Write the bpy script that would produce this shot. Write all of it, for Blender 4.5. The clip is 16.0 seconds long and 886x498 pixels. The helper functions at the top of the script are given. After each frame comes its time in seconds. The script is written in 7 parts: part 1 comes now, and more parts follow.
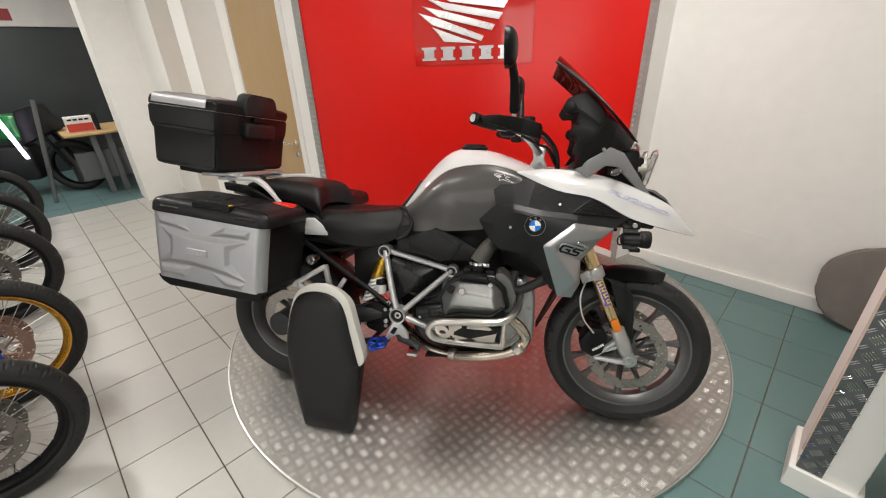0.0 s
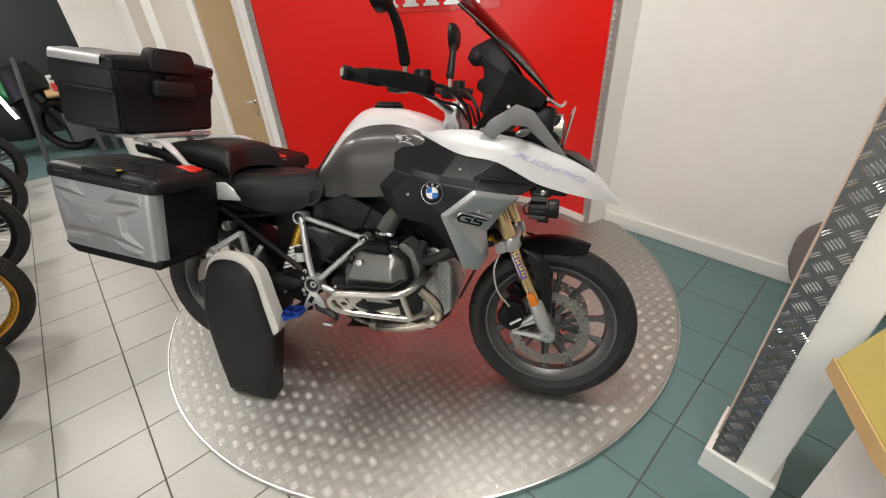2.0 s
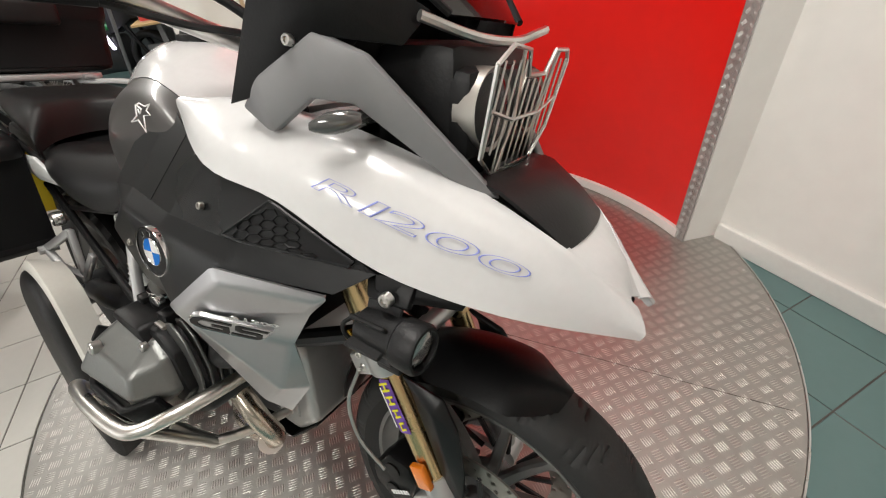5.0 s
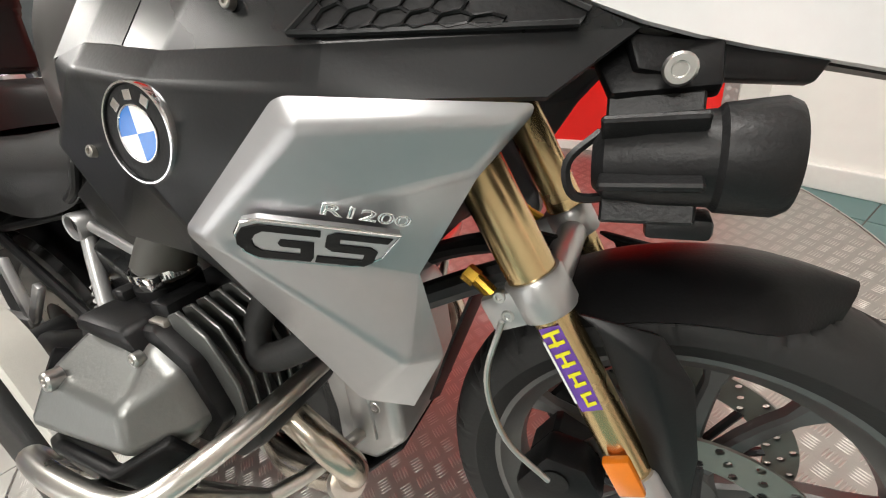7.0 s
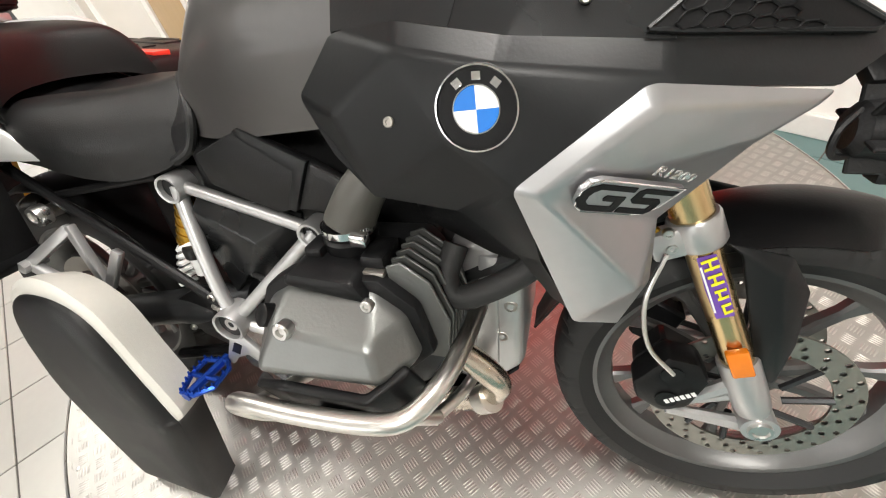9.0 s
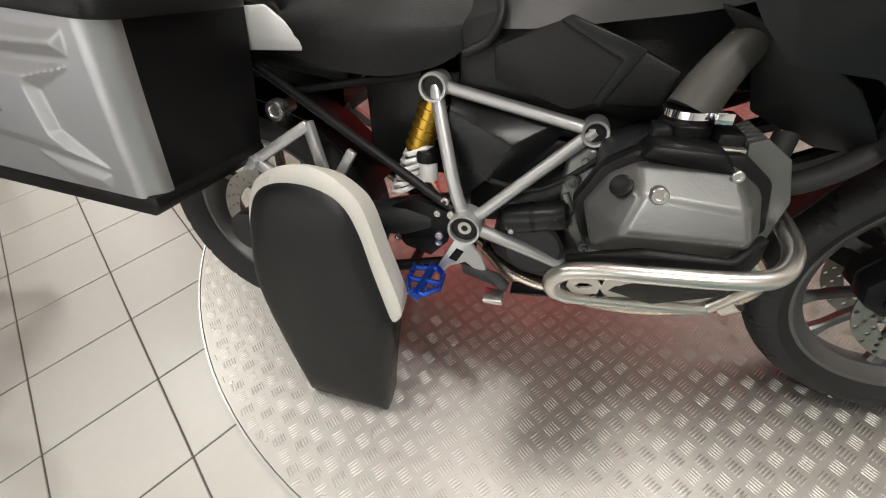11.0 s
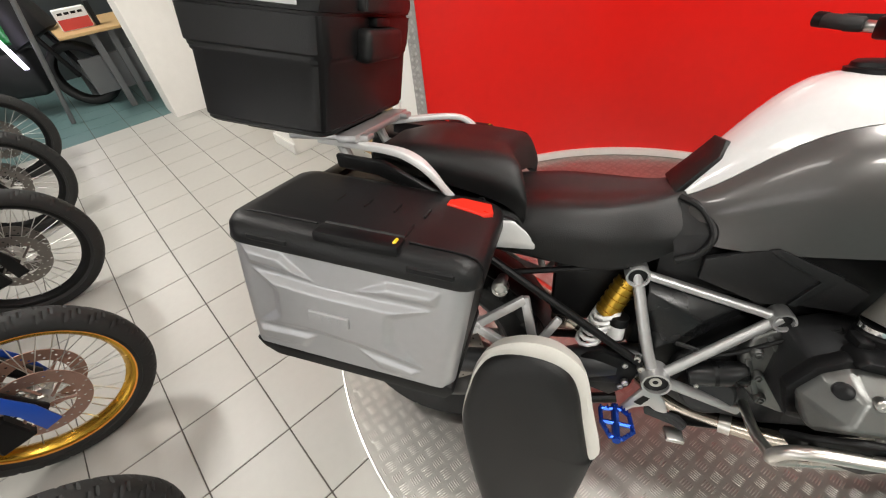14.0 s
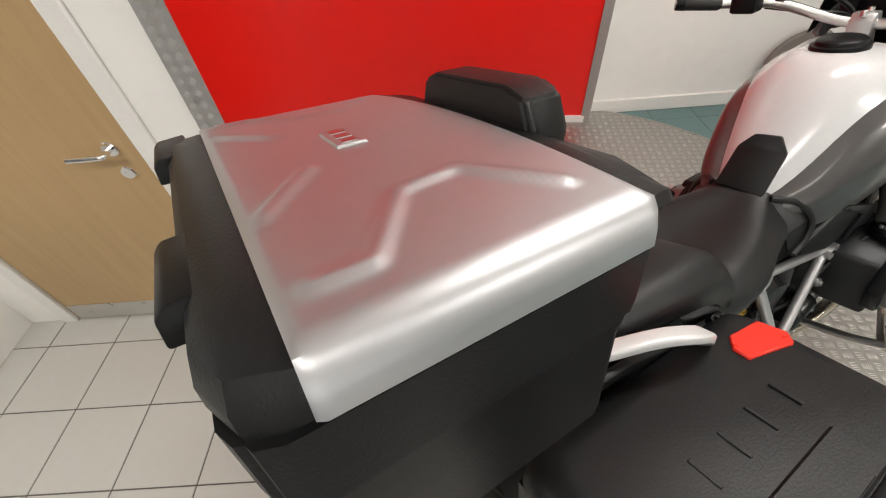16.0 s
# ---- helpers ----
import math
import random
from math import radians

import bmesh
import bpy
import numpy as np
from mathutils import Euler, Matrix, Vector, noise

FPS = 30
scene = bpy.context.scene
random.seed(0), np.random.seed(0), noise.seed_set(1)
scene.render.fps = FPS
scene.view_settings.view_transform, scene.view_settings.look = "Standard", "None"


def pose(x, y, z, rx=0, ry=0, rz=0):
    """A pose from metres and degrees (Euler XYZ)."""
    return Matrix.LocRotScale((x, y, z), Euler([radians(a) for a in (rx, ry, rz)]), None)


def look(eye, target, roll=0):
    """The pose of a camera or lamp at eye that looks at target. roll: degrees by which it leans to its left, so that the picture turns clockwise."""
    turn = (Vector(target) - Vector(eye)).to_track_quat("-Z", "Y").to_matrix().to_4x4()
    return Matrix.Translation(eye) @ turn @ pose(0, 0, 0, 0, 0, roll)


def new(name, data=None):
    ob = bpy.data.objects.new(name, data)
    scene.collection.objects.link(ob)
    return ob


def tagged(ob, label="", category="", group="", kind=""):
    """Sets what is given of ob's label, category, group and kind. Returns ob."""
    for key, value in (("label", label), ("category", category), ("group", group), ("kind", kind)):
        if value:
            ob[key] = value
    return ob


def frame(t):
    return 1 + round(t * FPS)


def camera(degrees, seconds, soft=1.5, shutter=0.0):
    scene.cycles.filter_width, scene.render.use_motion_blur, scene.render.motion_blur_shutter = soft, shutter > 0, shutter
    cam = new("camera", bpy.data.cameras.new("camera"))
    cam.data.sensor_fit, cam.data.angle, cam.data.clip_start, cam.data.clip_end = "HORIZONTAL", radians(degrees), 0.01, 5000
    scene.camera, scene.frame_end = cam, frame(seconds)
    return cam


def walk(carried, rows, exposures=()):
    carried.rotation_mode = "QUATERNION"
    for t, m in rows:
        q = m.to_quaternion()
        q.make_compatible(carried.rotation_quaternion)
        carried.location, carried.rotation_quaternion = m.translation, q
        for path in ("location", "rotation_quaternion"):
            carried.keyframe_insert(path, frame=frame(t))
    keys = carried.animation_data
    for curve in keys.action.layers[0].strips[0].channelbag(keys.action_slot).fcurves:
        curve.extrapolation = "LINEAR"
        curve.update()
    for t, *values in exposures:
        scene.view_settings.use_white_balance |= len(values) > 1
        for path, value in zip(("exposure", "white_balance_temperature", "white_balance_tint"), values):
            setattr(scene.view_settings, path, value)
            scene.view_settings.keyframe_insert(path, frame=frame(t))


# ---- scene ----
# ---------- camera and walk ----------
cam = camera(95.3, 16.0, soft=1.15)
PATH = [
    (0, (1.129, -1.408, 1.451), (0.65, 0.325, 0.573), -2.1),
    (0.5, (1.129, -1.407, 1.451), (0.66, 0.318, 0.554), -2.1),
    (1, (1.138, -1.403, 1.452), (0.672, 0.304, 0.519), -2.1),
    (1.5, (1.272, -1.344, 1.452), (0.776, 0.324, 0.466), -2.6),
    (2, (1.501, -1.2, 1.419), (0.945, 0.41, 0.371), -3.4),
    (2.5, (1.644, -0.969, 1.368), (1.018, 0.572, 0.258), -4.1),
    (3, (1.708, -0.687, 1.359), (0.993, 0.768, 0.189), -4.2),
    (3.5, (1.748, -0.45, 1.326), (0.926, 0.908, 0.109), -3.8),
    (4, (1.757, -0.273, 1.315), (0.828, 0.967, 0.051), -4.3),
    (4.2, (1.747, -0.248, 1.306), (0.807, 0.981, 0.04), -4.9),
    (6.3, (1.591, -0.204, 1.039), (0.604, 1.098, -0.114), -12.1),
    (6.5, (1.573, -0.230, 1.034), (0.604, 1.086, -0.120), -12.9),
    (7, (1.422, -0.256, 0.963), (0.527, 1.115, -0.186), -14.2),
    (7.5, (1.337, -0.224, 0.922), (0.528, 1.187, -0.242), -14.4),
    (8, (1.323, -0.225, 0.922), (0.573, 1.176, -0.294), -13.2),
    (8.5, (1.280, -0.311, 0.977), (0.587, 1.036, -0.329), -12.5),
    (9, (1.185, -0.405, 1.063), (0.569, 0.887, -0.333), -12.1),
    (9.5, (1.154, -0.522, 1.132), (0.619, 0.797, -0.272), -10.3),
    (10, (1.041, -0.697, 1.160), (0.545, 0.625, -0.256), -9.8),
    (10.2, (0.977, -0.745, 1.160), (0.489, 0.560, -0.275), -9.7),
    (12.3, (0.566, -0.553, 0.793), (-0.038, 0.668, -0.671), -1.8),
    (12.5, (0.573, -0.568, 0.821), (-0.032, 0.66, -0.637), -2.4),
    (13, (0.518, -0.656, 1.12), (-0.099, 0.6, -0.309), -5.4),
    (13.5, (0.427, -0.763, 1.333), (-0.178, 0.582, -0.018), -7.2),
    (14, (0.302, -0.741, 1.413), (-0.248, 0.651, 0.087), -7.0),
    (14.5, (0.105, -0.613, 1.466), (-0.336, 0.851, 0.177), -7.6),
    (15, (-0.132, -0.486, 1.519), (-0.257, 1.002, 0.189), -8.9),
    (15.5, (-0.337, -0.321, 1.51), (-0.082, 1.074, 0.099), -7.4),
    (16, (-0.435, -0.123, 1.507), (0.206, 1.071, 0.036), -4.9),
]
walk(cam, [(t, look(eye, target, roll)) for t, eye, target, roll in PATH], exposures=[(0, -0.04), (2.0, -0.08), (4.2, 0.06), (6.3, 0.05), (7.0, 0.45), (9.0, 0.74), (10.2, 0.35), (12.3, 0.15), (13.0, 0.40), (14.0, 0.28), (15.0, 0.16), (16, 0.02)])

# ---------- world and lights ----------
world = bpy.data.worlds.new("world")
scene.world = world
world.use_nodes = True
wn = world.node_tree.nodes
wn["Background"].inputs[0].default_value = (0.75, 0.82, 0.9, 1)
wn["Background"].inputs[1].default_value = 0.25
TURN = -29.5
ROOM = pose(0, 0, 0, 0, 0, TURN)
FLOOR = -0.025
CEIL = 2.75


def lamp_panel(u, n, w, d, watts, warm):
    li = bpy.data.lights.new("ceiling_lamp", "AREA")
    li.shape, li.size, li.size_y, li.energy, li.color = "RECTANGLE", w, d, watts, warm
    ob = new("ceiling_lamp", li)
    ob.matrix_world = ROOM @ pose(u, n, CEIL - 0.03)
    return ob


NEUTRAL = (1.0, 0.965, 0.91)
LAMPS = ((2.3, -1.0, 43), (-0.3, -1.0, 9), (-2.4, -1.1, 38), (-5.2, -0.8, 34), (1.0, 0.75, 33))
for u, n, watts in LAMPS:
    lamp_panel(u, n, 1.15, 0.28, watts, NEUTRAL)
# daylight through the shop window in the wall behind the camera
day = bpy.data.lights.new("shop_window_daylight", "AREA")
day.shape, day.size, day.size_y, day.energy, day.color = "RECTANGLE", 4.8, 1.9, 45, (1.0, 0.975, 0.93)
day_ob = new("shop_window_daylight", day)
day_ob.matrix_world = ROOM @ pose(0.6, -5.06, 1.35, 90, 0, 0)

# ---------- materials ----------
def mat(name, col, rough=0.5, metal=0.0, var=0.08, scale=6.0, bump=0.0, bscale=60.0, coat=0.0, spec=0.5, rvar=0.08, rand=0.0, fine=0.04):
    """A surface with colour and gloss that vary at two scales."""
    m = bpy.data.materials.new(name)
    m.use_nodes = True
    nt = m.node_tree
    b = nt.nodes["Principled BSDF"]
    tc = nt.nodes.new("ShaderNodeTexCoord")
    n1 = nt.nodes.new("ShaderNodeTexNoise")
    n1.inputs["Scale"].default_value, n1.inputs["Detail"].default_value = scale, 5
    n2 = nt.nodes.new("ShaderNodeTexNoise")
    n2.inputs["Scale"].default_value, n2.inputs["Detail"].default_value = scale * 14, 3
    nt.links.new(tc.outputs["Object"], n1.inputs["Vector"])
    nt.links.new(tc.outputs["Object"], n2.inputs["Vector"])
    add = nt.nodes.new("ShaderNodeMath")
    add.operation = "MULTIPLY_ADD"
    nt.links.new(n1.outputs["Fac"], add.inputs[0])
    add.inputs[1].default_value, add.inputs[2].default_value = 2 * var, 1 - var
    add2 = nt.nodes.new("ShaderNodeMath")
    add2.operation = "MULTIPLY_ADD"
    nt.links.new(n2.outputs["Fac"], add2.inputs[0])
    add2.inputs[1].default_value = 2 * fine
    nt.links.new(add.outputs[0], add2.inputs[2])
    last = add2
    if rand:
        oi = nt.nodes.new("ShaderNodeObjectInfo")
        r = nt.nodes.new("ShaderNodeMath")
        r.operation = "MULTIPLY_ADD"
        nt.links.new(oi.outputs["Random"], r.inputs[0])
        r.inputs[1].default_value = rand
        nt.links.new(add2.outputs[0], r.inputs[2])
        last = r
    mix = nt.nodes.new("ShaderNodeVectorMath")
    mix.operation = "SCALE"
    mix.inputs[0].default_value = col
    nt.links.new(last.outputs[0], mix.inputs["Scale"])
    nt.links.new(mix.outputs[0], b.inputs["Base Color"])
    rr = nt.nodes.new("ShaderNodeMath")
    rr.operation = "MULTIPLY_ADD"
    nt.links.new(n1.outputs["Fac"], rr.inputs[0])
    rr.inputs[1].default_value, rr.inputs[2].default_value = 2 * rvar, rough - rvar
    nt.links.new(rr.outputs[0], b.inputs["Roughness"])
    b.inputs["Metallic"].default_value = metal
    b.inputs["Coat Weight"].default_value = coat
    b.inputs["Coat Roughness"].default_value = 0.06
    b.inputs["Specular IOR Level"].default_value = spec
    if bump:
        n3 = nt.nodes.new("ShaderNodeTexNoise")
        n3.inputs["Scale"].default_value, n3.inputs["Detail"].default_value = bscale, 3
        nt.links.new(tc.outputs["Object"], n3.inputs["Vector"])
        bp = nt.nodes.new("ShaderNodeBump")
        bp.inputs["Strength"].default_value, bp.inputs["Distance"].default_value = bump, 0.002
        nt.links.new(n3.outputs["Fac"], bp.inputs["Height"])
        nt.links.new(bp.outputs[0], b.inputs["Normal"])
    return m


def wood(name, col, dark, scale=3.0):
    m = mat(name, col, 0.45, var=0.06)
    nt = m.node_tree
    b = nt.nodes["Principled BSDF"]
    tc = nt.nodes.new("ShaderNodeTexCoord")
    mp = nt.nodes.new("ShaderNodeMapping")
    mp.inputs["Scale"].default_value = (14, 14, 0.9)
    nz = nt.nodes.new("ShaderNodeTexNoise")
    nz.inputs["Scale"].default_value, nz.inputs["Detail"].default_value, nz.inputs["Distortion"].default_value = scale, 6, 0.6
    ra = nt.nodes.new("ShaderNodeMix")
    ra.data_type = "RGBA"
    ra.inputs[6].default_value, ra.inputs[7].default_value = (*dark, 1), (*col, 1)
    nt.links.new(tc.outputs["Object"], mp.inputs[0])
    nt.links.new(mp.outputs[0], nz.inputs["Vector"])
    nt.links.new(nz.outputs["Fac"], ra.inputs[0])
    nt.links.new(ra.outputs[2], b.inputs["Base Color"])
    return m


def glow(name, col, power):
    m = bpy.data.materials.new(name)
    m.use_nodes = True
    b = m.node_tree.nodes["Principled BSDF"]
    b.inputs["Base Color"].default_value = (*col, 1)
    b.inputs["Emission Color"].default_value = (*col, 1)
    b.inputs["Emission Strength"].default_value = power
    return m


def glass(name, tint=(1, 1, 1), rough=0.02):
    m = bpy.data.materials.new(name)
    m.use_nodes = True
    b = m.node_tree.nodes["Principled BSDF"]
    b.inputs["Base Color"].default_value = (*tint, 1)
    b.inputs["Transmission Weight"].default_value = 1
    b.inputs["Roughness"].default_value = rough
    b.inputs["IOR"].default_value = 1.45
    return m


WALL = mat("white wall paint", (0.84, 0.82, 0.785), 0.6, var=0.06, scale=0.9, bump=0.15, bscale=90)
RED = mat("glossy red panel", (0.76, 0.010, 0.006), 0.3, var=0.05, scale=1.5, spec=0.5, rvar=0.05)
TRIMWHITE = mat("white gloss paint", (0.78, 0.76, 0.73), 0.35, var=0.04, scale=4)
TILE = mat("pale floor tile", (0.455, 0.445, 0.415), 0.38, var=0.06, scale=2.2, rand=0.05, bump=0.06, bscale=40)
GREEN = mat("sea green floor tile", (0.112, 0.192, 0.190), 0.4, var=0.10, scale=2.2, rand=0.08, bump=0.06, bscale=40)
GROUT = mat("dark grout", (0.10, 0.09, 0.08), 0.8, var=0.2, scale=3)
ALU = mat("checker plate aluminium", (0.42, 0.408, 0.385), 0.48, 1.0, var=0.16, scale=2.0, bump=0.10, bscale=90, rvar=0.08)
TREADBAR = mat("worn tread bar aluminium", (0.52, 0.504, 0.477), 0.43, 1.0, var=0.14, scale=3.0, bump=0.06, bscale=90, rvar=0.06)
TREADTRIM = mat("tread plate trim", (0.40, 0.39, 0.375), 0.6, 0.6, var=0.1, scale=5)
DOOR = wood("light oak veneer", (0.50, 0.34, 0.17), (0.41, 0.27, 0.13))
CEILM = mat("ceiling paint", (0.75, 0.74, 0.72), 0.8, var=0.03)
STEEL = mat("brushed steel", (0.62, 0.61, 0.59), 0.3, 1.0, var=0.06, scale=20)
CHROME = mat("chrome", (0.85, 0.85, 0.86), 0.08, 1.0, var=0.03, rvar=0.02)
BLACKPL = mat("black plastic", (0.005, 0.005, 0.0054), 0.40, var=0.15, scale=8, bump=0.12, bscale=300, spec=0.21)
MATTEBLK = mat("matte black plastic", (0.0080, 0.0080, 0.0084), 0.42, var=0.15, scale=8, bump=0.2, bscale=350, spec=0.29)
GLOSSBLK = mat("glossy black moulding", (0.008, 0.0085, 0.009), 0.28, var=0.1, scale=8, spec=0.36)
RUBBER = mat("tyre rubber", (0.011, 0.011, 0.011), 0.66, var=0.2, scale=10, bump=0.15, bscale=200)
VINYL = mat("black seat vinyl", (0.007, 0.007, 0.0072), 0.46, var=0.12, scale=8, bump=0.3, bscale=420, spec=0.38)
WHITEVINYL = mat("cream seat vinyl", (0.58, 0.565, 0.52), 0.5, var=0.05, scale=8, bump=0.2, bscale=420)
WHITEP = mat("white gloss body paint", (0.54, 0.54, 0.54), 0.22, var=0.02, coat=0.6, rvar=0.04)
GREYP = mat("dark graphite metallic paint", (0.076, 0.072, 0.070), 0.36, 0.45, var=0.05, coat=0.4, rvar=0.04)
DARKPL = mat("dark grey moulded plastic", (0.009, 0.0095, 0.010), 0.36, var=0.12, scale=6, bump=0.06, bscale=300, spec=0.24)
MIDGREY = mat("grey moulded plastic", (0.13, 0.135, 0.14), 0.45, var=0.08, scale=6)
NOSEGREY = mat("light grey moulded plastic", (0.19, 0.19, 0.195), 0.42, var=0.06, scale=6, spec=0.4)
SILVERP = mat("satin silver paint", (0.42, 0.42, 0.43), 0.33, 0.85, var=0.04, rvar=0.05)
FRAMEP = mat("silver frame paint", (0.47, 0.47, 0.47), 0.35, 0.7, var=0.05, rvar=0.05)
ENGINE = mat("cast grey metal", (0.165, 0.169, 0.163), 0.38, 0.75, var=0.10, scale=9, bump=0.12, bscale=220)
ENGDARK = mat("dark cast metal", (0.04, 0.041, 0.043), 0.45, 0.6, var=0.15, scale=9, bump=0.15, bscale=160)
PIPE = mat("heat tinted stainless steel", (0.60, 0.53, 0.45), 0.24, 1.0, var=0.16, scale=5)
GUARD = mat("brushed stainless tube", (0.66, 0.635, 0.60), 0.3, 1.0, var=0.08, scale=14)
GOLD = mat("gold anodised", (0.66, 0.50, 0.27), 0.26, 1.0, var=0.06, scale=10)
AMBERGOLD = mat("amber anodised", (0.50, 0.30, 0.04), 0.28, 0.9, var=0.1)
CASESILVER = mat("silver painted case skin", (0.42, 0.42, 0.43), 0.38, 0.7, var=0.04, scale=4, rvar=0.05)
ALUCASE = mat("satin aluminium skin", (0.50, 0.50, 0.51), 0.45, 0.9, var=0.04, scale=4, rvar=0.05)
DISCM = mat("brake disc steel", (0.36, 0.34, 0.31), 0.42, 1.0, var=0.12, scale=8)
RIMM = mat("dark grey cast wheel", (0.135, 0.134, 0.132), 0.36, 0.55, var=0.1, scale=8)
BLUEANO = mat("blue anodised", (0.015, 0.065, 0.38), 0.3, 0.8, var=0.1)
ORANGE = mat("amber reflector", (0.75, 0.20, 0.01), 0.2, var=0.1, scale=30, coat=0.5)
REDREF = mat("red reflector", (0.75, 0.03, 0.015), 0.3, var=0.1, scale=30)
YELLOW = mat("yellow plate", (0.80, 0.58, 0.03), 0.4, var=0.05)
BLUEINK = mat("blue line paint", (0.20, 0.23, 0.55), 0.35, var=0.05)
BADGEBLUE = mat("badge blue enamel", (0.02, 0.16, 0.55), 0.15, var=0.03, coat=0.6)
BADGEWHITE = mat("badge white enamel", (0.78, 0.78, 0.77), 0.15, var=0.03, coat=0.6)
PURPLE = mat("purple sticker", (0.16, 0.07, 0.40), 0.4, var=0.05)
LEMON = mat("yellow sticker ink", (0.80, 0.75, 0.02), 0.4, var=0.03)
WHITEINK = mat("white ink", (0.8, 0.8, 0.8), 0.5, var=0.03)
DESKWOOD = wood("pale beech", (0.62, 0.42, 0.20), (0.52, 0.34, 0.15))
OLIVE = mat("olive laminate", (0.40, 0.31, 0.08), 0.4, var=0.06)
STONE = mat("rough grey fibre disc", (0.17, 0.15, 0.135), 0.9, var=0.25, scale=9, bump=0.7, bscale=60)
BLUEPL = mat("blue plastic", (0.01, 0.07, 0.42), 0.35, var=0.06)
GOLDRIM = mat("gold rim", (0.62, 0.36, 0.05), 0.25, 1.0, var=0.08)
ORANGETAPE = mat("orange rim tape", (0.85, 0.33, 0.04), 0.4, var=0.05)
GREENP = mat("green bike paint", (0.012, 0.13, 0.03), 0.3, var=0.05)
SMOKE = glass("smoked screen", (0.07, 0.066, 0.066), 0.04)
CLEAR = glass("clear lens")

REDGLOSS = mat("red backed acrylic", (0.62, 0.014, 0.010), 0.08, var=0.03, coat=0.8, rvar=0.02)
TREADDARK = mat("dark tread plate", (0.16, 0.16, 0.165), 0.4, 0.7, var=0.15, scale=12)
COPPERDISC = mat("rusty brake disc", (0.40, 0.25, 0.20), 0.45, 0.8, var=0.2, scale=14)

RAILP = mat("pale silver rail paint", (0.66, 0.66, 0.655), 0.35, 0.15, var=0.04, rvar=0.05)
HOSEGREY = mat("olive grey hose rubber", (0.050, 0.048, 0.041), 0.55, var=0.08)
SIGNCHROME = mat("satin chrome", (0.9, 0.9, 0.91), 0.28, 1.0, var=0.03, rvar=0.03)
PARKDISC = mat("dull brake disc", (0.20, 0.185, 0.17), 0.45, 0.9, var=0.2, scale=14)

# ---------- helpers for building ----------
def mesh_of(bm, material, smooth=False):
    me = bpy.data.meshes.new("m")
    bm.normal_update()
    bm.to_mesh(me)
    bm.free()
    for mt in (material if isinstance(material, (list, tuple)) else [material]):
        me.materials.append(mt)
    if smooth:
        me.polygons.foreach_set("use_smooth", [True] * len(me.polygons))
        me.set_sharp_from_angle(angle=radians(35))
    return me


def part(name, bm, material, parent, label="", smooth=True, m=None):
    ob = new(name, mesh_of(bm, material, smooth))
    ob.parent = parent
    if m is not None:
        ob.matrix_local = m
    if label:
        tagged(ob, label)
    return ob


def solid(name, bm, material, label, category, kind="", m=None, smooth=True, group=""):
    ob = new(name, mesh_of(bm, material, smooth))
    if m is not None:
        ob.matrix_world = m
    return tagged(ob, label, category, group, kind)


def thing(name, label, category, m, group=""):
    ob = new(name)
    ob.empty_display_size = 0.1
    ob.matrix_world = m
    return tagged(ob, label, category, group)


def box(lo, hi, bev=0.0, seg=2, bm=None):
    b = bmesh.new() if bm is None else bm
    c = [(a + d) / 2 for a, d in zip(lo, hi)]
    s = [abs(d - a) for a, d in zip(lo, hi)]
    r = bmesh.ops.create_cube(b, size=1.0, matrix=Matrix.Translation(c) @ Matrix.Diagonal((*s, 1)))
    if bev:
        es = list({e for v in r["verts"] for e in v.link_edges})
        bmesh.ops.bevel(b, geom=es, offset=bev, segments=seg, profile=0.5, affect="EDGES", clamp_overlap=True)
    return b


def prism(poly, lo, hi, axis="y", bev=0.0, seg=2, bm=None):
    """A polygon, given in the two other axes, drawn out from lo to hi along one axis."""
    b = bmesh.new() if bm is None else bm
    put = {"y": lambda p, q, a: (p, a, q), "z": lambda p, q, a: (p, q, a), "x": lambda p, q, a: (a, p, q)}[axis]
    v0 = [b.verts.new(put(p, q, lo)) for p, q in poly]
    v1 = [b.verts.new(put(p, q, hi)) for p, q in poly]
    n = len(poly)
    fs = [b.faces.new(v0[::-1]), b.faces.new(v1)]
    for i in range(n):
        fs.append(b.faces.new((v0[i], v0[(i + 1) % n], v1[(i + 1) % n], v1[i])))
    bmesh.ops.recalc_face_normals(b, faces=fs)
    if bev:
        es = list({e for f in fs for e in f.edges})
        bmesh.ops.bevel(b, geom=es, offset=bev, segments=seg, profile=0.5, affect="EDGES", clamp_overlap=True)
    return b


def smooth_line(pts, n):
    """A smooth run of points through the given ones."""
    p = [Vector(q) for q in pts]
    p = [2 * p[0] - p[1]] + p + [2 * p[-1] - p[-2]]
    out = []
    for i in range(1, len(p) - 2):
        for k in range(n):
            t = k / n
            a, b, c, d = p[i - 1:i + 3]
            out.append(0.5 * ((2 * b) + (c - a) * t + (2 * a - 5 * b + 4 * c - d) * t * t + (3 * b - a - 3 * c + d) * t ** 3))
    out.append(p[-2])
    return out


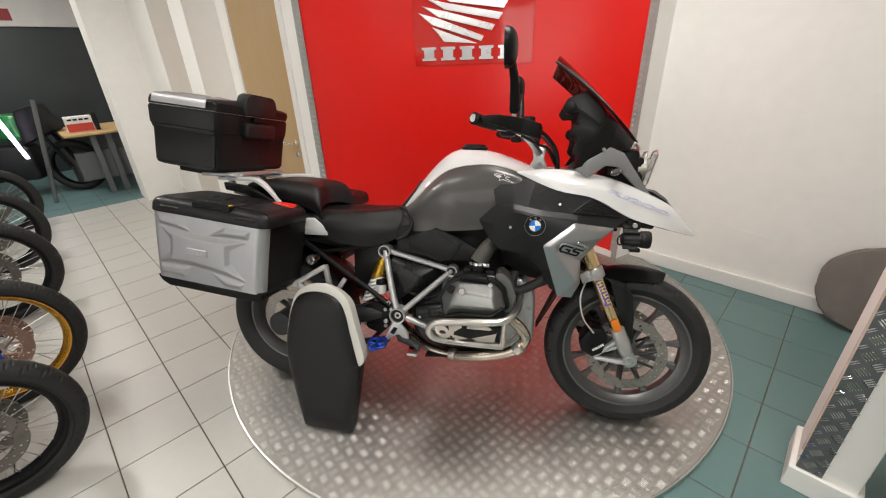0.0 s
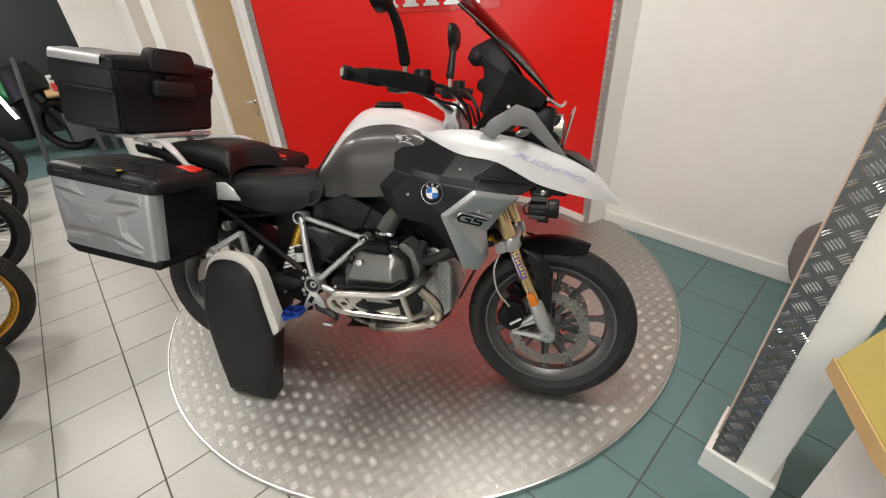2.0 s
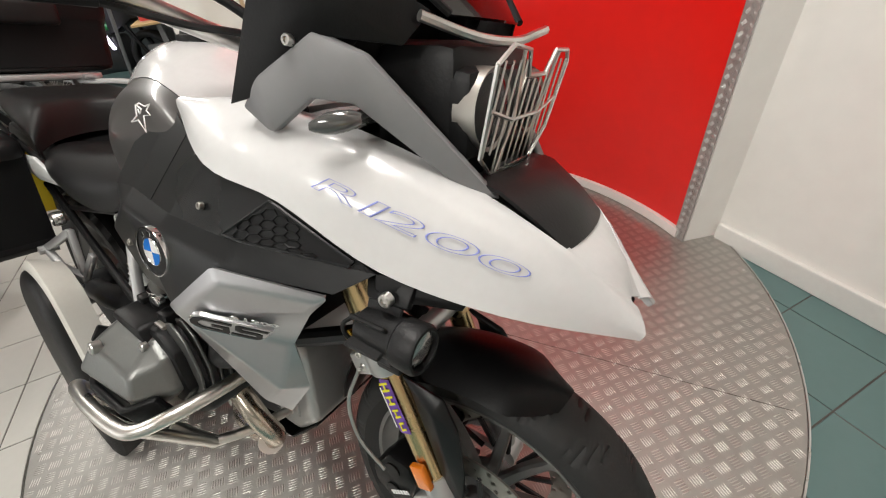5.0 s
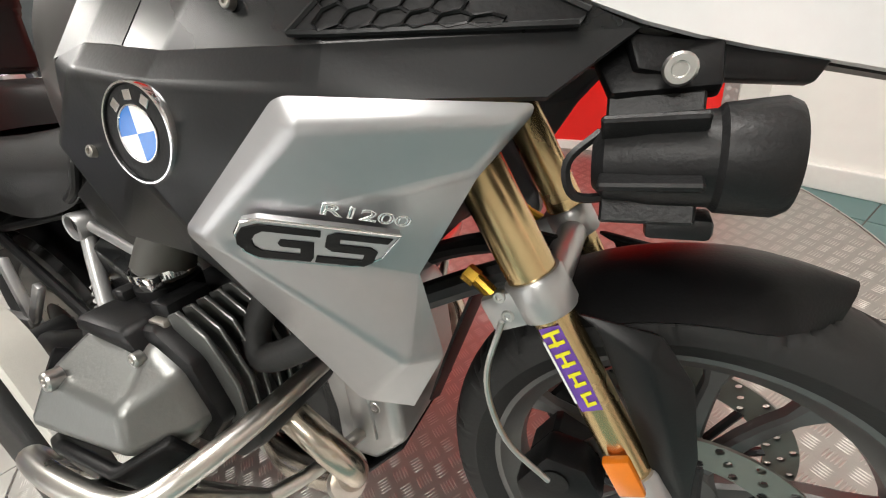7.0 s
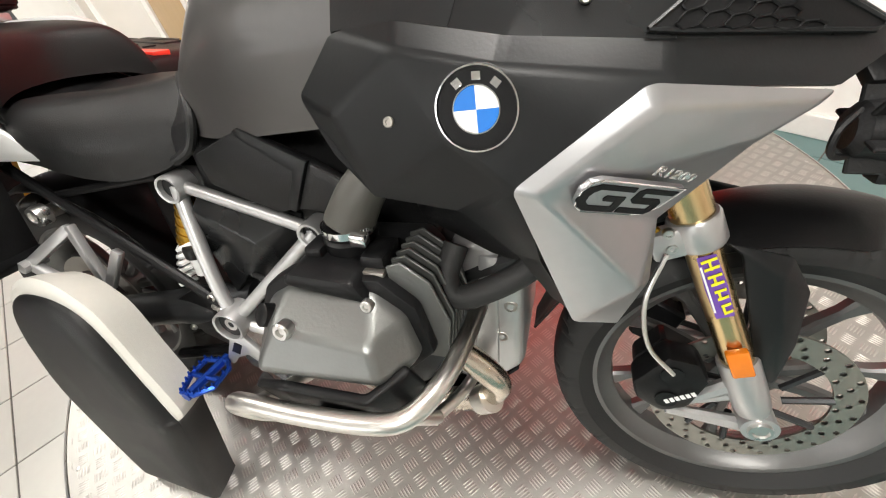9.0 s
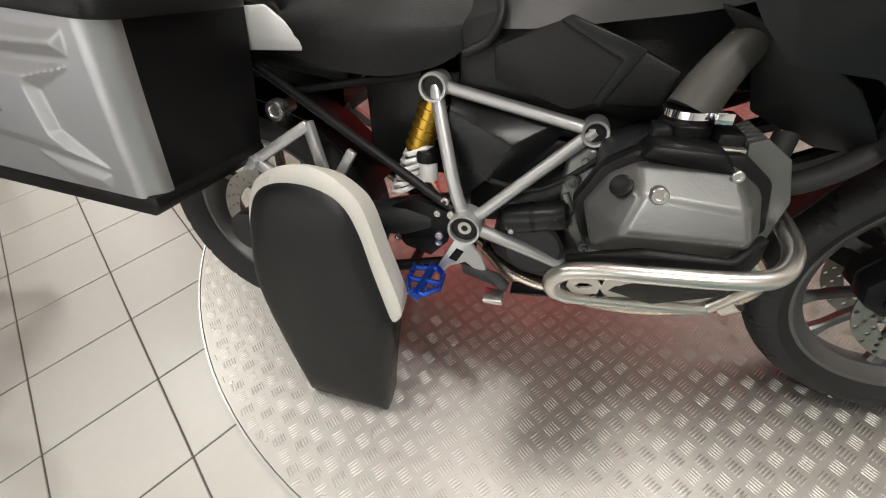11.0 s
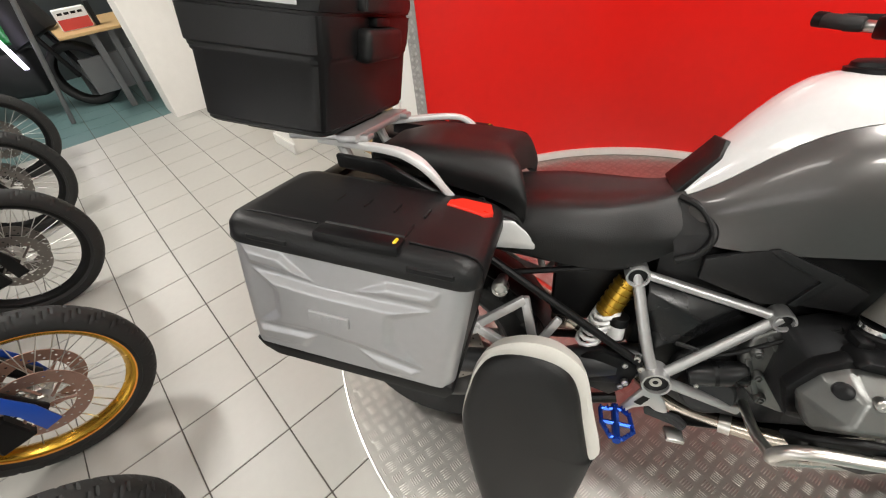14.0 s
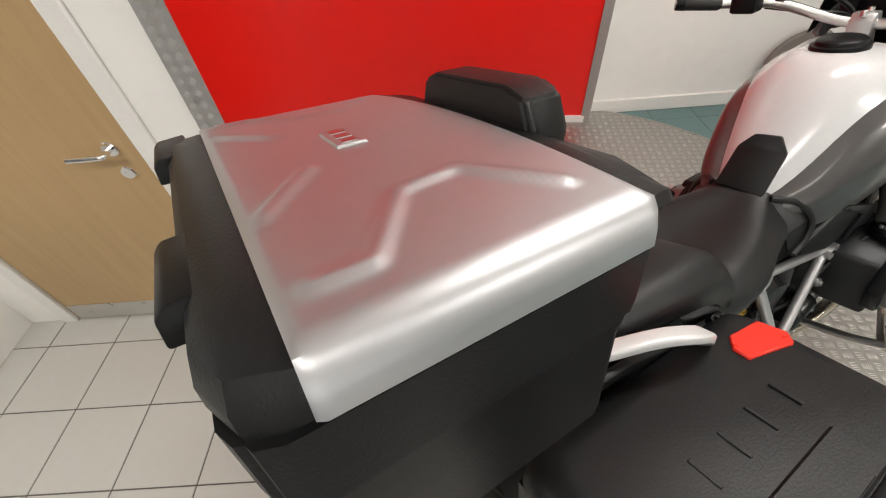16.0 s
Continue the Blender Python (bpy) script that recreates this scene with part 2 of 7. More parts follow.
def tube(pts, r, sides=12, bm=None, cap=True):
    """A round bar along a line of points; r is one radius or one for each point."""
    b = bmesh.new() if bm is None else bm
    p = [Vector(q) for q in pts]
    rs = r if isinstance(r, (list, tuple)) else [r] * len(p)
    rings, ref = [], None
    for i, q in enumerate(p):
        d = (p[min(i + 1, len(p) - 1)] - p[max(i - 1, 0)]).normalized()
        if ref is None:
            ref = d.orthogonal().normalized()
        ref = (ref - d * ref.dot(d)).normalized()
        o = d.cross(ref)
        rings.append([b.verts.new(q + rs[i] * (ref * math.cos(2 * math.pi * k / sides) + o * math.sin(2 * math.pi * k / sides))) for k in range(sides)])
    for a, c in zip(rings, rings[1:]):
        for k in range(sides):
            b.faces.new((a[k], a[(k + 1) % sides], c[(k + 1) % sides], c[k]))
    if cap:
        b.faces.new(rings[0][::-1])
        b.faces.new(rings[-1])
    return b


def lathe(profile, axis="y", segs=64, centre=(0, 0, 0), bm=None, arc=None, closed=False):
    """Turns a profile of (radius, along) about an axis through the centre."""
    b = bmesh.new() if bm is None else bm
    c = Vector(centre)
    a0, a1 = arc if arc else (0, 2 * math.pi)
    full = arc is None
    n = segs if full else segs + 1
    rows = []
    for k in range(n):
        a = a0 + (a1 - a0) * k / segs
        row = []
        for r, h in profile:
            x, z = r * math.cos(a), r * math.sin(a)
            row.append(b.verts.new(c + Vector({"y": (x, h, z), "z": (x, z, h), "x": (h, x, z)}[axis])))
        rows.append(row)
    m = len(profile)
    fs = []
    for k in range(segs):
        r0, r1 = rows[k], rows[(k + 1) % n]
        for j in range(m if closed else m - 1):
            q = (r0[j], r0[(j + 1) % m], r1[(j + 1) % m], r1[j])
            fs.append(b.faces.new(q))
    if not full and closed:
        b.faces.new(rows[0])
        b.faces.new(rows[-1][::-1])
    bmesh.ops.remove_doubles(b, verts=[v for r in rows for v in r], dist=1e-6)
    bmesh.ops.recalc_face_normals(b, faces=[f for f in fs if f.is_valid])
    return b


def loft(rows, close_u=False, cap=False, bm=None):
    """A skin over rows of points, each with the same number of points."""
    b = bmesh.new() if bm is None else bm
    vs = [[b.verts.new(p) for p in r] for r in rows]
    fs = []
    for r0, r1 in zip(vs, vs[1:]):
        n = len(r0)
        for j in range(n if close_u else n - 1):
            fs.append(b.faces.new((r0[j], r0[(j + 1) % n], r1[(j + 1) % n], r1[j])))
    if cap:
        fs.append(b.faces.new(vs[0][::-1]))
        fs.append(b.faces.new(vs[-1]))
    bmesh.ops.recalc_face_normals(b, faces=fs)
    return b


def crisp(*obs):
    """Lets large flat faces keep their own shading beside rounded edges."""
    for ob in obs:
        ob.modifiers.new("flat faces", "WEIGHTED_NORMAL").keep_sharp = True


def thicken(b, d):
    """Gives a skin a thickness, inwards of its normals."""
    bmesh.ops.solidify(b, geom=b.faces[:], thickness=d)
    return b


def bolt(c, d, r=0.008, h=0.006, bm=None):
    """A hexagon-socket screw head at c that looks along d."""
    b = bmesh.new() if bm is None else bm
    q = Vector(d).to_track_quat("Z", "Y").to_matrix().to_4x4()
    m = Matrix.Translation(c) @ q
    prof = [(0.0, h * 0.4), (r * 0.45, h * 0.4), (r * 0.5, h), (r * 0.85, h), (r, h * 0.7), (r, -h)]
    t = lathe(prof, "z", 16)
    t.transform(m)
    me = bpy.data.meshes.new("t")
    t.to_mesh(me)
    t.free()
    b.from_mesh(me)
    bpy.data.meshes.remove(me)
    return b


def joined(*bms):
    b = bmesh.new()
    for t in bms:
        me = bpy.data.meshes.new("t")
        t.to_mesh(me)
        t.free()
        b.from_mesh(me)
        bpy.data.meshes.remove(me)
    return b


# ---------- the room ----------
def structure(name, bm, material, label, category, smooth=False):
    return solid(name, bm, material, label, category, "structure", ROOM, smooth)


# alcove: arc of the red wall, in the world's plan
AC, AR = Vector((0.75, 0.517)), 1.377
A0, A1 = radians(49.6), radians(150.8)


def arc_wall(r0, r1, z0, z1, a0, a1, n=48):
    b = bmesh.new()
    rows = []
    for k in range(n + 1):
        a = a0 + (a1 - a0) * k / n
        d = Vector((math.cos(a), math.sin(a)))
        p0, p1 = AC + d * r0, AC + d * r1
        rows.append([(p0.x, p0.y, z0), (p0.x, p0.y, z1), (p1.x, p1.y, z1), (p1.x, p1.y, z0)])
    loft(rows, True, True, b)
    return b


floor = structure("floor", box((-9, -5, FLOOR - 0.12), (5, 4, FLOOR - 0.003)), GROUT, "tiled showroom floor with dark grout lines", "floor")
structure("ceiling", box((-9, -5, CEIL), (5, 4, CEIL + 0.1)), CEILM, "plain white painted showroom ceiling", "ceiling")
solid("wall_red", arc_wall(AR, AR + 0.1, FLOOR, CEIL, A0, A1), RED, "curved glossy red display wall behind the motorcycle", "wall", "structure")
solid("trim_skirting", arc_wall(AR - 0.022, AR - 0.001, 0.002, 0.045, A0, A1), TRIMWHITE, "curved white skirting at the foot of the red wall", "skirting", "structure")
structure("wall_right", box((0.728, 2.312, FLOOR), (5, 2.45, CEIL)), WALL, "white painted plaster wall", "wall")
structure("wall_return", prism([(0.664, 2.170), (0.694, 2.166), (0.735, 2.312), (0.735, 2.45), (0.58, 2.45), (0.683, 2.272)], FLOOR, CEIL, "z"), WALL, "white wall return beside the red wall", "wall")
structure("baseboard_right", box((0.74, 2.292, FLOOR), (5, 2.314, 0.07), 0.005), TRIMWHITE, "white painted skirting board on the right wall", "skirting")
structure("wall_left", box((-1.195, 0.80, FLOOR), (-1.0, 0.95, CEIL)), WALL, "white wall between the door and the red panel", "wall")
structure("wall_pier", box((-2.65, 0.55, FLOOR), (-2.31, 0.95, CEIL)), WALL, "white plastered pier between two doors", "wall")
structure("wall_pier_far", box((-4.05, 0.55, FLOOR), (-3.30, 0.95, CEIL)), WALL, "white plastered wall beyond the far door", "wall")
structure("wall_stub", box((-4.40, 0.15, FLOOR), (-4.05, 0.95, CEIL)), WALL, "white wall corner beside the sales desk", "wall")
structure("wall_above_doors", box((-3.30, 0.80, 2.08), (-1.195, 0.95, CEIL)), WALL, "white wall over the two doors", "wall")
structure("wall_behind_doors", box((-9, 0.951, FLOOR), (-1.03, 1.05, CEIL)), WALL, "plain wall closing the left side", "wall")
structure("wall_far", box((-9.1, -5, FLOOR), (-9, 4, CEIL)), mat("dark far wall", (0.05, 0.055, 0.06), 0.5), "dark far end wall of the showroom", "wall")
structure("wall_back", box((-9, -5.15, FLOOR), (-1.9, -5, CEIL)), WALL, "plain white wall beside the shop window", "wall")
structure("wall_back_right", box((3.1, -5.15, FLOOR), (5, -5, CEIL)), WALL, "plain white wall beside the shop window", "wall")
structure("wall_back_sill", box((-1.9, -5.15, FLOOR), (3.1, -5, 0.35)), WALL, "plain white wall below the shop window", "wall")
structure("wall_back_head", box((-1.9, -5.15, 2.35), (3.1, -5, CEIL)), WALL, "plain white wall over the shop window", "wall")
win = structure("window_1", box((-1.9, -5.12, 0.351), (3.1, -5.02, 0.40), 0.004, 1), TRIMWHITE, "white framed shop window letting in daylight", "window")
part("window_frame", box((-1.9, -5.12, 2.30), (3.1, -5.02, 2.349), 0.004, 1), TRIMWHITE, win, smooth=False)
for k in range(5):
    x = -1.9 + 1.2375 * k
    part("window_frame", box((x, -5.12, 0.401), (x + 0.05, -5.02, 2.299), 0.004, 1), TRIMWHITE, win, smooth=False)
    if k < 4:
        pane = part("pane", box((x + 0.051, -5.035, 0.402), (x + 1.2365, -5.029, 2.298)), CLEAR, win, smooth=False)
        pane.visible_shadow = False
structure("wall_east", box((5, -5, FLOOR), (5.1, 4, CEIL)), WALL, "plain white wall closing the far right", "wall")
for nm, u0, u1, n in (("baseboard_pier", -2.66, -2.30, 0.55), ("baseboard_far", -4.05, -3.29, 0.55), ("baseboard_left", -1.19, -1.04, 0.80)):
    structure(nm, box((u0, n - 0.018, FLOOR), (u1, n - 0.001, 0.06), 0.004), TRIMWHITE, "white painted skirting board", "skirting")

# floor tiles, 300 mm
tile_bm = box((0.0025, 0.0025, -0.006), (0.2975, 0.2975, 0.0), 0.0015, 1)
tile_white = mesh_of(tile_bm, TILE)
tile_green = tile_white.copy()
tile_green.materials[0] = GREEN
rest = {0: bmesh.new(), 1: bmesh.new()}
for i in range(-24, 18):
    for k in range(-16, 9):
        u, n = 0.253 - 0.3 + 0.3 * i, 0.06 + 0.3 * k
        green = u > 1.44 or u < -4.4 or (n > 0.9 and u > 0)
        near = (-3.6 < u < 1.44 and -1.2 < n < 0.7) or (1.44 < u < 2.4 and -0.9 < n < 2.2)
        if near:
            t = new("tile", tile_green if green else tile_white)
            t.parent = floor
            t.matrix_local = pose(u, n, FLOOR)
        else:
            box((u + 0.0025, n + 0.0025, FLOOR - 0.006), (u + 0.2975, n + 0.2975, FLOOR), bm=rest[int(green)])
tagged(part("outer_tiles", rest[0], TILE, floor, "pale outer floor tiles", False), kind="stuff")
tagged(part("outer_tiles", rest[1], GREEN, floor, "sea green outer floor tiles", False), kind="stuff")


# tread plate bars: groups of five that alternate in direction
def tread_bars(inside, pitch, bar_l, bar_w, h, extent, turn):
    vs, fs = [], []
    ct, st = math.cos(turn), math.sin(turn)
    prof = [(-1, 0, 0), (-0.55, -0.85, 0), (0.55, -0.85, 0), (1, 0, 0), (0.55, 0.85, 0), (-0.55, 0.85, 0), (-0.6, 0, 1), (0.6, 0, 1)]
    quads = [(0, 1, 6), (1, 2, 7, 6), (2, 3, 7), (3, 4, 7), (4, 5, 6, 7), (5, 0, 6)]
    x0, x1, y0, y1 = extent
    for i in range(int(x0 / pitch), int(x1 / pitch) + 1):
        for j in range(int(y0 / pitch), int(y1 / pitch) + 1):
            gx, gy = i * pitch, j * pitch
            flip = (i + j) % 2
            for q in range(5):
                o = (q - 2) * pitch * 0.165
                cx, cy = (gx + o, gy) if flip else (gx, gy + o)
                wx, wy = cx * ct - cy * st, cx * st + cy * ct
                if not inside(wx, wy):
                    continue
                base = len(vs)
                for a, b_, c in prof:
                    dx, dy = (b_ * bar_w / 2, a * bar_l / 2) if flip else (a * bar_l / 2, b_ * bar_w / 2)
                    px, py = cx + dx, cy + dy
                    vs.append((px * ct - py * st, px * st + py * ct, c * h))
                fs += [tuple(base + v for v in f) if not flip else tuple(base + v for v in f[::-1]) for f in quads]
    return vs, fs


TC, TR = Vector((0.70, 0.755)), 1.415


def plate_outline(r, n=160):
    out = []
    for k in range(n):
        a = 2 * math.pi * k / n
        p = TC + r * Vector((math.cos(a), math.sin(a)))
        q = p - AC
        ang = math.atan2(q.y, q.x)
        if A0 < ang < A1 and q.length > AR - 0.005:
            p = AC + q.normalized() * (AR - 0.005)
        out.append((p.x, p.y))
    return out


turntable = thing("display_turntable", "round aluminium checker plate display platform on the floor", "platform", pose(0, 0, 0))
part("plate", prism(plate_outline(TR), -0.0235, -0.0012, "z", 0.002, 1), ALU, turntable, smooth=False)
ring = bmesh.new()
lo, hi = plate_outline(TR + 0.006), plate_outline(TR + 0.0005)
loft([[(x, y, z) for x, y in o] for o, z in ((lo, FLOOR + 0.0), (lo, 0.0), (hi, 0.0008), (hi, -0.006))], True, False, ring)
part("edge_trim", ring, STEEL, turntable, "thin metal edge strip", False)
tv, tf = tread_bars(lambda x, y: (x - TC.x) ** 2 + (y - TC.y) ** 2 < (TR - 0.012) ** 2 and ((x - AC.x) ** 2 + (y - AC.y) ** 2 < (AR - 0.03) ** 2 or not A0 < math.atan2(y - AC.y, x - AC.x) < A1), 0.0433, 0.0315, 0.0046, 0.0014, (-2.6, 2.6, -2.6, 2.6), radians(53))
tm = bpy.data.meshes.new("tread")
tm.from_pydata(tv, [], tf)
tm.materials.append(TREADBAR)
tm.polygons.foreach_set("use_smooth", [True] * len(tm.polygons))
tread = new("tread_pattern", tm)
tread.parent = turntable
tread.location = (0, 0, -0.0012)
tagged(tread, "raised five bar tread pattern", kind="stuff")

screw_mesh = mesh_of(bolt((0, 0, 0), (0, 0, 1), 0.0055, 0.0016), STEEL, True)
for k in range(40):
    a = 2 * math.pi * (k + 0.3) / 40
    q = TC + (TR - 0.028) * Vector((math.cos(a), math.sin(a)))
    if (q - AC).length < AR - 0.03 or not A0 < math.atan2(q.y - AC.y, q.x - AC.x) < A1:
        sc = new("plate_screw", screw_mesh)
        sc.parent = turntable
        sc.location = (q.x, q.y, -0.0008)
part("plate_seam", box((-0.55, -0.0014, -0.0013), (0.375, 0.0014, -0.0004)), GROUT, turntable, "dark joint between two plate sheets", False, pose(1.712, 0.762, 0, 0, 0, 10.1))

# ---------- the motorcycle, leaning on its side stand ----------
BIKE = pose(1.5, 0, 0, 0, 0, 2.0) @ pose(0, 0, 0, -13.2) @ pose(-1.5, 0, 0)
bike = thing("motorcycle", "white and graphite adventure motorcycle with silver luggage cases", "motorcycle", BIKE)


def mirrored(b):
    bmesh.ops.transform(b, matrix=Matrix.Diagonal((1, -1, 1, 1)), verts=b.verts)
    bmesh.ops.reverse_faces(b, faces=b.faces)
    return b


def both(name, make, material, parent=None, label="", smooth=True):
    """The right-hand part and its mirror image on the left."""
    a = part(name, make(), material, parent or bike, label, smooth)
    c = part(name, mirrored(make()), material, parent or bike, label, smooth)
    return a, c


def facet(verts, faces, thick=0.004, bev=0.003, seg=2, soft=0.0):
    """A moulded panel from corner points: given thickness and rounded edges."""
    b = bmesh.new()
    vs = [b.verts.new(v) for v in verts]
    for f in faces:
        b.faces.new([vs[i] for i in f])
    bmesh.ops.recalc_face_normals(b, faces=b.faces[:])
    if soft:
        bmesh.ops.bevel(b, geom=[e for e in b.edges if len(e.link_faces) == 2], offset=soft, segments=5, profile=0.5, affect="EDGES", clamp_overlap=True)
        b.normal_update()
    out = sum((f.normal.y * f.calc_area() for f in b.faces), 0.0)
    mean = sum(v[1] for v in verts)
    if out * mean < 0:
        bmesh.ops.reverse_faces(b, faces=b.faces[:])
    bmesh.ops.solidify(b, geom=b.faces[:], thickness=thick)
    bmesh.ops.recalc_face_normals(b, faces=b.faces[:])
    if bev:
        es = [e for e in b.edges if len(e.link_faces) == 2 and e.calc_face_angle(0) > 0.12]
        bmesh.ops.bevel(b, geom=es, offset=bev, segments=seg, profile=0.5, affect="EDGES", clamp_overlap=True)
    return b


def skin(rows, n=4, thick=0.004, close=False):
    """A smooth moulded skin: rows are drawn through smoothly both ways."""
    cols = list(zip(*[smooth_line(r, n) for r in rows]))
    grid = [smooth_line(c, n) for c in cols]
    b = loft(grid)
    b.normal_update()
    out = sum((f.normal.y * f.calc_center_median().y + f.normal.z * 0.05) * f.calc_area() for f in b.faces)
    if out < 0:
        bmesh.ops.reverse_faces(b, faces=b.faces[:])
    if thick:
        bmesh.ops.solidify(b, geom=b.faces[:], thickness=thick)
        bmesh.ops.recalc_face_normals(b, faces=b.faces[:])
    return b


def writing(text, size, m, material, parent, depth=0.0006, outline=0.0, bold=0.0, name="lettering", label=""):
    cu = bpy.data.curves.new("t", "FONT")
    cu.body, cu.size, cu.align_x, cu.align_y = text, size, "CENTER", "CENTER"
    if outline:
        cu.fill_mode, cu.bevel_depth, cu.bevel_resolution = "NONE", outline, 1
    else:
        cu.extrude, cu.offset = depth, bold
    tmp = new("t", cu)
    me = bpy.data.meshes.new_from_object(tmp.evaluated_get(bpy.context.evaluated_depsgraph_get()))
    bpy.data.objects.remove(tmp)
    me.materials.clear()
    me.materials.append(material)
    ob = new(name, me)
    ob.parent = parent
    ob.matrix_local = m
    if label:
        tagged(ob, label)
    return ob


def plane_at(p, x_dir, normal):
    """A pose at p whose x runs along x_dir and whose z is the normal."""
    z = Vector(normal).normalized()
    x = Vector(x_dir)
    x = (x - z * x.dot(z)).normalized()
    y = z.cross(x)
    return Matrix.Translation(p) @ Matrix((x, y, z)).transposed().to_4x4()


def holed_ring(r0, r1, n, holes, hole_r, y0, y1, wave=0.0):
    """A drilled brake disc between two radii; holes marks the drilled cells of each row."""
    b = bmesh.new()
    m = len(holes)
    for y, flip in ((y0, False), (y1, True)):
        for i in range(n):
            for j in range(m):
                a0, a1 = 2 * math.pi * i / n, 2 * math.pi * (i + 1) / n
                q0, q1 = r0 + (r1 - r0) * j / m, r0 + (r1 - r0) * (j + 1) / m
                am, qm = (a0 + a1) / 2, (q0 + q1) / 2
                ring = [(q0, a0), (q0, am), (q0, a1), (qm, a1), (q1, a1), (q1, am), (q1, a0), (qm, a0)]
                vs = [b.verts.new((q * math.cos(a), y, q * math.sin(a))) for q, a in ring]
                if holes[j][i % len(holes[j])]:
                    c = Vector((qm * math.cos(am), y, qm * math.sin(am)))
                    hs = [b.verts.new(c + (v.co - c).normalized() * hole_r) for v in vs]
                    for k in range(8):
                        f = (vs[k], vs[(k + 1) % 8], hs[(k + 1) % 8], hs[k])
                        b.faces.new(f if flip else f[::-1])
                else:
                    b.faces.new(vs if flip else vs[::-1])
    bmesh.ops.remove_doubles(b, verts=b.verts[:], dist=1e-5)
    for r in (r0, r1):
        lathe([(r, y0), (r, y1)], "y", n, bm=b)
    return b


def tyre(R, half, bead, grooves, segs=360):
    """A road tyre with a rounded crown and slanting grooves."""
    prof = [(bead, -half * 0.72), (bead + 0.012, -half * 0.86), (R - 0.05, -half), (R - 0.028, -half * 0.98), (R - 0.014, -half * 0.82), (R - 0.005, -half * 0.55), (R - 0.001, -half * 0.25), (R, 0)]
    prof = prof + [(r, -h) for r, h in prof[-2::-1]]
    b = bmesh.new()
    rows = []
    for k in range(segs):
        a = 2 * math.pi * k / segs
        row = []
        for j, (r, h) in enumerate(prof):
            s = j if j < 8 else 14 - j
            if 3 <= s <= 6 and (k + (s * 3 if j < 8 else s * 3 + grooves)) % (2 * grooves) == 0:
                r -= 0.007
            row.append(b.verts.new((r * math.cos(a), h, r * math.sin(a))))
        rows.append(row)
    for k in range(segs):
        r0, r1 = rows[k], rows[(k + 1) % segs]
        for j in range(len(prof) - 1):
            b.faces.new((r0[j], r0[j + 1], r1[j + 1], r1[j]))
    bmesh.ops.recalc_face_normals(b, faces=b.faces[:])
    return b


def rim_ring(rb, half):
    return lathe([(rb + 0.010, -half), (rb + 0.012, -half + 0.004), (rb - 0.002, -half + 0.010), (rb - 0.016, -half * 0.45), (rb - 0.020, 0), (rb - 0.016, half * 0.45), (rb - 0.002, half - 0.010), (rb + 0.012, half - 0.004), (rb + 0.010, half),
                  (rb - 0.004, half - 0.002), (rb - 0.012, half - 0.014), (rb - 0.030, half * 0.4), (rb - 0.034, 0), (rb - 0.030, -half * 0.4), (rb - 0.012, -half + 0.014), (rb - 0.004, -half + 0.002)], "y", 96, closed=True)


def spoke(a, r0, r1, w0, w1, t, lean):
    """One cast spoke of a wheel, from the hub to the rim."""
    c, s = math.cos(a), math.sin(a)
    rows = []
    for k in range(6):
        f = k / 5
        r = r0 + (r1 - r0) * f
        w = (w0 + (w1 - w0) * f) * (1 + 1.2 * (f > 0.95))
        y = lean * math.sin(f * math.pi) * 0.5
        ring = []
        for dx, dy in ((-1, -0.6), (-0.6, -1), (0.6, -1), (1, -0.6), (1, 0.6), (0.6, 1), (-0.6, 1), (-1, 0.6)):
            ring.append((r * c - dx * w / 2 * s, y + dy * t / 2, r * s + dx * w / 2 * c))
        rows.append(ring)
    return loft(rows, True, True)


def strut(a, c, w):
    """A bar of rounded square section from a to c."""
    a, c = Vector(a), Vector(c)
    b = box((-w, -w * 0.8, 0), (w, w * 0.8, (c - a).length), w * 0.35, 2)
    bmesh.ops.transform(b, matrix=plane_at(a, Vector((0, 1, 0)).cross(c - a), c - a), verts=b.verts)
    return b


# wheels
FW, FR = (1.49, 0.0, 0.322), 0.322
RW, RR = (-0.02, 0.0, 0.318), 0.318


def wheel(name, at, R, half, bead, grooves, label):
    hub = part(name, lathe([(0.0, -0.055), (0.03, -0.055), (0.034, -0.045), (0.034, -0.03), (0.05, -0.025), (0.052, 0.025), (0.034, 0.03), (0.034, 0.045), (0.03, 0.055), (0.0, 0.055)], "y", 40), RIMM, bike, label, m=Matrix.Translation(at))
    part("tyre", tyre(R, half, bead + 0.004, grooves), RUBBER, hub, "black road tyre with slanting grooves")
    part("rim", rim_ring(bead, half * 0.72), RIMM, hub)
    for k in range(5):
        for d in (-14, 14):
            part("spoke", spoke(radians(-3.5 + 72 * k + d), 0.045, bead - 0.026, 0.026, 0.017, 0.024, 0.02), RIMM, hub)
    return hub


fw = wheel("front_wheel", FW, FR, 0.062, 0.243, 9, "dark grey cast wheel with paired spokes")
rw = wheel("rear_wheel", RW, RR, 0.086, 0.218, 10, "dark grey cast wheel with paired spokes")
HOLES = [(1, 0, 0), (0, 1, 0), (0, 0, 1)]
for y in (-0.066, 0.066):
    d = part("brake_disc", holed_ring(0.112, 0.1525, 66, HOLES, 0.0049, y - 0.0022, y + 0.0022), DISCM, fw, "drilled steel brake disc")
    for k in range(10):
        a = 2 * math.pi * k / 10
        part("carrier_arm", tube([(0.05 * math.cos(a), y * 0.9, 0.05 * math.sin(a)), (0.114 * math.cos(a + 0.22), y, 0.114 * math.sin(a + 0.22))], 0.006, 6), ENGDARK, fw)
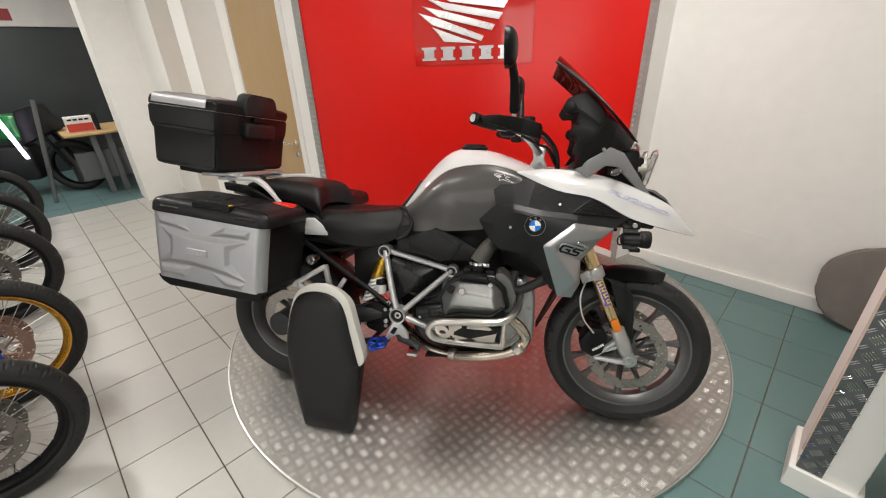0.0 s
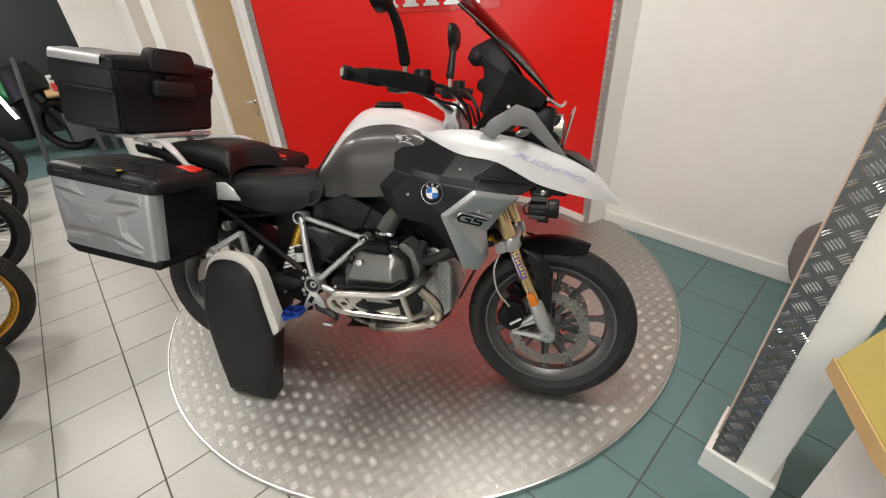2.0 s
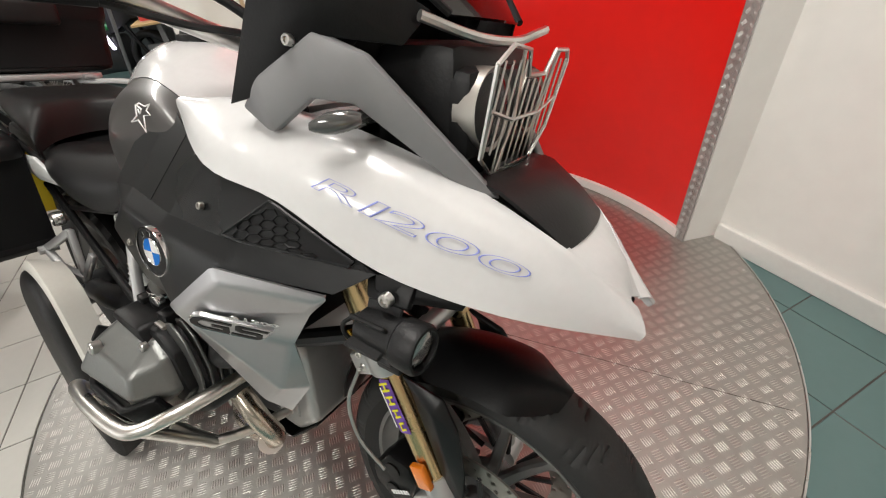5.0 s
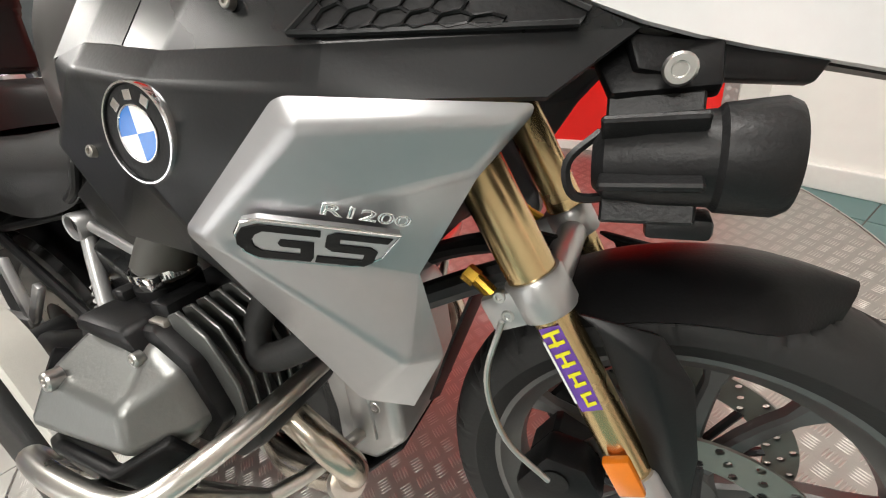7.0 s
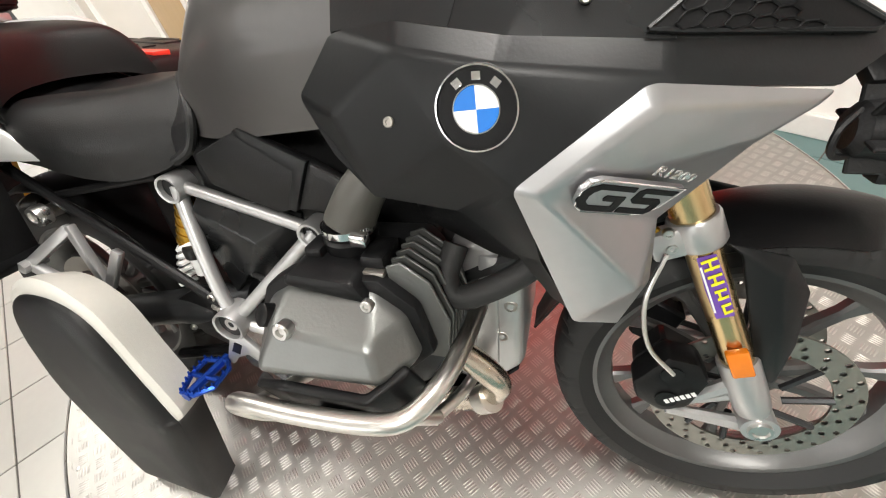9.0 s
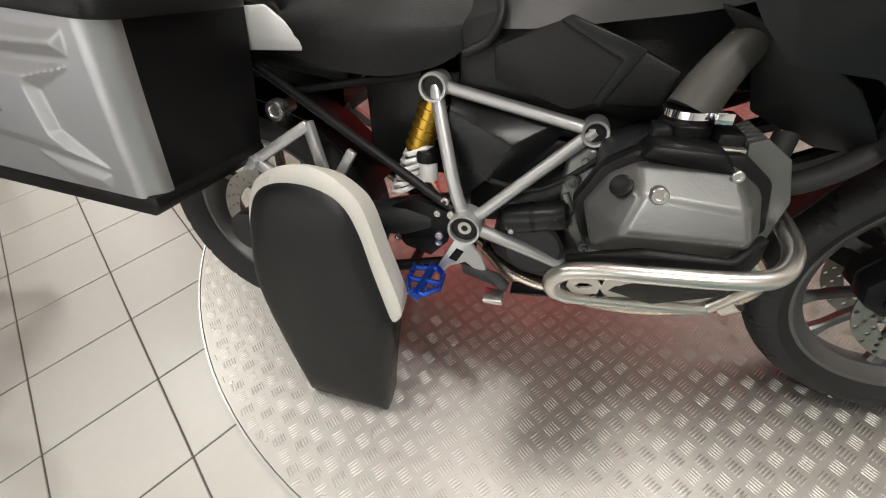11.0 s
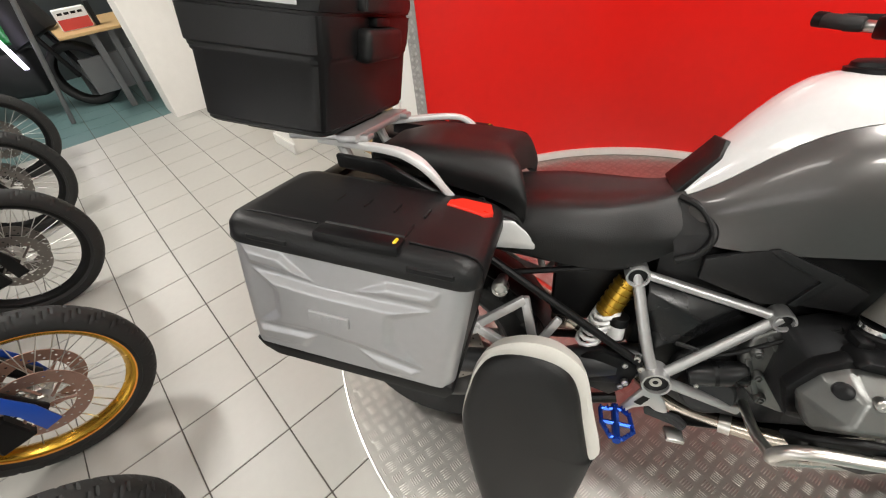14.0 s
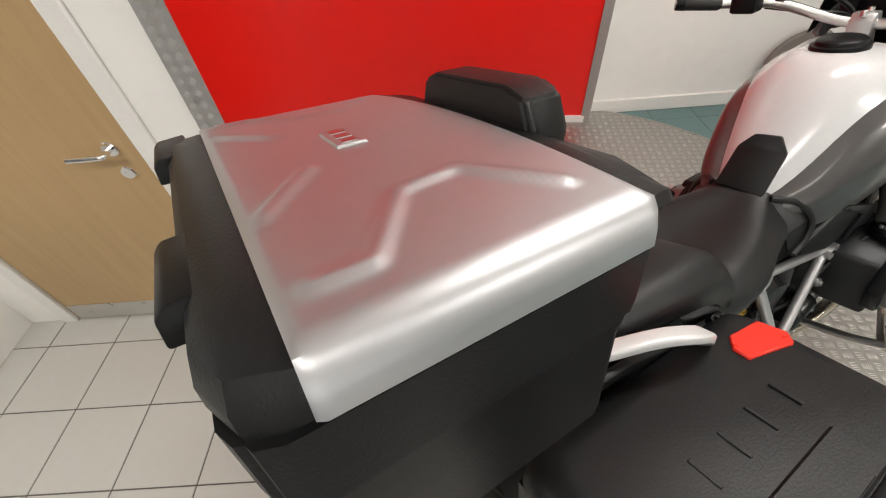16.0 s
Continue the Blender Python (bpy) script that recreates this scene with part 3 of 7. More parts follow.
part("brake_disc", holed_ring(0.095, 0.138, 60, HOLES, 0.004, -0.068, -0.064), DISCM, rw, "drilled steel brake disc")

# fork
FDIR = (Vector((1.225, 0, 0.895)) - Vector((1.452, 0, 0.405))).normalized()


def on_fork(d, y=-0.105):
    """A point d metres up the fork from its foot."""
    return Vector((1.452, y, 0.405)) + FDIR * d


def fork_tube():
    return tube([on_fork(0.02), on_fork(0.54)], 0.0225, 24)


def fork_upper():
    return tube([on_fork(0.290), on_fork(0.54)], 0.0265, 24)


both("fork_tube", fork_tube, GOLD, label="gold anodised fork tube")
both("fork_sleeve", fork_upper, GOLD, label="gold anodised upper fork sleeve")


def slider():
    b = tube([on_fork(-0.075), on_fork(-0.06), on_fork(-0.03), on_fork(0.045), on_fork(0.05)], [0.020, 0.026, 0.028, 0.0285, 0.026], 24)
    tube([(1.49, -0.128, 0.322), (1.49, -0.078, 0.322)], 0.0265, 24, b)
    tube([on_fork(-0.05), (1.488, -0.105, 0.326)], [0.022, 0.022], 16, b)
    return b


def caliper_bracket():
    b = bmesh.new()
    tube([(1.475, -0.106, 0.305), (1.36, -0.106, 0.312)], [0.013, 0.009], 8, b)
    tube([on_fork(0.0), (1.36, -0.106, 0.318)], [0.013, 0.010], 8, b)
    tube([on_fork(-0.03), (1.40, -0.106, 0.345)], [0.009, 0.007], 8, b)
    return b


both("fork_slider", slider, FRAMEP, label="silver cast fork foot")
both("caliper_bracket", caliper_bracket, FRAMEP, label="open silver caliper bracket")
both("axle_bolt", lambda: lathe([(0.0, -0.131), (0.010, -0.131), (0.012, -0.134), (0.017, -0.134), (0.018, -0.129), (0.018, -0.12)], "y", 20, (1.49, 0, 0.322)), STEEL)


def clamp():
    b = tube([on_fork(0.264), on_fork(0.268), on_fork(0.304), on_fork(0.308)], [0.030, 0.0325, 0.0325, 0.030], 24)
    c = on_fork(0.286)
    t = box((-0.062, -0.014, -0.021), (-0.018, 0.014, 0.021), 0.006)
    bmesh.ops.transform(t, matrix=Matrix.Translation(c + Vector((0.004, -0.012, 0))) @ pose(0, 0, 0, 0, -25, 0), verts=t.verts)
    return joined(b, t)


both("fork_clamp", clamp, FRAMEP, label="silver painted fork clamp")
for s in (-1, 1):
    for dz in (-0.010, 0.011):
        part("clamp_bolt", bolt(on_fork(0.286, s * 0.129) + Vector((-0.032 + dz * -0.4, 0, dz - 0.009)), (0, s, 0), 0.0068, 0.004), STEEL, bike)


def reflector():
    b = box((-0.0145, -0.006, -0.0245), (0.0145, 0.006, 0.0245), 0.003)
    bmesh.ops.transform(b, matrix=Matrix.Translation(on_fork(0.067, -0.134)) @ pose(0, 0, 0, 0, -25, 0), verts=b.verts)
    return b


both("reflector", reflector, ORANGE, label="amber side reflector on the fork")
sticker = facet([(-0.011, 0, -0.055), (0.011, 0, -0.055), (0.013, -0.002, 0.0), (0.011, 0, 0.05), (-0.011, 0, 0.05), (-0.013, -0.002, 0.0)], [(0, 1, 2, 5), (5, 2, 3, 4)], 0.0008, 0)
st = part("sticker", sticker, PURPLE, bike, "purple and yellow fork sticker", m=Matrix.Translation(on_fork(0.206, -0.1285)) @ pose(0, 0, 0, 0, -25, 0))
for k in range(8):
    zk = 0.0455 - 0.0126 * k
    wk = 0.0095 - 0.0006 * k
    part("sticker_bar", prism([(0.0105 - 2 * wk, zk - 0.0035), (0.0105 - 2 * wk, zk + 0.0005), (0.0105, zk + 0.0035), (0.0105, zk - 0.0005)], -0.0052, -0.0042, "y"), LEMON, st, smooth=False)
    if k % 2:
        part("sticker_bar", box((-0.0005, -0.0051, zk - 0.003), (0.0025, -0.0042, zk + 0.011)), LEMON, st, smooth=False)
part("sticker_print", box((-0.0112, -0.0049, -0.040), (-0.0088, -0.0042, 0.038)), WHITEINK, st, "fine pale print along the edge", False)


def caliper():
    b = prism([(-0.055, -0.02), (-0.045, 0.055), (0.0, 0.07), (0.035, 0.045), (0.045, -0.02), (0.02, -0.055), (-0.03, -0.05)], -0.135, -0.085, "y", 0.009, 2)
    prism([(-0.05, -0.015), (-0.04, 0.05), (0.03, 0.045), (0.035, -0.045), (-0.03, -0.045)], -0.086, -0.04, "y", 0.006, 1, b)
    tube([(-0.02, -0.138, 0.03), (-0.02, -0.09, 0.03)], 0.017, 16, b)
    tube([(0.005, -0.138, -0.02), (0.005, -0.09, -0.02)], 0.017, 16, b)
    bmesh.ops.transform(b, matrix=Matrix.Translation((1.355, 0.012, 0.375)) @ pose(0, 0, 0, 0, 25, 0), verts=b.verts)
    return b


cal = both("brake_caliper", caliper, BLACKPL, label="black four piston brake caliper")
for k in range(6):
    part("lettering_bar", box((-0.003, -0.0005, -0.0045), (0.003, 0.0005, 0.0045)), WHITEINK, cal[0], m=Matrix.Translation((1.352 + 0.0085 * k * 0.8, -0.1265, 0.352 + 0.0085 * k * 0.6)) @ pose(0, 0, 0, 0, -38, 0), smooth=False)
both("brake_hose", lambda: tube(smooth_line([(1.298, -0.135, 0.64), (1.282, -0.15, 0.57), (1.30, -0.15, 0.49), (1.345, -0.14, 0.43)], 6), 0.0035, 8), STEEL, label="braided steel brake hose")


# mudguard, fork guards and rear flap
def guard_arc(a0, a1, r, half, n, drop):
    rows = []
    for k in range(n + 1):
        f = k / n
        a = radians(a0 + (a1 - a0) * f)
        w = half * (0.06 + 0.94 * min(1, math.sin(math.pi * (0.05 + 0.88 * f)) * 1.5))
        row = []
        for j in range(9):
            g = j / 8 * 2 - 1
            rr = r - drop * abs(g) ** 2.2
            row.append((FW[0] + rr * math.cos(a), w * g, FW[2] + rr * math.sin(a)))
        rows.append(row)
    return thicken(loft(rows), 0.004)


mud = part("front_mudguard", guard_arc(70, 128, 0.354, 0.084, 16, 0.040), BLACKPL, bike, "black plastic front mudguard")
both("fork_guard", lambda: facet([(1.368, -0.114, 0.650), (1.446, -0.108, 0.634), (1.478, -0.112, 0.585), (1.492, -0.110, 0.49), (1.492, -0.106, 0.40), (1.462, -0.108, 0.42), (1.388, -0.118, 0.635), (1.436, -0.126, 0.612), (1.458, -0.124, 0.53)],
                                 [(0, 1, 7, 6), (1, 2, 7), (2, 3, 8, 7), (3, 4, 8), (4, 5, 8), (5, 6, 7, 8)], 0.012, 0.004), DARKPL, mud, "black moulded fork guard")
part("rear_flap", thicken(loft([[(1.235 - 0.02 * k * 0.9 - 0.008 * k, w * j / 4 * (1 - 0.12 * k), 0.60 - 0.058 * k + 0.004 * abs(j)) for j in range(-4, 5)] for k, w in enumerate((0.06, 0.075, 0.08, 0.075, 0.06))]), 0.004), BLACKPL, mud, "black mudguard flap behind the front wheel")

# lower wishbone and ball joint behind the clamp
both("wishbone_arm", lambda: tube(smooth_line([(1.33, -0.02, 0.655), (1.25, -0.06, 0.645), (1.12, -0.10, 0.60), (1.02, -0.10, 0.55)], 5), 0.018, 10), ENGDARK)
part("fork_bridge", tube([(1.335, -0.09, 0.655), (1.335, 0.09, 0.655)], 0.02, 12), FRAMEP, bike, "silver cast fork bridge")
both("hose_fitting", lambda: joined(tube([(1.262, -0.11, 0.675), (1.29, -0.118, 0.655)], 0.008, 10), tube([(1.252, -0.108, 0.68), (1.264, -0.11, 0.672)], 0.0105, 6)), AMBERGOLD)

# tank
TANK = ((0.53, 0.862, 0.045, 0.855, 0.055, 0.835, 0.055, 0.795), (0.60, 0.955, 0.078, 0.908, 0.125, 0.865, 0.125, 0.79), (0.70, 1.068, 0.112, 1.002, 0.165, 0.925, 0.155, 0.795),
        (0.78, 1.113, 0.135, 1.046, 0.188, 0.955, 0.168, 0.805), (0.90, 1.108, 0.152, 1.062, 0.198, 0.975, 0.178, 0.82), (1.00, 1.078, 0.165, 1.046, 0.207, 0.985, 0.188, 0.845), (1.10, 1.04, 0.168, 1.008, 0.212, 0.960, 0.195, 0.865), (1.19, 1.01, 0.162, 0.975, 0.204, 0.925, 0.19, 0.865))


def tank_top():
    rows = []
    for x, zc, yw, zw, *_ in TANK:
        h = zc - zw
        rows.append([(x, g * yw, zw + h * (1 - abs(g) ** 2.6) + (0.004 if abs(g) < 1 else 0)) for g in (-1, -0.8, -0.5, -0.2, 0, 0.2, 0.5, 0.8, 1)])
    return skin([list(r) for r in zip(*rows)], 3, 0.005)


def tank_side():
    rows = []
    for x, zc, yw, zw, yb, zb, y2, z2 in TANK:
        rows.append([(x, -yw, zw - 0.002), (x, -yw * 0.35 - yb * 0.65, zw * 0.62 + zb * 0.38), (x, -yb, zb), (x, -yb * 0.97, zb * 0.5 + z2 * 0.5), (x, -y2, z2)])
    return skin([list(r) for r in zip(*rows)], 4, 0.004)


tank = part("fuel_tank", tank_top(), WHITEP, bike, "white painted tank top cover")
both("tank_side", tank_side, GREYP, tank, "graphite metallic tank side")
cap = part("filler_cap", lathe([(0.0, 0.020), (0.040, 0.019), (0.046, 0.015), (0.048, 0.008), (0.055, 0.006), (0.056, -0.02)], "z", 40, (0.835, 0, 1.118)), BLACKPL, tank, "black lockable filler cap")
part("tank_pad", facet([(0.528, 0.052, 0.884), (0.533, -0.051, 0.876), (0.600, -0.050, 0.958), (0.613, -0.025, 0.988), (0.602, 0.024, 0.988), (0.592, 0.050, 0.958)], [(0, 1, 2, 5), (5, 2, 3, 4)], 0.016, 0.004), MATTEBLK, tank, "black rubber tank pad")
star = bmesh.new()
ST = [(-0.036, 0.010), (-0.030, 0.015), (-0.008, 0.013), (0.000, 0.019), (0.003, 0.008), (0.022, 0.003), (0.006, -0.001), (0.040, -0.022), (0.000, -0.010), (-0.014, -0.016), (-0.012, -0.005), (-0.024, 0.002)]
tube([(x, y, 0.0) for x, y in ST + ST[:1]], 0.0011, 5, star)
tube([(-0.030, 0.010, 0.0), (-0.012, 0.007, 0.0), (-0.008, 0.0, 0.0), (-0.022, 0.005, 0.0)], 0.0012, 5, star)
part("tank_sticker", star, WHITEINK, tank, "small white outlined star sticker", m=plane_at((0.972, -0.2055, 1.018), (1, 0, -0.10), (0, -0.72, 0.69)), smooth=False)

# dark radiator shrouds with their upper part
SH = [(0.893, -0.245, 0.868), (0.953, -0.258, 0.926), (1.017, -0.262, 0.931), (1.113, -0.266, 0.914), (1.234, -0.255, 0.903), (1.408, -0.200, 0.890),
      (0.948, -0.281, 0.858), (1.022, -0.284, 0.911), (1.110, -0.284, 0.893), (1.236, -0.272, 0.879), (1.364, -0.226, 0.861),
      (1.122, -0.300, 0.795), (1.190, -0.238, 0.610), (1.150, -0.268, 0.700), (1.160, -0.226, 0.625), (1.125, -0.250, 0.693), (1.068, -0.268, 0.755), (0.975, -0.272, 0.778),
      (1.012, -0.178, 1.030), (1.159, -0.229, 0.982), (1.285, -0.222, 0.958), (0.940, -0.215, 0.975), (1.062, -0.288, 0.840), (0.930, -0.262, 0.812)]


def shroud():
    return facet(SH, [(0, 1, 7, 6), (1, 2, 7), (2, 3, 8, 7), (3, 4, 9, 8), (4, 5, 10, 9), (6, 7, 22, 17), (7, 8, 22), (8, 9, 11, 22), (22, 11, 16, 17), (16, 11, 13, 15), (15, 13, 12, 14), (0, 6, 17, 23)], 0.006, 0.0, 3, 0.006)


sh = both("radiator_shroud", shroud, DARKPL, label="dark grey moulded radiator shroud")


both("tank_wing", lambda: facet([SH[k] for k in (1, 21, 18, 2)] + [(1.085, -0.205, 1.005), (1.065, -0.264, 0.923)], [(0, 1, 2, 3), (3, 2, 4, 5)], 0.006, 0.0, 3, 0.003), DARKPL, sh[0], "dark panel in front of the tank")
both("inlet_panel", lambda: facet([(1.065, -0.264, 0.922), (1.085, -0.205, 1.004)] + [SH[k] for k in (19, 3, 20, 4, 5)], [(0, 1, 2, 3), (3, 2, 4, 5), (5, 4, 6)], 0.006, 0.0, 3, 0.003), GLOSSBLK, sh[0], "glossy black air inlet panel")
for ob in sh:
    ob.data.set_sharp_from_angle(angle=radians(40))
crisp(*sh)
both("shroud_lining", lambda: facet([(0.90, -0.185, 0.825), (0.985, -0.205, 0.795), (1.08, -0.215, 0.735), (1.155, -0.205, 0.645), (1.08, -0.175, 0.645), (0.985, -0.170, 0.69), (0.955, -0.175, 0.775)], [(0, 1, 6), (1, 2, 5, 6), (2, 3, 4, 5)], 0.008, 0.003), MATTEBLK, sh[0], "black inner shroud panel")


def on_panel(u, v, off=0.0):
    """A point of the shroud's upper panel: u along to the front tip (0 to 2), v up."""
    lo0, lo1, up0, up1, tip = (Vector(SH[k]) for k in (3, 4, 19, 20, 5))
    p = lo0.lerp(lo1, u).lerp(up0.lerp(up1, u), v) if u <= 1 else lo1.lerp(up1, v).lerp(tip, u - 1)
    return p + Vector((-0.1, -0.93, 0.35)).normalized() * off


def honey_back():
    return facet([on_panel(*q, 0.0045) for q in ((0.84, 0.08), (0.97, 0.93), (1.02, 0.93), (1.82, 0.75), (1.82, 0.2), (1.02, 0.07))], [(0, 1, 2, 5), (2, 3, 4, 5)], 0.003, 0)


both("air_inlet", honey_back, BLACKPL, sh[0], "black air inlet recess")
both("inlet_rim", lambda: tube([on_panel(*q, 0.004) for q in ((0.84, 0.08), (0.97, 0.93), (1.02, 0.93), (1.82, 0.75), (1.82, 0.2), (1.02, 0.07), (0.84, 0.08))], 0.0022, 6), DARKPL, sh[0], "moulded rim of the inlet")


def honeycomb():
    b = bmesh.new()
    for i in range(0, 10):
        for j in range(0, 4):
            u, v = 0.70 + i * 0.105 + (j % 2) * 0.0525, 0.20 + j * 0.185
            if v > 0.85 or u < 0.90 + 0.12 * v or u > 1.60 - 0.3 * v:
                continue
            pts = [on_panel(u + 0.060 * math.sin(k * math.pi / 3), v + 0.118 * math.cos(k * math.pi / 3), 0.0055) for k in range(7)]
            tube(pts, 0.0011, 4, b, cap=False)
    return b


both("honeycomb_grille", honeycomb, BLACKPL, sh[0], "black honeycomb inlet grille")
for p in ((1.010, -0.2855, 0.852), (1.172, -0.2535, 0.935)):
    both("panel_bolt", lambda: bolt(p, (0, -1, 0.25), 0.0050, 0.003), DISCM, sh[0])


# round badge with blue and white quarters
def badge(s):
    m = plane_at((1.093, s * 0.2885, 0.863), (1, 0, 0) if s < 0 else (-1, 0, 0), (0.05, s * 1, 0.10)) @ Matrix.Diagonal((0.85, 0.85, 1, 1))
    base = part("badge", lathe([(0.0, 0.003), (0.0385, 0.003), (0.039, 0.0045), (0.041, 0.004), (0.0415, 0.0), (0.0415, -0.01)], "z", 48), [BLACKPL], sh[0], "round blue and white enamel badge", m=m)
    part("badge_ring", lathe([(0.0392, 0.0030), (0.0396, 0.0050), (0.0412, 0.0050), (0.0420, 0.003), (0.0420, -0.004)], "z", 48), CHROME, base)
    part("badge_inner_ring", lathe([(0.0222, 0.0032), (0.0226, 0.0042), (0.0234, 0.0042), (0.0238, 0.0032)], "z", 40), CHROME, base)
    for k in range(4):
        q = bmesh.new()
        vs = [q.verts.new((0, 0, 0.0037))] + [q.verts.new((0.0222 * math.cos(radians(90 * k + a + 4)), 0.0222 * math.sin(radians(90 * k + a + 4)), 0.0037)) for a in range(0, 91, 10)]
        q.faces.new(vs)
        part("badge_quarter", q, BADGEWHITE if k % 2 == 0 else BADGEBLUE, base)
    for k in (-38, 0, 38):
        a = radians(90 - k)
        part("badge_mark", box((-0.0045, -0.0042, 0.003), (0.0045, 0.0042, 0.0038), 0.0006, 1), CHROME, base, m=Matrix.Translation((0.0305 * math.cos(a), 0.0305 * math.sin(a), 0)) @ pose(0, 0, 0, 0, 0, -k))


badge(-1)
badge(1)

# satin silver side panels
SP = [(1.124, -0.304, 0.797), (1.222, -0.284, 0.878), (1.364, -0.231, 0.858), (1.320, -0.232, 0.819), (1.255, -0.222, 0.731), (1.268, -0.208, 0.648), (1.239, -0.228, 0.596), (1.189, -0.240, 0.600),
      (1.148, -0.309, 0.794), (1.232, -0.287, 0.861), (1.352, -0.238, 0.848), (1.252, -0.246, 0.662), (1.245, -0.196, 0.640)]


def silver():
    return facet(SP, [(0, 1, 9, 8), (1, 2, 10, 9), (8, 9, 10, 3), (2, 3, 10), (8, 3, 4), (8, 4, 11), (0, 8, 11, 7), (11, 4, 5), (11, 5, 6, 7)], 0.006, 0.0, 3, 0.0075)


sp = both("side_panel", silver, SILVERP, label="satin silver side panel with model lettering")
e1, e2 = Vector(SP[3]) - Vector(SP[8]), Vector(SP[4]) - Vector(SP[8])
nrm = e1.cross(e2).normalized()
nrm = -nrm if nrm.y > 0 else nrm
GSM = plane_at(Vector((1.217, -0.2760, 0.783)), (1, 0.34, -0.46), nrm)
gs_outline = [(-0.050, 0.004), (-0.046, 0.0145), (-0.036, 0.0185), (0.056, 0.0185), (0.046, -0.006), (0.034, -0.0165), (0.020, -0.0185), (-0.036, -0.0185), (-0.046, -0.012)]
slab = part("letter_recess", prism(gs_outline, -0.004, 0.0030, "z", 0.0010, 1), SILVERP, sp[0], "silver plate round the model letters", m=GSM)
part("recess_rim", tube([(x, y, 0.0030) for x, y in gs_outline + gs_outline[:1]], 0.0009, 6), CHROME, slab)
G_BARS = [(4, 9), (4, 15), (-36, 15), (-46, 10), (-50, 2), (-50, -6), (-44, -13), (-36, -17), (-2, -17), (0, -13), (0, 3), (-22, 3), (-24, -1), (-22, -4), (-9, -4), (-9, -10), (-34, -10), (-39, -6), (-40, 0), (-38, 5), (-33, 9)]
S_BARS = [(50, 9), (53, 15), (14, 15), (8, 11), (7, 0), (12, -4), (35, -4), (34, -10), (2, -10), (1, -17), (36, -17), (42, -12), (44, 0), (39, 4), (17, 4), (17, 9)]
for outline_ in (G_BARS, S_BARS):
    part("letter", prism([(u * 0.00098 - 0.0005, v * 0.00098) for u, v in outline_], 0.0022, 0.0040, "z", 0.0004, 1), BLACKPL, slab, "black model letter", smooth=False)
writing("R1200", 0.0135, GSM @ Matrix.Translation((0.0315, 0.0310, 0.0012)) @ Matrix(((1.72, 0.30, 0, 0), (0, 0.95, 0, 0), (0, 0, 1, 0), (0, 0, 0, 1))), CHROME, sp[0], 0.0012, outline=0.0005, name="letters", label="small raised model lettering")

# white beak and nose
BEAK = [[(1.019, -0.177, 1.034), (1.159, -0.231, 0.981), (1.285, -0.224, 0.957), (1.410, -0.198, 0.893), (1.545, -0.140, 0.851), (1.675, -0.043, 0.813)],
        [(1.018, -0.175, 1.040), (1.155, -0.214, 1.015), (1.300, -0.207, 0.992), (1.430, -0.170, 0.946), (1.565, -0.112, 0.893), (1.679, -0.040, 0.822)],
        [(1.022, -0.168, 1.044), (1.170, -0.172, 1.049), (1.320, -0.166, 1.025), (1.450, -0.128, 0.978), (1.575, -0.088, 0.918), (1.673, -0.031, 0.833)],
        [(1.030, -0.150, 1.042), (1.180, -0.140, 1.046), (1.330, -0.128, 1.028), (1.460, -0.098, 0.981), (1.580, -0.076, 0.921), (1.662, -0.012, 0.839)]]
beak = part("beak", skin(BEAK, 5, 0.004), WHITEP, bike, "white painted front beak", smooth=True)
part("beak_half", mirrored(skin(BEAK, 5, 0.004)), WHITEP, beak)
part("nose_cap", thicken(loft([[(x0 + dx * (1 - g * g), w * g, z0 + dz * (1 - g * g)) for g in (-1, -0.75, -0.5, -0.25, 0, 0.25, 0.5, 0.75, 1)] for x0, dx, w, z0, dz in ((1.580, 0.006, 0.0765, 0.921, -0.004), (1.600, 0.008, 0.064, 0.903, 0.0), (1.632, 0.006, 0.040, 0.872, 0.003), (1.660, -0.008, 0.0135, 0.840, 0.002))]), 0.004), WHITEP, beak, "white painted nose tip")
part("beak_lining", thicken(loft([[(x0 + dx * (1 - g * g), w * g, z0) for g in (-1, -0.7, -0.35, 0, 0.35, 0.7, 1)] for x0, dx, w, z0 in ((1.462, 0.02, 0.096, 0.984), (1.500, 0.03, 0.090, 0.976), (1.545, 0.025, 0.084, 0.948), (1.582, 0.008, 0.0755, 0.9185))]), 0.005), MATTEBLK, beak, "black plastic nose lining")
part("beak_underside", thicken(loft([[(x, -w, z), (x, 0, z + 0.01), (x, w, z)] for x, w, z in ((1.06, 0.178, 0.995), (1.29, 0.208, 0.950), (1.41, 0.188, 0.890), (1.545, 0.132, 0.851), (1.655, 0.04, 0.819))]), 0.003), BLACKPL, beak, "black underside of the beak")
cols_ = list(zip(*[smooth_line(r, 8) for r in BEAK]))
BGRID = [smooth_line(c, 8) for c in cols_]


def on_beak(i, j):
    """A point of the beak's skin: i along from the rear, j up from the lower edge."""
    fi, fj = min(max(i * 8, 0), len(BGRID) - 1.01), min(max(j * 8, 0), len(BGRID[0]) - 1.01)
    a, c = int(fi), int(fj)
    p0 = BGRID[a][c].lerp(BGRID[a][c + 1], fj - c)
    return p0.lerp(BGRID[a + 1][c].lerp(BGRID[a + 1][c + 1], fj - c), fi - a)


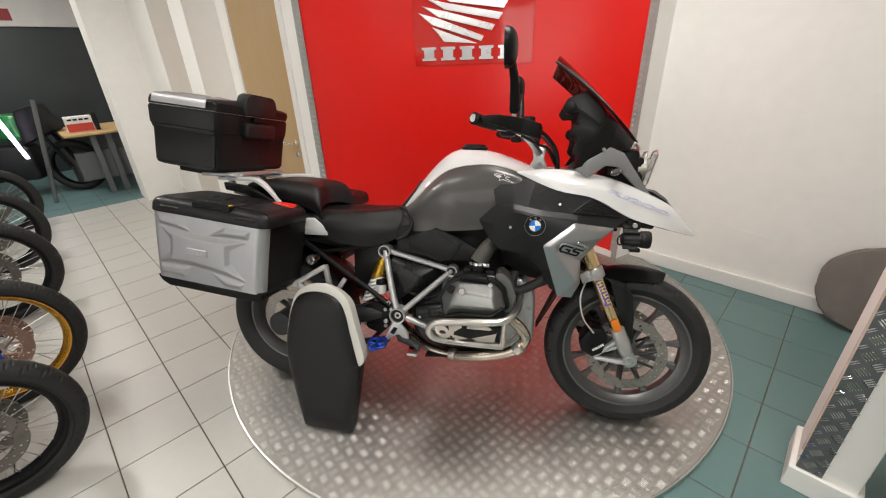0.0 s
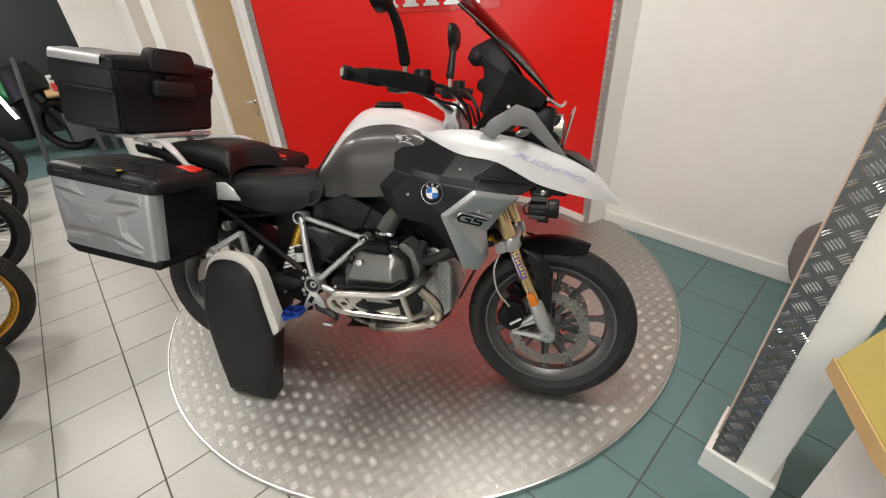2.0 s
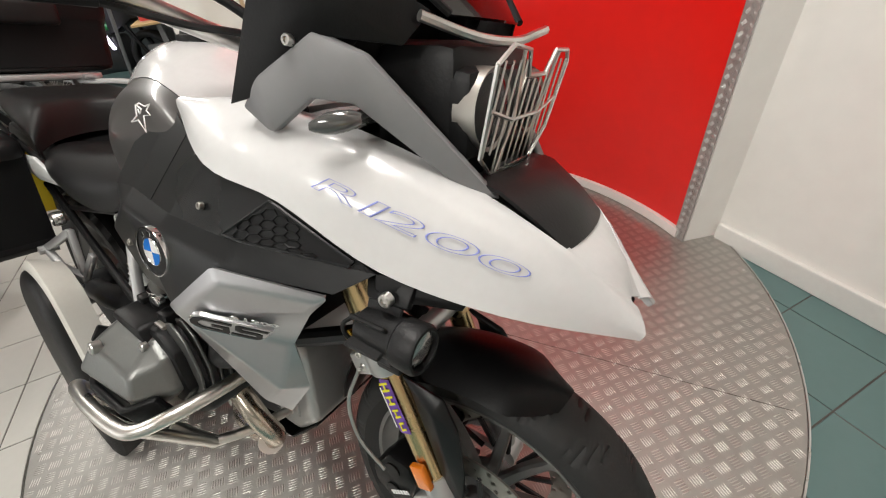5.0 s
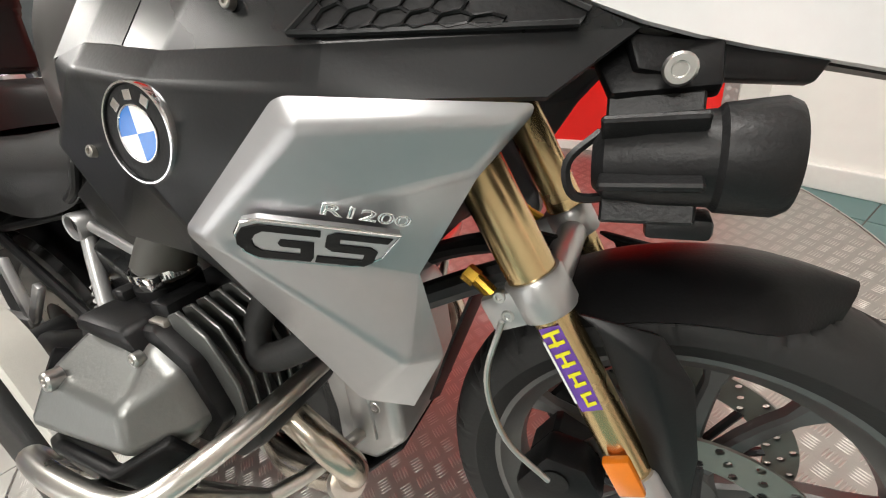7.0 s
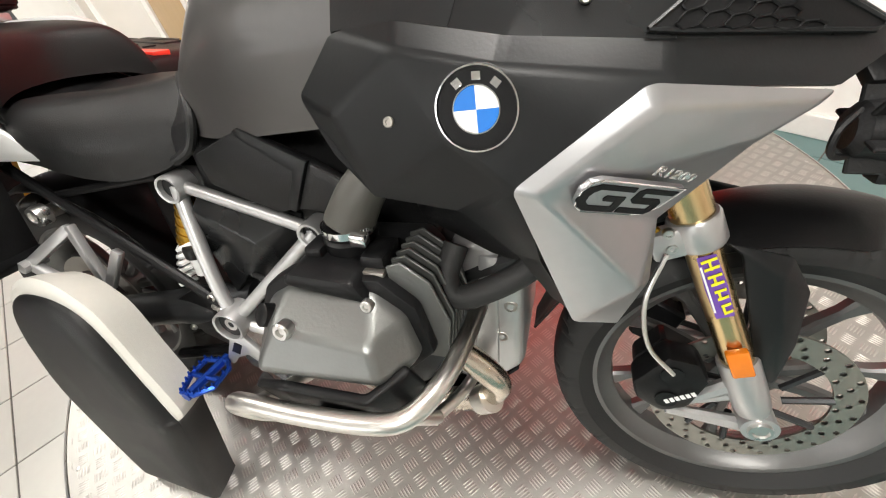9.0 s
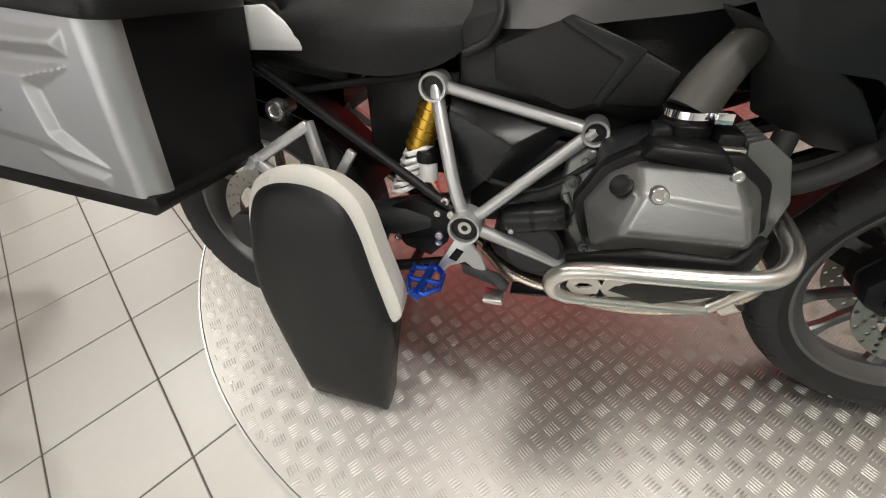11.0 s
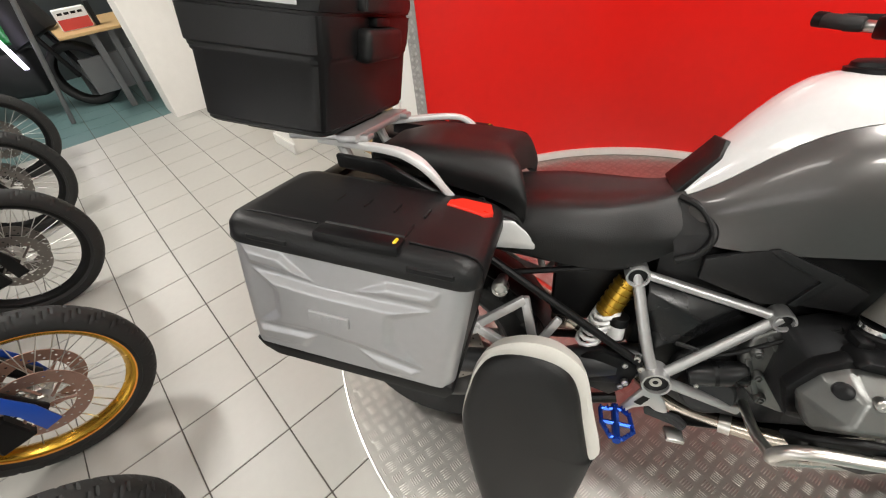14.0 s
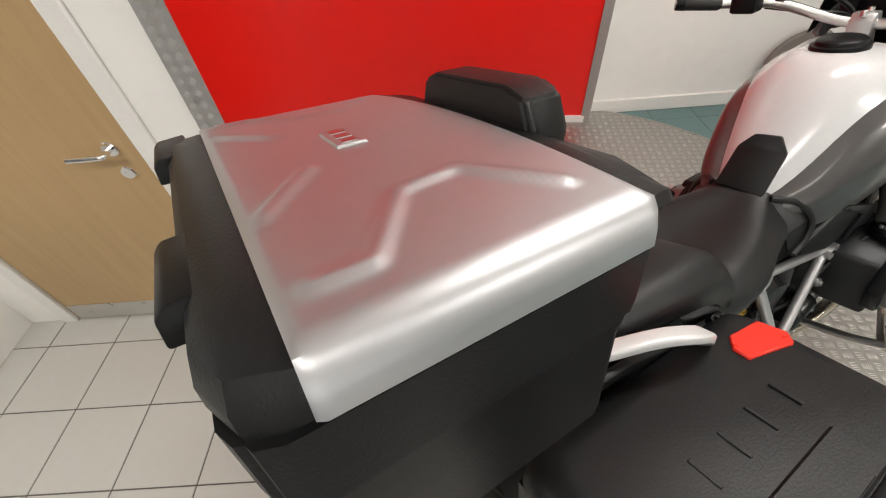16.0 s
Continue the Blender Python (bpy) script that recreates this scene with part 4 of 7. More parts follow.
# each character fills its own slot along the beak
for ch, a0, a1 in (("R", 0.0, 0.225), ("1", 0.250, 0.320), ("2", 0.335, 0.530), ("0", 0.545, 0.768), ("0", 0.780, 1.0)):
    lt = writing(ch, 1.0, Matrix.Identity(4), BLUEINK, beak, outline=0.010, name="outline_letter", label="thin blue outlined model lettering")
    xs = [v.co.x for v in lt.data.vertices]
    ys = [v.co.y for v in lt.data.vertices]
    x0_, x1_, y0_, y1_ = min(xs), max(xs), min(ys), max(ys)
    for v in lt.data.vertices:
        fx, fy = (v.co.x - x0_) / (x1_ - x0_), (v.co.y - y0_) / (y1_ - y0_)
        i_ = 2.22 + 1.66 * (a0 + (a1 - a0) * fx) + 0.075 * fy
        j_ = 0.83 + 0.33 * fy
        p_ = on_beak(i_, j_)
        n_ = (on_beak(i_ + 0.05, j_) - on_beak(i_ - 0.05, j_)).cross(on_beak(i_, j_ + 0.05) - on_beak(i_, j_ - 0.05)).normalized()
        n_ = -n_ if n_.y > 0 else n_
        v.co = p_ + n_ * (0.0026 + 0.05 * v.co.z)

# grey nose arms
both("nose_arm", lambda: facet([(1.215, -0.200, 1.050), (1.255, -0.205, 1.085), (1.327, -0.185, 1.130), (1.378, -0.165, 1.110), (1.50, -0.085, 0.962), (1.462, -0.105, 0.970), (1.360, -0.168, 1.062), (1.318, -0.185, 1.066), (1.262, -0.200, 1.025)],
                              [(0, 1, 8), (1, 2, 7, 8), (2, 3, 6, 7), (3, 4, 5, 6)], 0.018, 0.005), NOSEGREY, label="grey moulded nose arm")

# screen and its side deflectors
SC = []
for k in range(9):
    f = k / 8
    w = 0.088 + 0.075 * math.sin(min(1, f * 1.9) * math.pi / 2) - 0.058 * max(0, f - 0.45) ** 1.3
    SC.append([(1.435 - 0.290 * f - 0.95 * (w * g) ** 2 + 0.02 * math.sin(f * 3.1), w * g, 1.148 + 0.310 * f - 0.045 * (g * g) * f) for g in (-1, -0.75, -0.5, -0.25, 0, 0.25, 0.5, 0.75, 1)])
screen = part("windscreen", thicken(loft(SC), 0.004), SMOKE, bike, "smoked plastic windscreen")
both("screen_rim", lambda: tube([Vector(r[0]) + Vector((0, -0.001, 0)) for r in SC], 0.0045, 8), BLACKPL, screen, "black edge bead of the screen")
both("screen_deflector", lambda: facet([(1.206, -0.208, 1.053), (1.288, -0.206, 1.195), (1.301, -0.211, 1.224), (1.345, -0.178, 1.205), (1.416, -0.105, 1.150), (1.398, -0.130, 1.118), (1.335, -0.178, 1.125), (1.262, -0.198, 1.068), (1.335, -0.186, 1.170)],
                                      [(0, 1, 8, 7), (1, 2, 3, 8), (3, 4, 5, 8), (8, 5, 6), (8, 6, 7)], 0.005, 0.002), BLACKPL, screen, "black plastic side deflector")
both("deflector_bolt", lambda: bolt((1.303, -0.192, 1.121), (0.2, -1, 0.1), 0.006, 0.005), STEEL, screen)
part("instrument_panel", facet([(1.290, -0.16, 1.065), (1.280, -0.13, 1.165), (1.255, -0.09, 1.235), (1.255, 0.09, 1.235), (1.280, 0.13, 1.165), (1.290, 0.16, 1.065)], [(0, 1, 4, 5), (1, 2, 3, 4)], 0.05, 0.01), BLACKPL, bike, "black dashboard housing")
both("screen_lift", lambda: prism([(1.175, 1.292), (1.160, 1.262), (1.178, 1.240), (1.214, 1.243), (1.216, 1.205), (1.196, 1.198), (1.194, 1.172), (1.216, 1.160), (1.205, 1.110), (1.250, 1.070), (1.320, 1.120), (1.350, 1.175), (1.292, 1.262), (1.235, 1.318)], -0.150, -0.108, "y", 0.007, 2), BLACKPL, bike, "black screen lifting mechanism")
both("lift_knob", lambda: lathe([(0, 0.030), (0.016, 0.028), (0.018, 0.022), (0.018, 0.0), (0.012, -0.004), (0.0, -0.004)], "y", 18, (1.190, -0.155, 1.262)), BLACKPL, label="black adjuster knob")
part("screen_bracket", tube(smooth_line([(1.415, -0.125, 1.145), (1.445, -0.06, 1.128), (1.455, 0.02, 1.126), (1.466, 0.050, 1.134), (1.468, 0.080, 1.140)], 5), 0.0055, 8), STEEL, bike, "bent steel screen bracket")

# headlight with its steel grille
head = part("headlight", joined(box((1.33, -0.105, 0.965), (1.445, 0.105, 1.125), 0.02), box((1.40, -0.10, 1.0), (1.462, 0.10, 1.10), 0.015)), BLACKPL, bike, "black headlight housing")
for y, r in ((-0.055, 0.042), (0.06, 0.036)):
    part("reflector_bowl", lathe([(0.004, 1.425), (r * 0.6, 1.437), (r, 1.466), (r + 0.004, 1.468), (r + 0.004, 1.44)], "x", 32, (0, y, 1.055)), DISCM, head)
    part("lens", lathe([(0.0, 1.476), (r * 0.6, 1.473), (r, 1.466)], "x", 32, (0, y, 1.055)), CLEAR, head)
gp = [(-0.112, 1.105), (-0.085, 1.122), (-0.04, 1.118), (-0.025, 1.092), (0.025, 1.092), (0.042, 1.118), (0.085, 1.118), (0.098, 1.105), (0.092, 1.02), (0.06, 0.982), (-0.06, 0.982), (-0.10, 1.01)]


def gx(z):
    return 1.470 + (z - 0.975) * 0.20


grille = bmesh.new()
tube([(gx(z), y, z) for y, z in gp + gp[:1]], 0.0027, 6, grille)
for k in range(11):
    y = -0.095 + 0.0185 * k
    top = 1.088 if abs(y) < 0.025 else 1.108
    bot = 0.985 if abs(y) < 0.06 else 1.01
    tube([(gx(bot), y, bot), (gx(top), y, top)], 0.0014, 5, grille)
for pts in ([(-0.10, 1.06), (-0.04, 1.045), (0.04, 1.045), (0.09, 1.06)], [(-0.05, 0.985), (-0.035, 1.045), (-0.055, 1.12)], [(0.05, 0.985), (0.035, 1.045), (0.055, 1.118)]):
    tube([(gx(z), y, z) for y, z in pts], 0.0024, 6, grille)
part("headlight_grille", grille, STEEL, bike, "bent wire headlight grille")


# indicators and fog lamps
def indicator():
    b = tube([(1.350, -0.10, 1.050), (1.362, -0.172, 1.047)], 0.009, 10)
    rows = []
    for k in range(9):
        f = k / 8
        r = 0.0120 * math.sin(math.pi * (0.1 + 0.85 * f)) ** 0.6
        c = Vector((1.372 - 0.040 * f, -0.168 - 0.036 * f, 1.050 - 0.008 * f))
        rows.append([c + Vector((0.25 * r * math.cos(a), -0.3 * r * math.cos(a), 0)) * 2 + Vector((0, 0, r * math.sin(a))) for a in [2 * math.pi * q / 14 for q in range(14)]])
    return joined(b, loft(rows, True, True))


both("turn_indicator", indicator, mat("clear smoked indicator lens", (0.10, 0.10, 0.098), 0.14, 0.4, var=0.35, scale=40, coat=0.8), label="slim indicator with smoked clear lens")


def fog():
    return lathe([(0.0, 1.388), (0.016, 1.388), (0.023, 1.395), (0.0235, 1.405), (0.0255, 1.418), (0.0262, 1.448), (0.0290, 1.451), (0.0305, 1.476), (0.0278, 1.481), (0.0240, 1.481), (0.0230, 1.474)], "x", 40, (0, -0.208, 0.821))


def fog_rib(a):
    t = box((-0.028, -0.0022, -0.0105), (0.022, 0.0028, 0.0105), 0.0015, 1)
    bmesh.ops.transform(t, matrix=Matrix.Translation((1.421, -0.208 + 0.0262 * math.cos(a), 0.821 + 0.0262 * math.sin(a))) @ Matrix.Rotation(a + math.pi / 2, 4, "X"), verts=t.verts)
    return t


fogs = both("fog_lamp", fog, MATTEBLK, label="black ribbed auxiliary lamp")
for k in range(6):
    part("rib", fog_rib(radians(10 + 60 * k)), MATTEBLK, fogs[0])
    part("rib", mirrored(fog_rib(radians(10 + 60 * k))), MATTEBLK, fogs[1])
both("bracket_wing", lambda: facet([(1.402, -0.196, 0.889), (1.505, -0.160, 0.866), (1.498, -0.160, 0.852), (1.440, -0.196, 0.862), (1.408, -0.202, 0.870)], [(0, 1, 2, 3, 4)], 0.008, 0.002), BLACKPL, fogs[0], "black bracket under the beak")
both("lamp_lens", lambda: lathe([(0.0, 1.479), (0.015, 1.478), (0.0238, 1.475)], "x", 32, (0, -0.208, 0.826)), mat("lamp glass", (0.5, 0.5, 0.5), 0.1, 0.8, var=0.3, scale=60), fogs[0], "faceted clear lamp glass")
both("lamp_bracket", lambda: facet([(1.375, -0.178, 0.895), (1.450, -0.178, 0.888), (1.450, -0.200, 0.858), (1.395, -0.204, 0.858)], [(0, 1, 2, 3)], 0.014, 0.003), BLACKPL, fogs[0])
both("bracket_bolt", lambda: bolt((1.428, -0.208, 0.868), (0, -1, 0), 0.0085, 0.005), STEEL, fogs[0])
both("lamp_cable", lambda: tube(smooth_line([(1.391, -0.212, 0.838), (1.375, -0.225, 0.824), (1.379, -0.222, 0.803), (1.401, -0.212, 0.80)], 5), 0.0030, 6), MATTEBLK, fogs[0])
both("lamp_foot", lambda: box((1.418, -0.220, 0.776), (1.453, -0.196, 0.790), 0.004), MATTEBLK, fogs[0])

# handlebar
bar = part("handlebar", tube(smooth_line([(0.955, -0.36, 1.185), (1.03, -0.24, 1.17), (1.085, -0.10, 1.115), (1.095, 0.0, 1.105), (1.085, 0.10, 1.115), (1.03, 0.24, 1.17), (0.955, 0.36, 1.185)], 6), 0.013, 14), STEEL, bike, "wide steel handlebar")
both("grip", lambda: tube([(0.955, -0.345, 1.187), (0.950, -0.35, 1.187), (0.903, -0.425, 1.198), (0.900, -0.430, 1.199)], [0.014, 0.0175, 0.0175, 0.015], 18), RUBBER, bar, "black rubber grip")
both("bar_end", lambda: tube([(0.905, -0.422, 1.198), (0.893, -0.442, 1.201), (0.891, -0.444, 1.2015)], [0.0185, 0.0185, 0.012], 18), BLACKPL, bar)
both("bar_end_ring", lambda: tube([(0.8925, -0.4428, 1.2012), (0.8905, -0.4458, 1.2018)], 0.0115, 18), STEEL, bar, "bright ring in the bar end")
both("hand_guard", lambda: facet([(0.915, -0.448, 1.207), (0.965, -0.452, 1.210), (1.040, -0.405, 1.205), (1.092, -0.312, 1.196), (1.098, -0.262, 1.186), (1.092, -0.262, 1.146), (1.082, -0.318, 1.148), (1.028, -0.398, 1.160), (0.965, -0.444, 1.180), (0.918, -0.442, 1.190)],
                                [(0, 1, 8, 9), (1, 2, 7, 8), (2, 3, 6, 7), (3, 4, 5, 6)], 0.010, 0.004), BLACKPL, bar, "black plastic hand guard")
both("switch_housing", lambda: joined(box((0.962, -0.325, 1.155), (1.012, -0.255, 1.205), 0.010), tube([(1.035, -0.30, 1.165), (0.985, -0.40, 1.175), (0.96, -0.44, 1.175)], [0.006, 0.007, 0.005], 8)), BLACKPL, bar, "black switch cluster with lever")
both("fluid_reservoir", lambda: lathe([(0, 0.028), (0.024, 0.028), (0.026, 0.022), (0.025, -0.018), (0.0, -0.02)], "z", 20, (1.045, -0.235, 1.195)), BLACKPL, bar)
both("bar_riser", lambda: joined(prism([(1.052, 1.028), (1.128, 1.028), (1.122, 1.066), (1.112, 1.084), (1.118, 1.118), (1.106, 1.134), (1.078, 1.134), (1.066, 1.118), (1.072, 1.084), (1.060, 1.062)], -0.074, -0.022, "y", 0.005, 2), tube([(1.06, -0.03, 1.03), (1.10, -0.10, 1.06)], 0.014, 8)), FRAMEP, bar, "silver cast bar clamp")
part("top_yoke", box((1.03, -0.10, 1.0), (1.16, 0.10, 1.035), 0.012), FRAMEP, bike, "silver top yoke")
both("clamp_bolt", lambda: joined(bolt((1.073, -0.048, 1.1335), (0, 0, 1), 0.007, 0.007), bolt((1.111, -0.048, 1.1335), (0, 0, 1), 0.007, 0.007)), STEEL, bar)
both("brake_hose", lambda: tube(smooth_line([(1.045, -0.225, 1.185), (1.10, -0.150, 1.175), (1.150, -0.095, 1.12), (1.165, -0.075, 1.05), (1.160, -0.060, 0.985)], 6), 0.0065, 8), MATTEBLK)
both("bar_cable", lambda: tube(smooth_line([(1.03, -0.26, 1.160), (1.085, -0.17, 1.135), (1.125, -0.10, 1.12), (1.16, -0.05, 1.06)], 6), 0.005, 6), MATTEBLK)


def mirror_body():
    rows = []
    for k, (dx, s) in enumerate(((0.0, 0.96), (-0.006, 1.0), (0.012, 0.99), (0.026, 0.8), (0.034, 0.4))):
        pts = []
        for y, z in ((-0.062, -0.03), (-0.075, 0.01), (-0.06, 0.045), (-0.01, 0.058), (0.05, 0.052), (0.07, 0.02), (0.06, -0.035), (0.02, -0.06), (-0.035, -0.058)):
            pts.append((0.975 + dx, -0.385 + y * s, 1.405 + z * s))
        rows.append(pts)
    return loft(rows, True, True)


mirr = both("mirror", mirror_body, BLACKPL, bar, "black rear view mirror")
for ob in mirr:
    ob.modifiers.new("round", "SUBSURF").levels = 1
    ob.modifiers["round"].render_levels = 2
both("mirror_stem", lambda: tube(smooth_line([(1.0, -0.264, 1.232), (1.0, -0.272, 1.26), (0.998, -0.31, 1.33), (0.988, -0.362, 1.385)], 5), [0.012, 0.016, 0.017, 0.017, 0.017, 0.016, 0.016, 0.016, 0.015, 0.015, 0.014, 0.014, 0.013, 0.013, 0.012, 0.012], 12), BLACKPL, bar)
both("stem_nut", lambda: tube([(1.0, -0.260, 1.195), (1.0, -0.265, 1.236)], 0.0075, 10), STEEL, bar)

# seats
RS = [[(0.13, 0, 0.842), (0.20, 0, 0.842), (0.30, 0, 0.846), (0.40, 0, 0.851), (0.50, 0, 0.867), (0.575, 0, 0.893)],
      [(0.13, -0.085, 0.846), (0.20, -0.095, 0.852), (0.30, -0.10, 0.858), (0.40, -0.09, 0.859), (0.50, -0.06, 0.868), (0.575, -0.05, 0.885)],
      [(0.13, -0.130, 0.830), (0.20, -0.144, 0.836), (0.30, -0.148, 0.842), (0.40, -0.130, 0.844), (0.50, -0.092, 0.850), (0.58, -0.080, 0.845)],
      [(0.13, -0.150, 0.800), (0.20, -0.165, 0.795), (0.30, -0.172, 0.790), (0.40, -0.160, 0.785), (0.50, -0.128, 0.795), (0.585, -0.112, 0.810)],
      [(0.14, -0.140, 0.765), (0.20, -0.150, 0.745), (0.30, -0.152, 0.722), (0.40, -0.142, 0.712), (0.50, -0.122, 0.732), (0.575, -0.108, 0.785)]]
RSF = [[(x, -y, z) for x, y, z in r] for r in RS[:0:-1]] + RS
part("rider_seat", skin(RSF, 4, 0.003), VINYL, bike, "black grained vinyl rider seat")
both("seat_trim", lambda: tube(smooth_line([(0.545, -0.065, 0.872), (0.582, -0.102, 0.860), (0.606, -0.132, 0.818), (0.588, -0.140, 0.775), (0.545, -0.140, 0.752)], 6), 0.008, 10), MATTEBLK, label="black trim behind the tank")
both("seat_gap_cover", lambda: facet([(0.530, -0.060, 0.868), (0.582, -0.100, 0.858), (0.604, -0.130, 0.818), (0.588, -0.138, 0.775), (0.545, -0.136, 0.752), (0.535, -0.118, 0.800)], [(0, 1, 2, 5), (2, 3, 4, 5)], 0.004, 0.001), MATTEBLK, label="black cover between seat and tank")
PS = [[(-0.15, 0, 0.960), (-0.06, 0, 0.976), (0.06, 0, 0.974), (0.14, 0, 0.962), (0.166, 0, 0.935), (0.172, 0, 0.870)],
      [(-0.15, -0.065, 0.961), (-0.06, -0.075, 0.977), (0.06, -0.085, 0.975), (0.160, -0.085, 0.962), (0.188, -0.086, 0.932), (0.195, -0.095, 0.865)],
      [(-0.15, -0.108, 0.956), (-0.06, -0.120, 0.972), (0.06, -0.132, 0.970), (0.178, -0.132, 0.953), (0.208, -0.134, 0.918), (0.212, -0.145, 0.850)],
      [(-0.15, -0.128, 0.938), (-0.06, -0.145, 0.945), (0.06, -0.162, 0.940), (0.175, -0.165, 0.915), (0.218, -0.168, 0.875), (0.22, -0.168, 0.832)],
      [(-0.15, -0.120, 0.912), (-0.06, -0.135, 0.908), (0.06, -0.150, 0.890), (0.16, -0.155, 0.862), (0.20, -0.158, 0.838), (0.215, -0.158, 0.815)]]
PSF = [[(x, -y, z) for x, y, z in r] for r in PS[:0:-1]] + PS
part("passenger_seat", skin(PSF, 4, 0.003), VINYL, bike, "black grained vinyl passenger seat")
part("seat_base", joined(prism([(-0.14, 0.90), (0.10, 0.875), (0.20, 0.80), (0.30, 0.73), (0.40, 0.715), (0.46, 0.745), (0.46, 0.79), (0.2, 0.84), (-0.14, 0.95)], -0.115, 0.115, "y", 0.01, 1), prism([(-0.30, 0.86), (0.30, 0.74), (0.30, 0.68), (-0.10, 0.74), (-0.34, 0.80)], -0.10, 0.10, "y", 0.02, 2)), MATTEBLK, bike, "black tail and seat base")
def band(pts, a, c):
    """A flat rounded bar along points: half width a, half thickness c."""
    rows = []
    for k, p in enumerate(pts):
        d = (pts[min(k + 1, len(pts) - 1)] - pts[max(k - 1, 0)]).normalized()
        side = d.cross(Vector((0, 0, 1))).normalized()
        up = side.cross(d)
        rows.append([p + side * (a * math.copysign(abs(math.cos(q)) ** 0.45, math.cos(q))) + up * (c * math.copysign(abs(math.sin(q)) ** 0.45, math.sin(q))) for q in [2 * math.pi * h / 24 for h in range(24)]])
    return loft(rows, True, True)


both("grab_rail", lambda: band(smooth_line([(-0.30, -0.105, 0.976), (-0.20, -0.135, 0.975), (-0.07, -0.190, 0.979), (-0.01, -0.218, 0.969), (0.025, -0.218, 0.940), (0.05, -0.206, 0.900), (0.064, -0.185, 0.862)], 5), 0.0135, 0.0085), RAILP, label="pale silver painted grab rail")
both("rail_foot", lambda: facet([(-0.22, -0.185, 0.962), (-0.10, -0.190, 0.950), (0.05, -0.180, 0.868), (0.20, -0.172, 0.822), (0.22, -0.165, 0.80), (0.05, -0.172, 0.845), (-0.12, -0.18, 0.915), (-0.22, -0.178, 0.93)], [(0, 1, 6, 7), (1, 2, 5, 6), (2, 3, 4, 5)], 0.014, 0.004), MATTEBLK, label="black rail bracket")
both("tail_cover", lambda: facet([(0.105, -0.178, 0.824), (0.195, -0.178, 0.828), (0.258, -0.165, 0.770), (0.245, -0.160, 0.752), (0.135, -0.168, 0.752), (0.118, -0.185, 0.785)], [(0, 1, 5), (1, 2, 3, 4, 5)], 0.010, 0.004), RAILP, label="pale silver tail cover")
both("rail_bolt", lambda: bolt((0.125, -0.185, 0.872), (0, -0.5, 1), 0.010, 0.008), BLACKPL)
part("luggage_rack", joined(box((-0.36, -0.15, 0.985), (-0.15, -0.11, 1.0), 0.004), box((-0.36, 0.11, 0.985), (-0.15, 0.15, 1.0), 0.004), box((-0.34, -0.15, 0.986), (-0.30, 0.15, 1.001), 0.004), box((-0.22, -0.17, 0.985), (-0.17, 0.17, 1.003), 0.004), tube([(-0.25, -0.11, 0.985), (-0.22, -0.11, 0.92), (-0.12, -0.11, 0.90)], 0.014, 8), tube([(-0.25, 0.11, 0.985), (-0.22, 0.11, 0.92), (-0.12, 0.11, 0.90)], 0.014, 8)), FRAMEP, bike, "silver luggage rack")
part("tail_light", joined(box((-0.36, -0.075, 0.80), (-0.30, 0.075, 0.87), 0.015), prism([(-0.30, 0.80), (-0.24, 0.80), (-0.30, 0.62), (-0.36, 0.50), (-0.40, 0.50), (-0.37, 0.62)], -0.05, 0.05, "y", 0.012, 2)), BLACKPL, bike, "black tail and plate carrier")
plate = part("number_plate", box((-0.003, -0.10, -0.13), (0.003, 0.10, 0.13), 0.002, 1), YELLOW, bike, "yellow rear number plate", m=pose(-0.385, 0, 0.62, 0, 18, 0))
for zz in (0.045, -0.055):
    for k in range(4):
        part("plate_bar", box((-0.0045, -0.068 + 0.037 * k, zz - 0.032), (-0.0035, -0.046 + 0.037 * k, zz + 0.032)), BLACKPL, plate, smooth=False)

# frame
FA, FB, FC, FD = Vector((0.484, -0.110, 0.693)), Vector((0.563, -0.176, 0.439)), Vector((0.780, -0.139, 0.637)), Vector((0.774, -0.142, 0.348))


def frame_tubes():
    b = tube(smooth_line([FA, (0.506, -0.135, 0.61), (0.535, -0.162, 0.51), FB], 5), 0.0135, 14)
    tube([FA + Vector((0.02, 0, -0.002)), FC], 0.0115, 12, b)
    tube([FC, FB], 0.0125, 12, b)
    tube([FB, FD], 0.0135, 12, b)
    return b


fr = both("frame", frame_tubes, FRAMEP, label="silver tubular frame")
for c, r, h in ((FA, 0.027, 0.022), (FB, 0.034, 0.026), (FC, 0.0235, 0.02)):
    both("frame_joint", lambda: lathe([(r - 0.0055, -h), (r - 0.001, -h - 0.001), (r, -h + 0.003), (r, h), (r - 0.0055, h), (r - 0.006, -h)], "y", 32, c), FRAMEP, fr[0], "round hollow frame joint")
    both("joint_core", lambda: lathe([(0, -h + 0.010), (r - 0.005, -h + 0.010)], "y", 24, c), MATTEBLK, fr[0])
both("pivot_bolt", lambda: lathe([(0.0, -0.012), (0.006, -0.012), (0.007, -0.017), (0.014, -0.017), (0.016, -0.010), (0.016, 0.0)], "y", 16, FB), STEEL, fr[0])
both("heel_plate", lambda: prism([(0.498, 0.318), (0.508, 0.342), (0.540, 0.405), (0.575, 0.405), (0.60, 0.372), (0.612, 0.338), (0.590, 0.332), (0.565, 0.352), (0.530, 0.335), (0.512, 0.312)], -0.190, -0.178, "y", 0.004, 2), FRAMEP, label="silver footrest hanger")
both("plate_slot", lambda: prism([(0.528, 0.358), (0.546, 0.386), (0.562, 0.380), (0.546, 0.352)], -0.1915, -0.1895, "y"), BLACKPL)


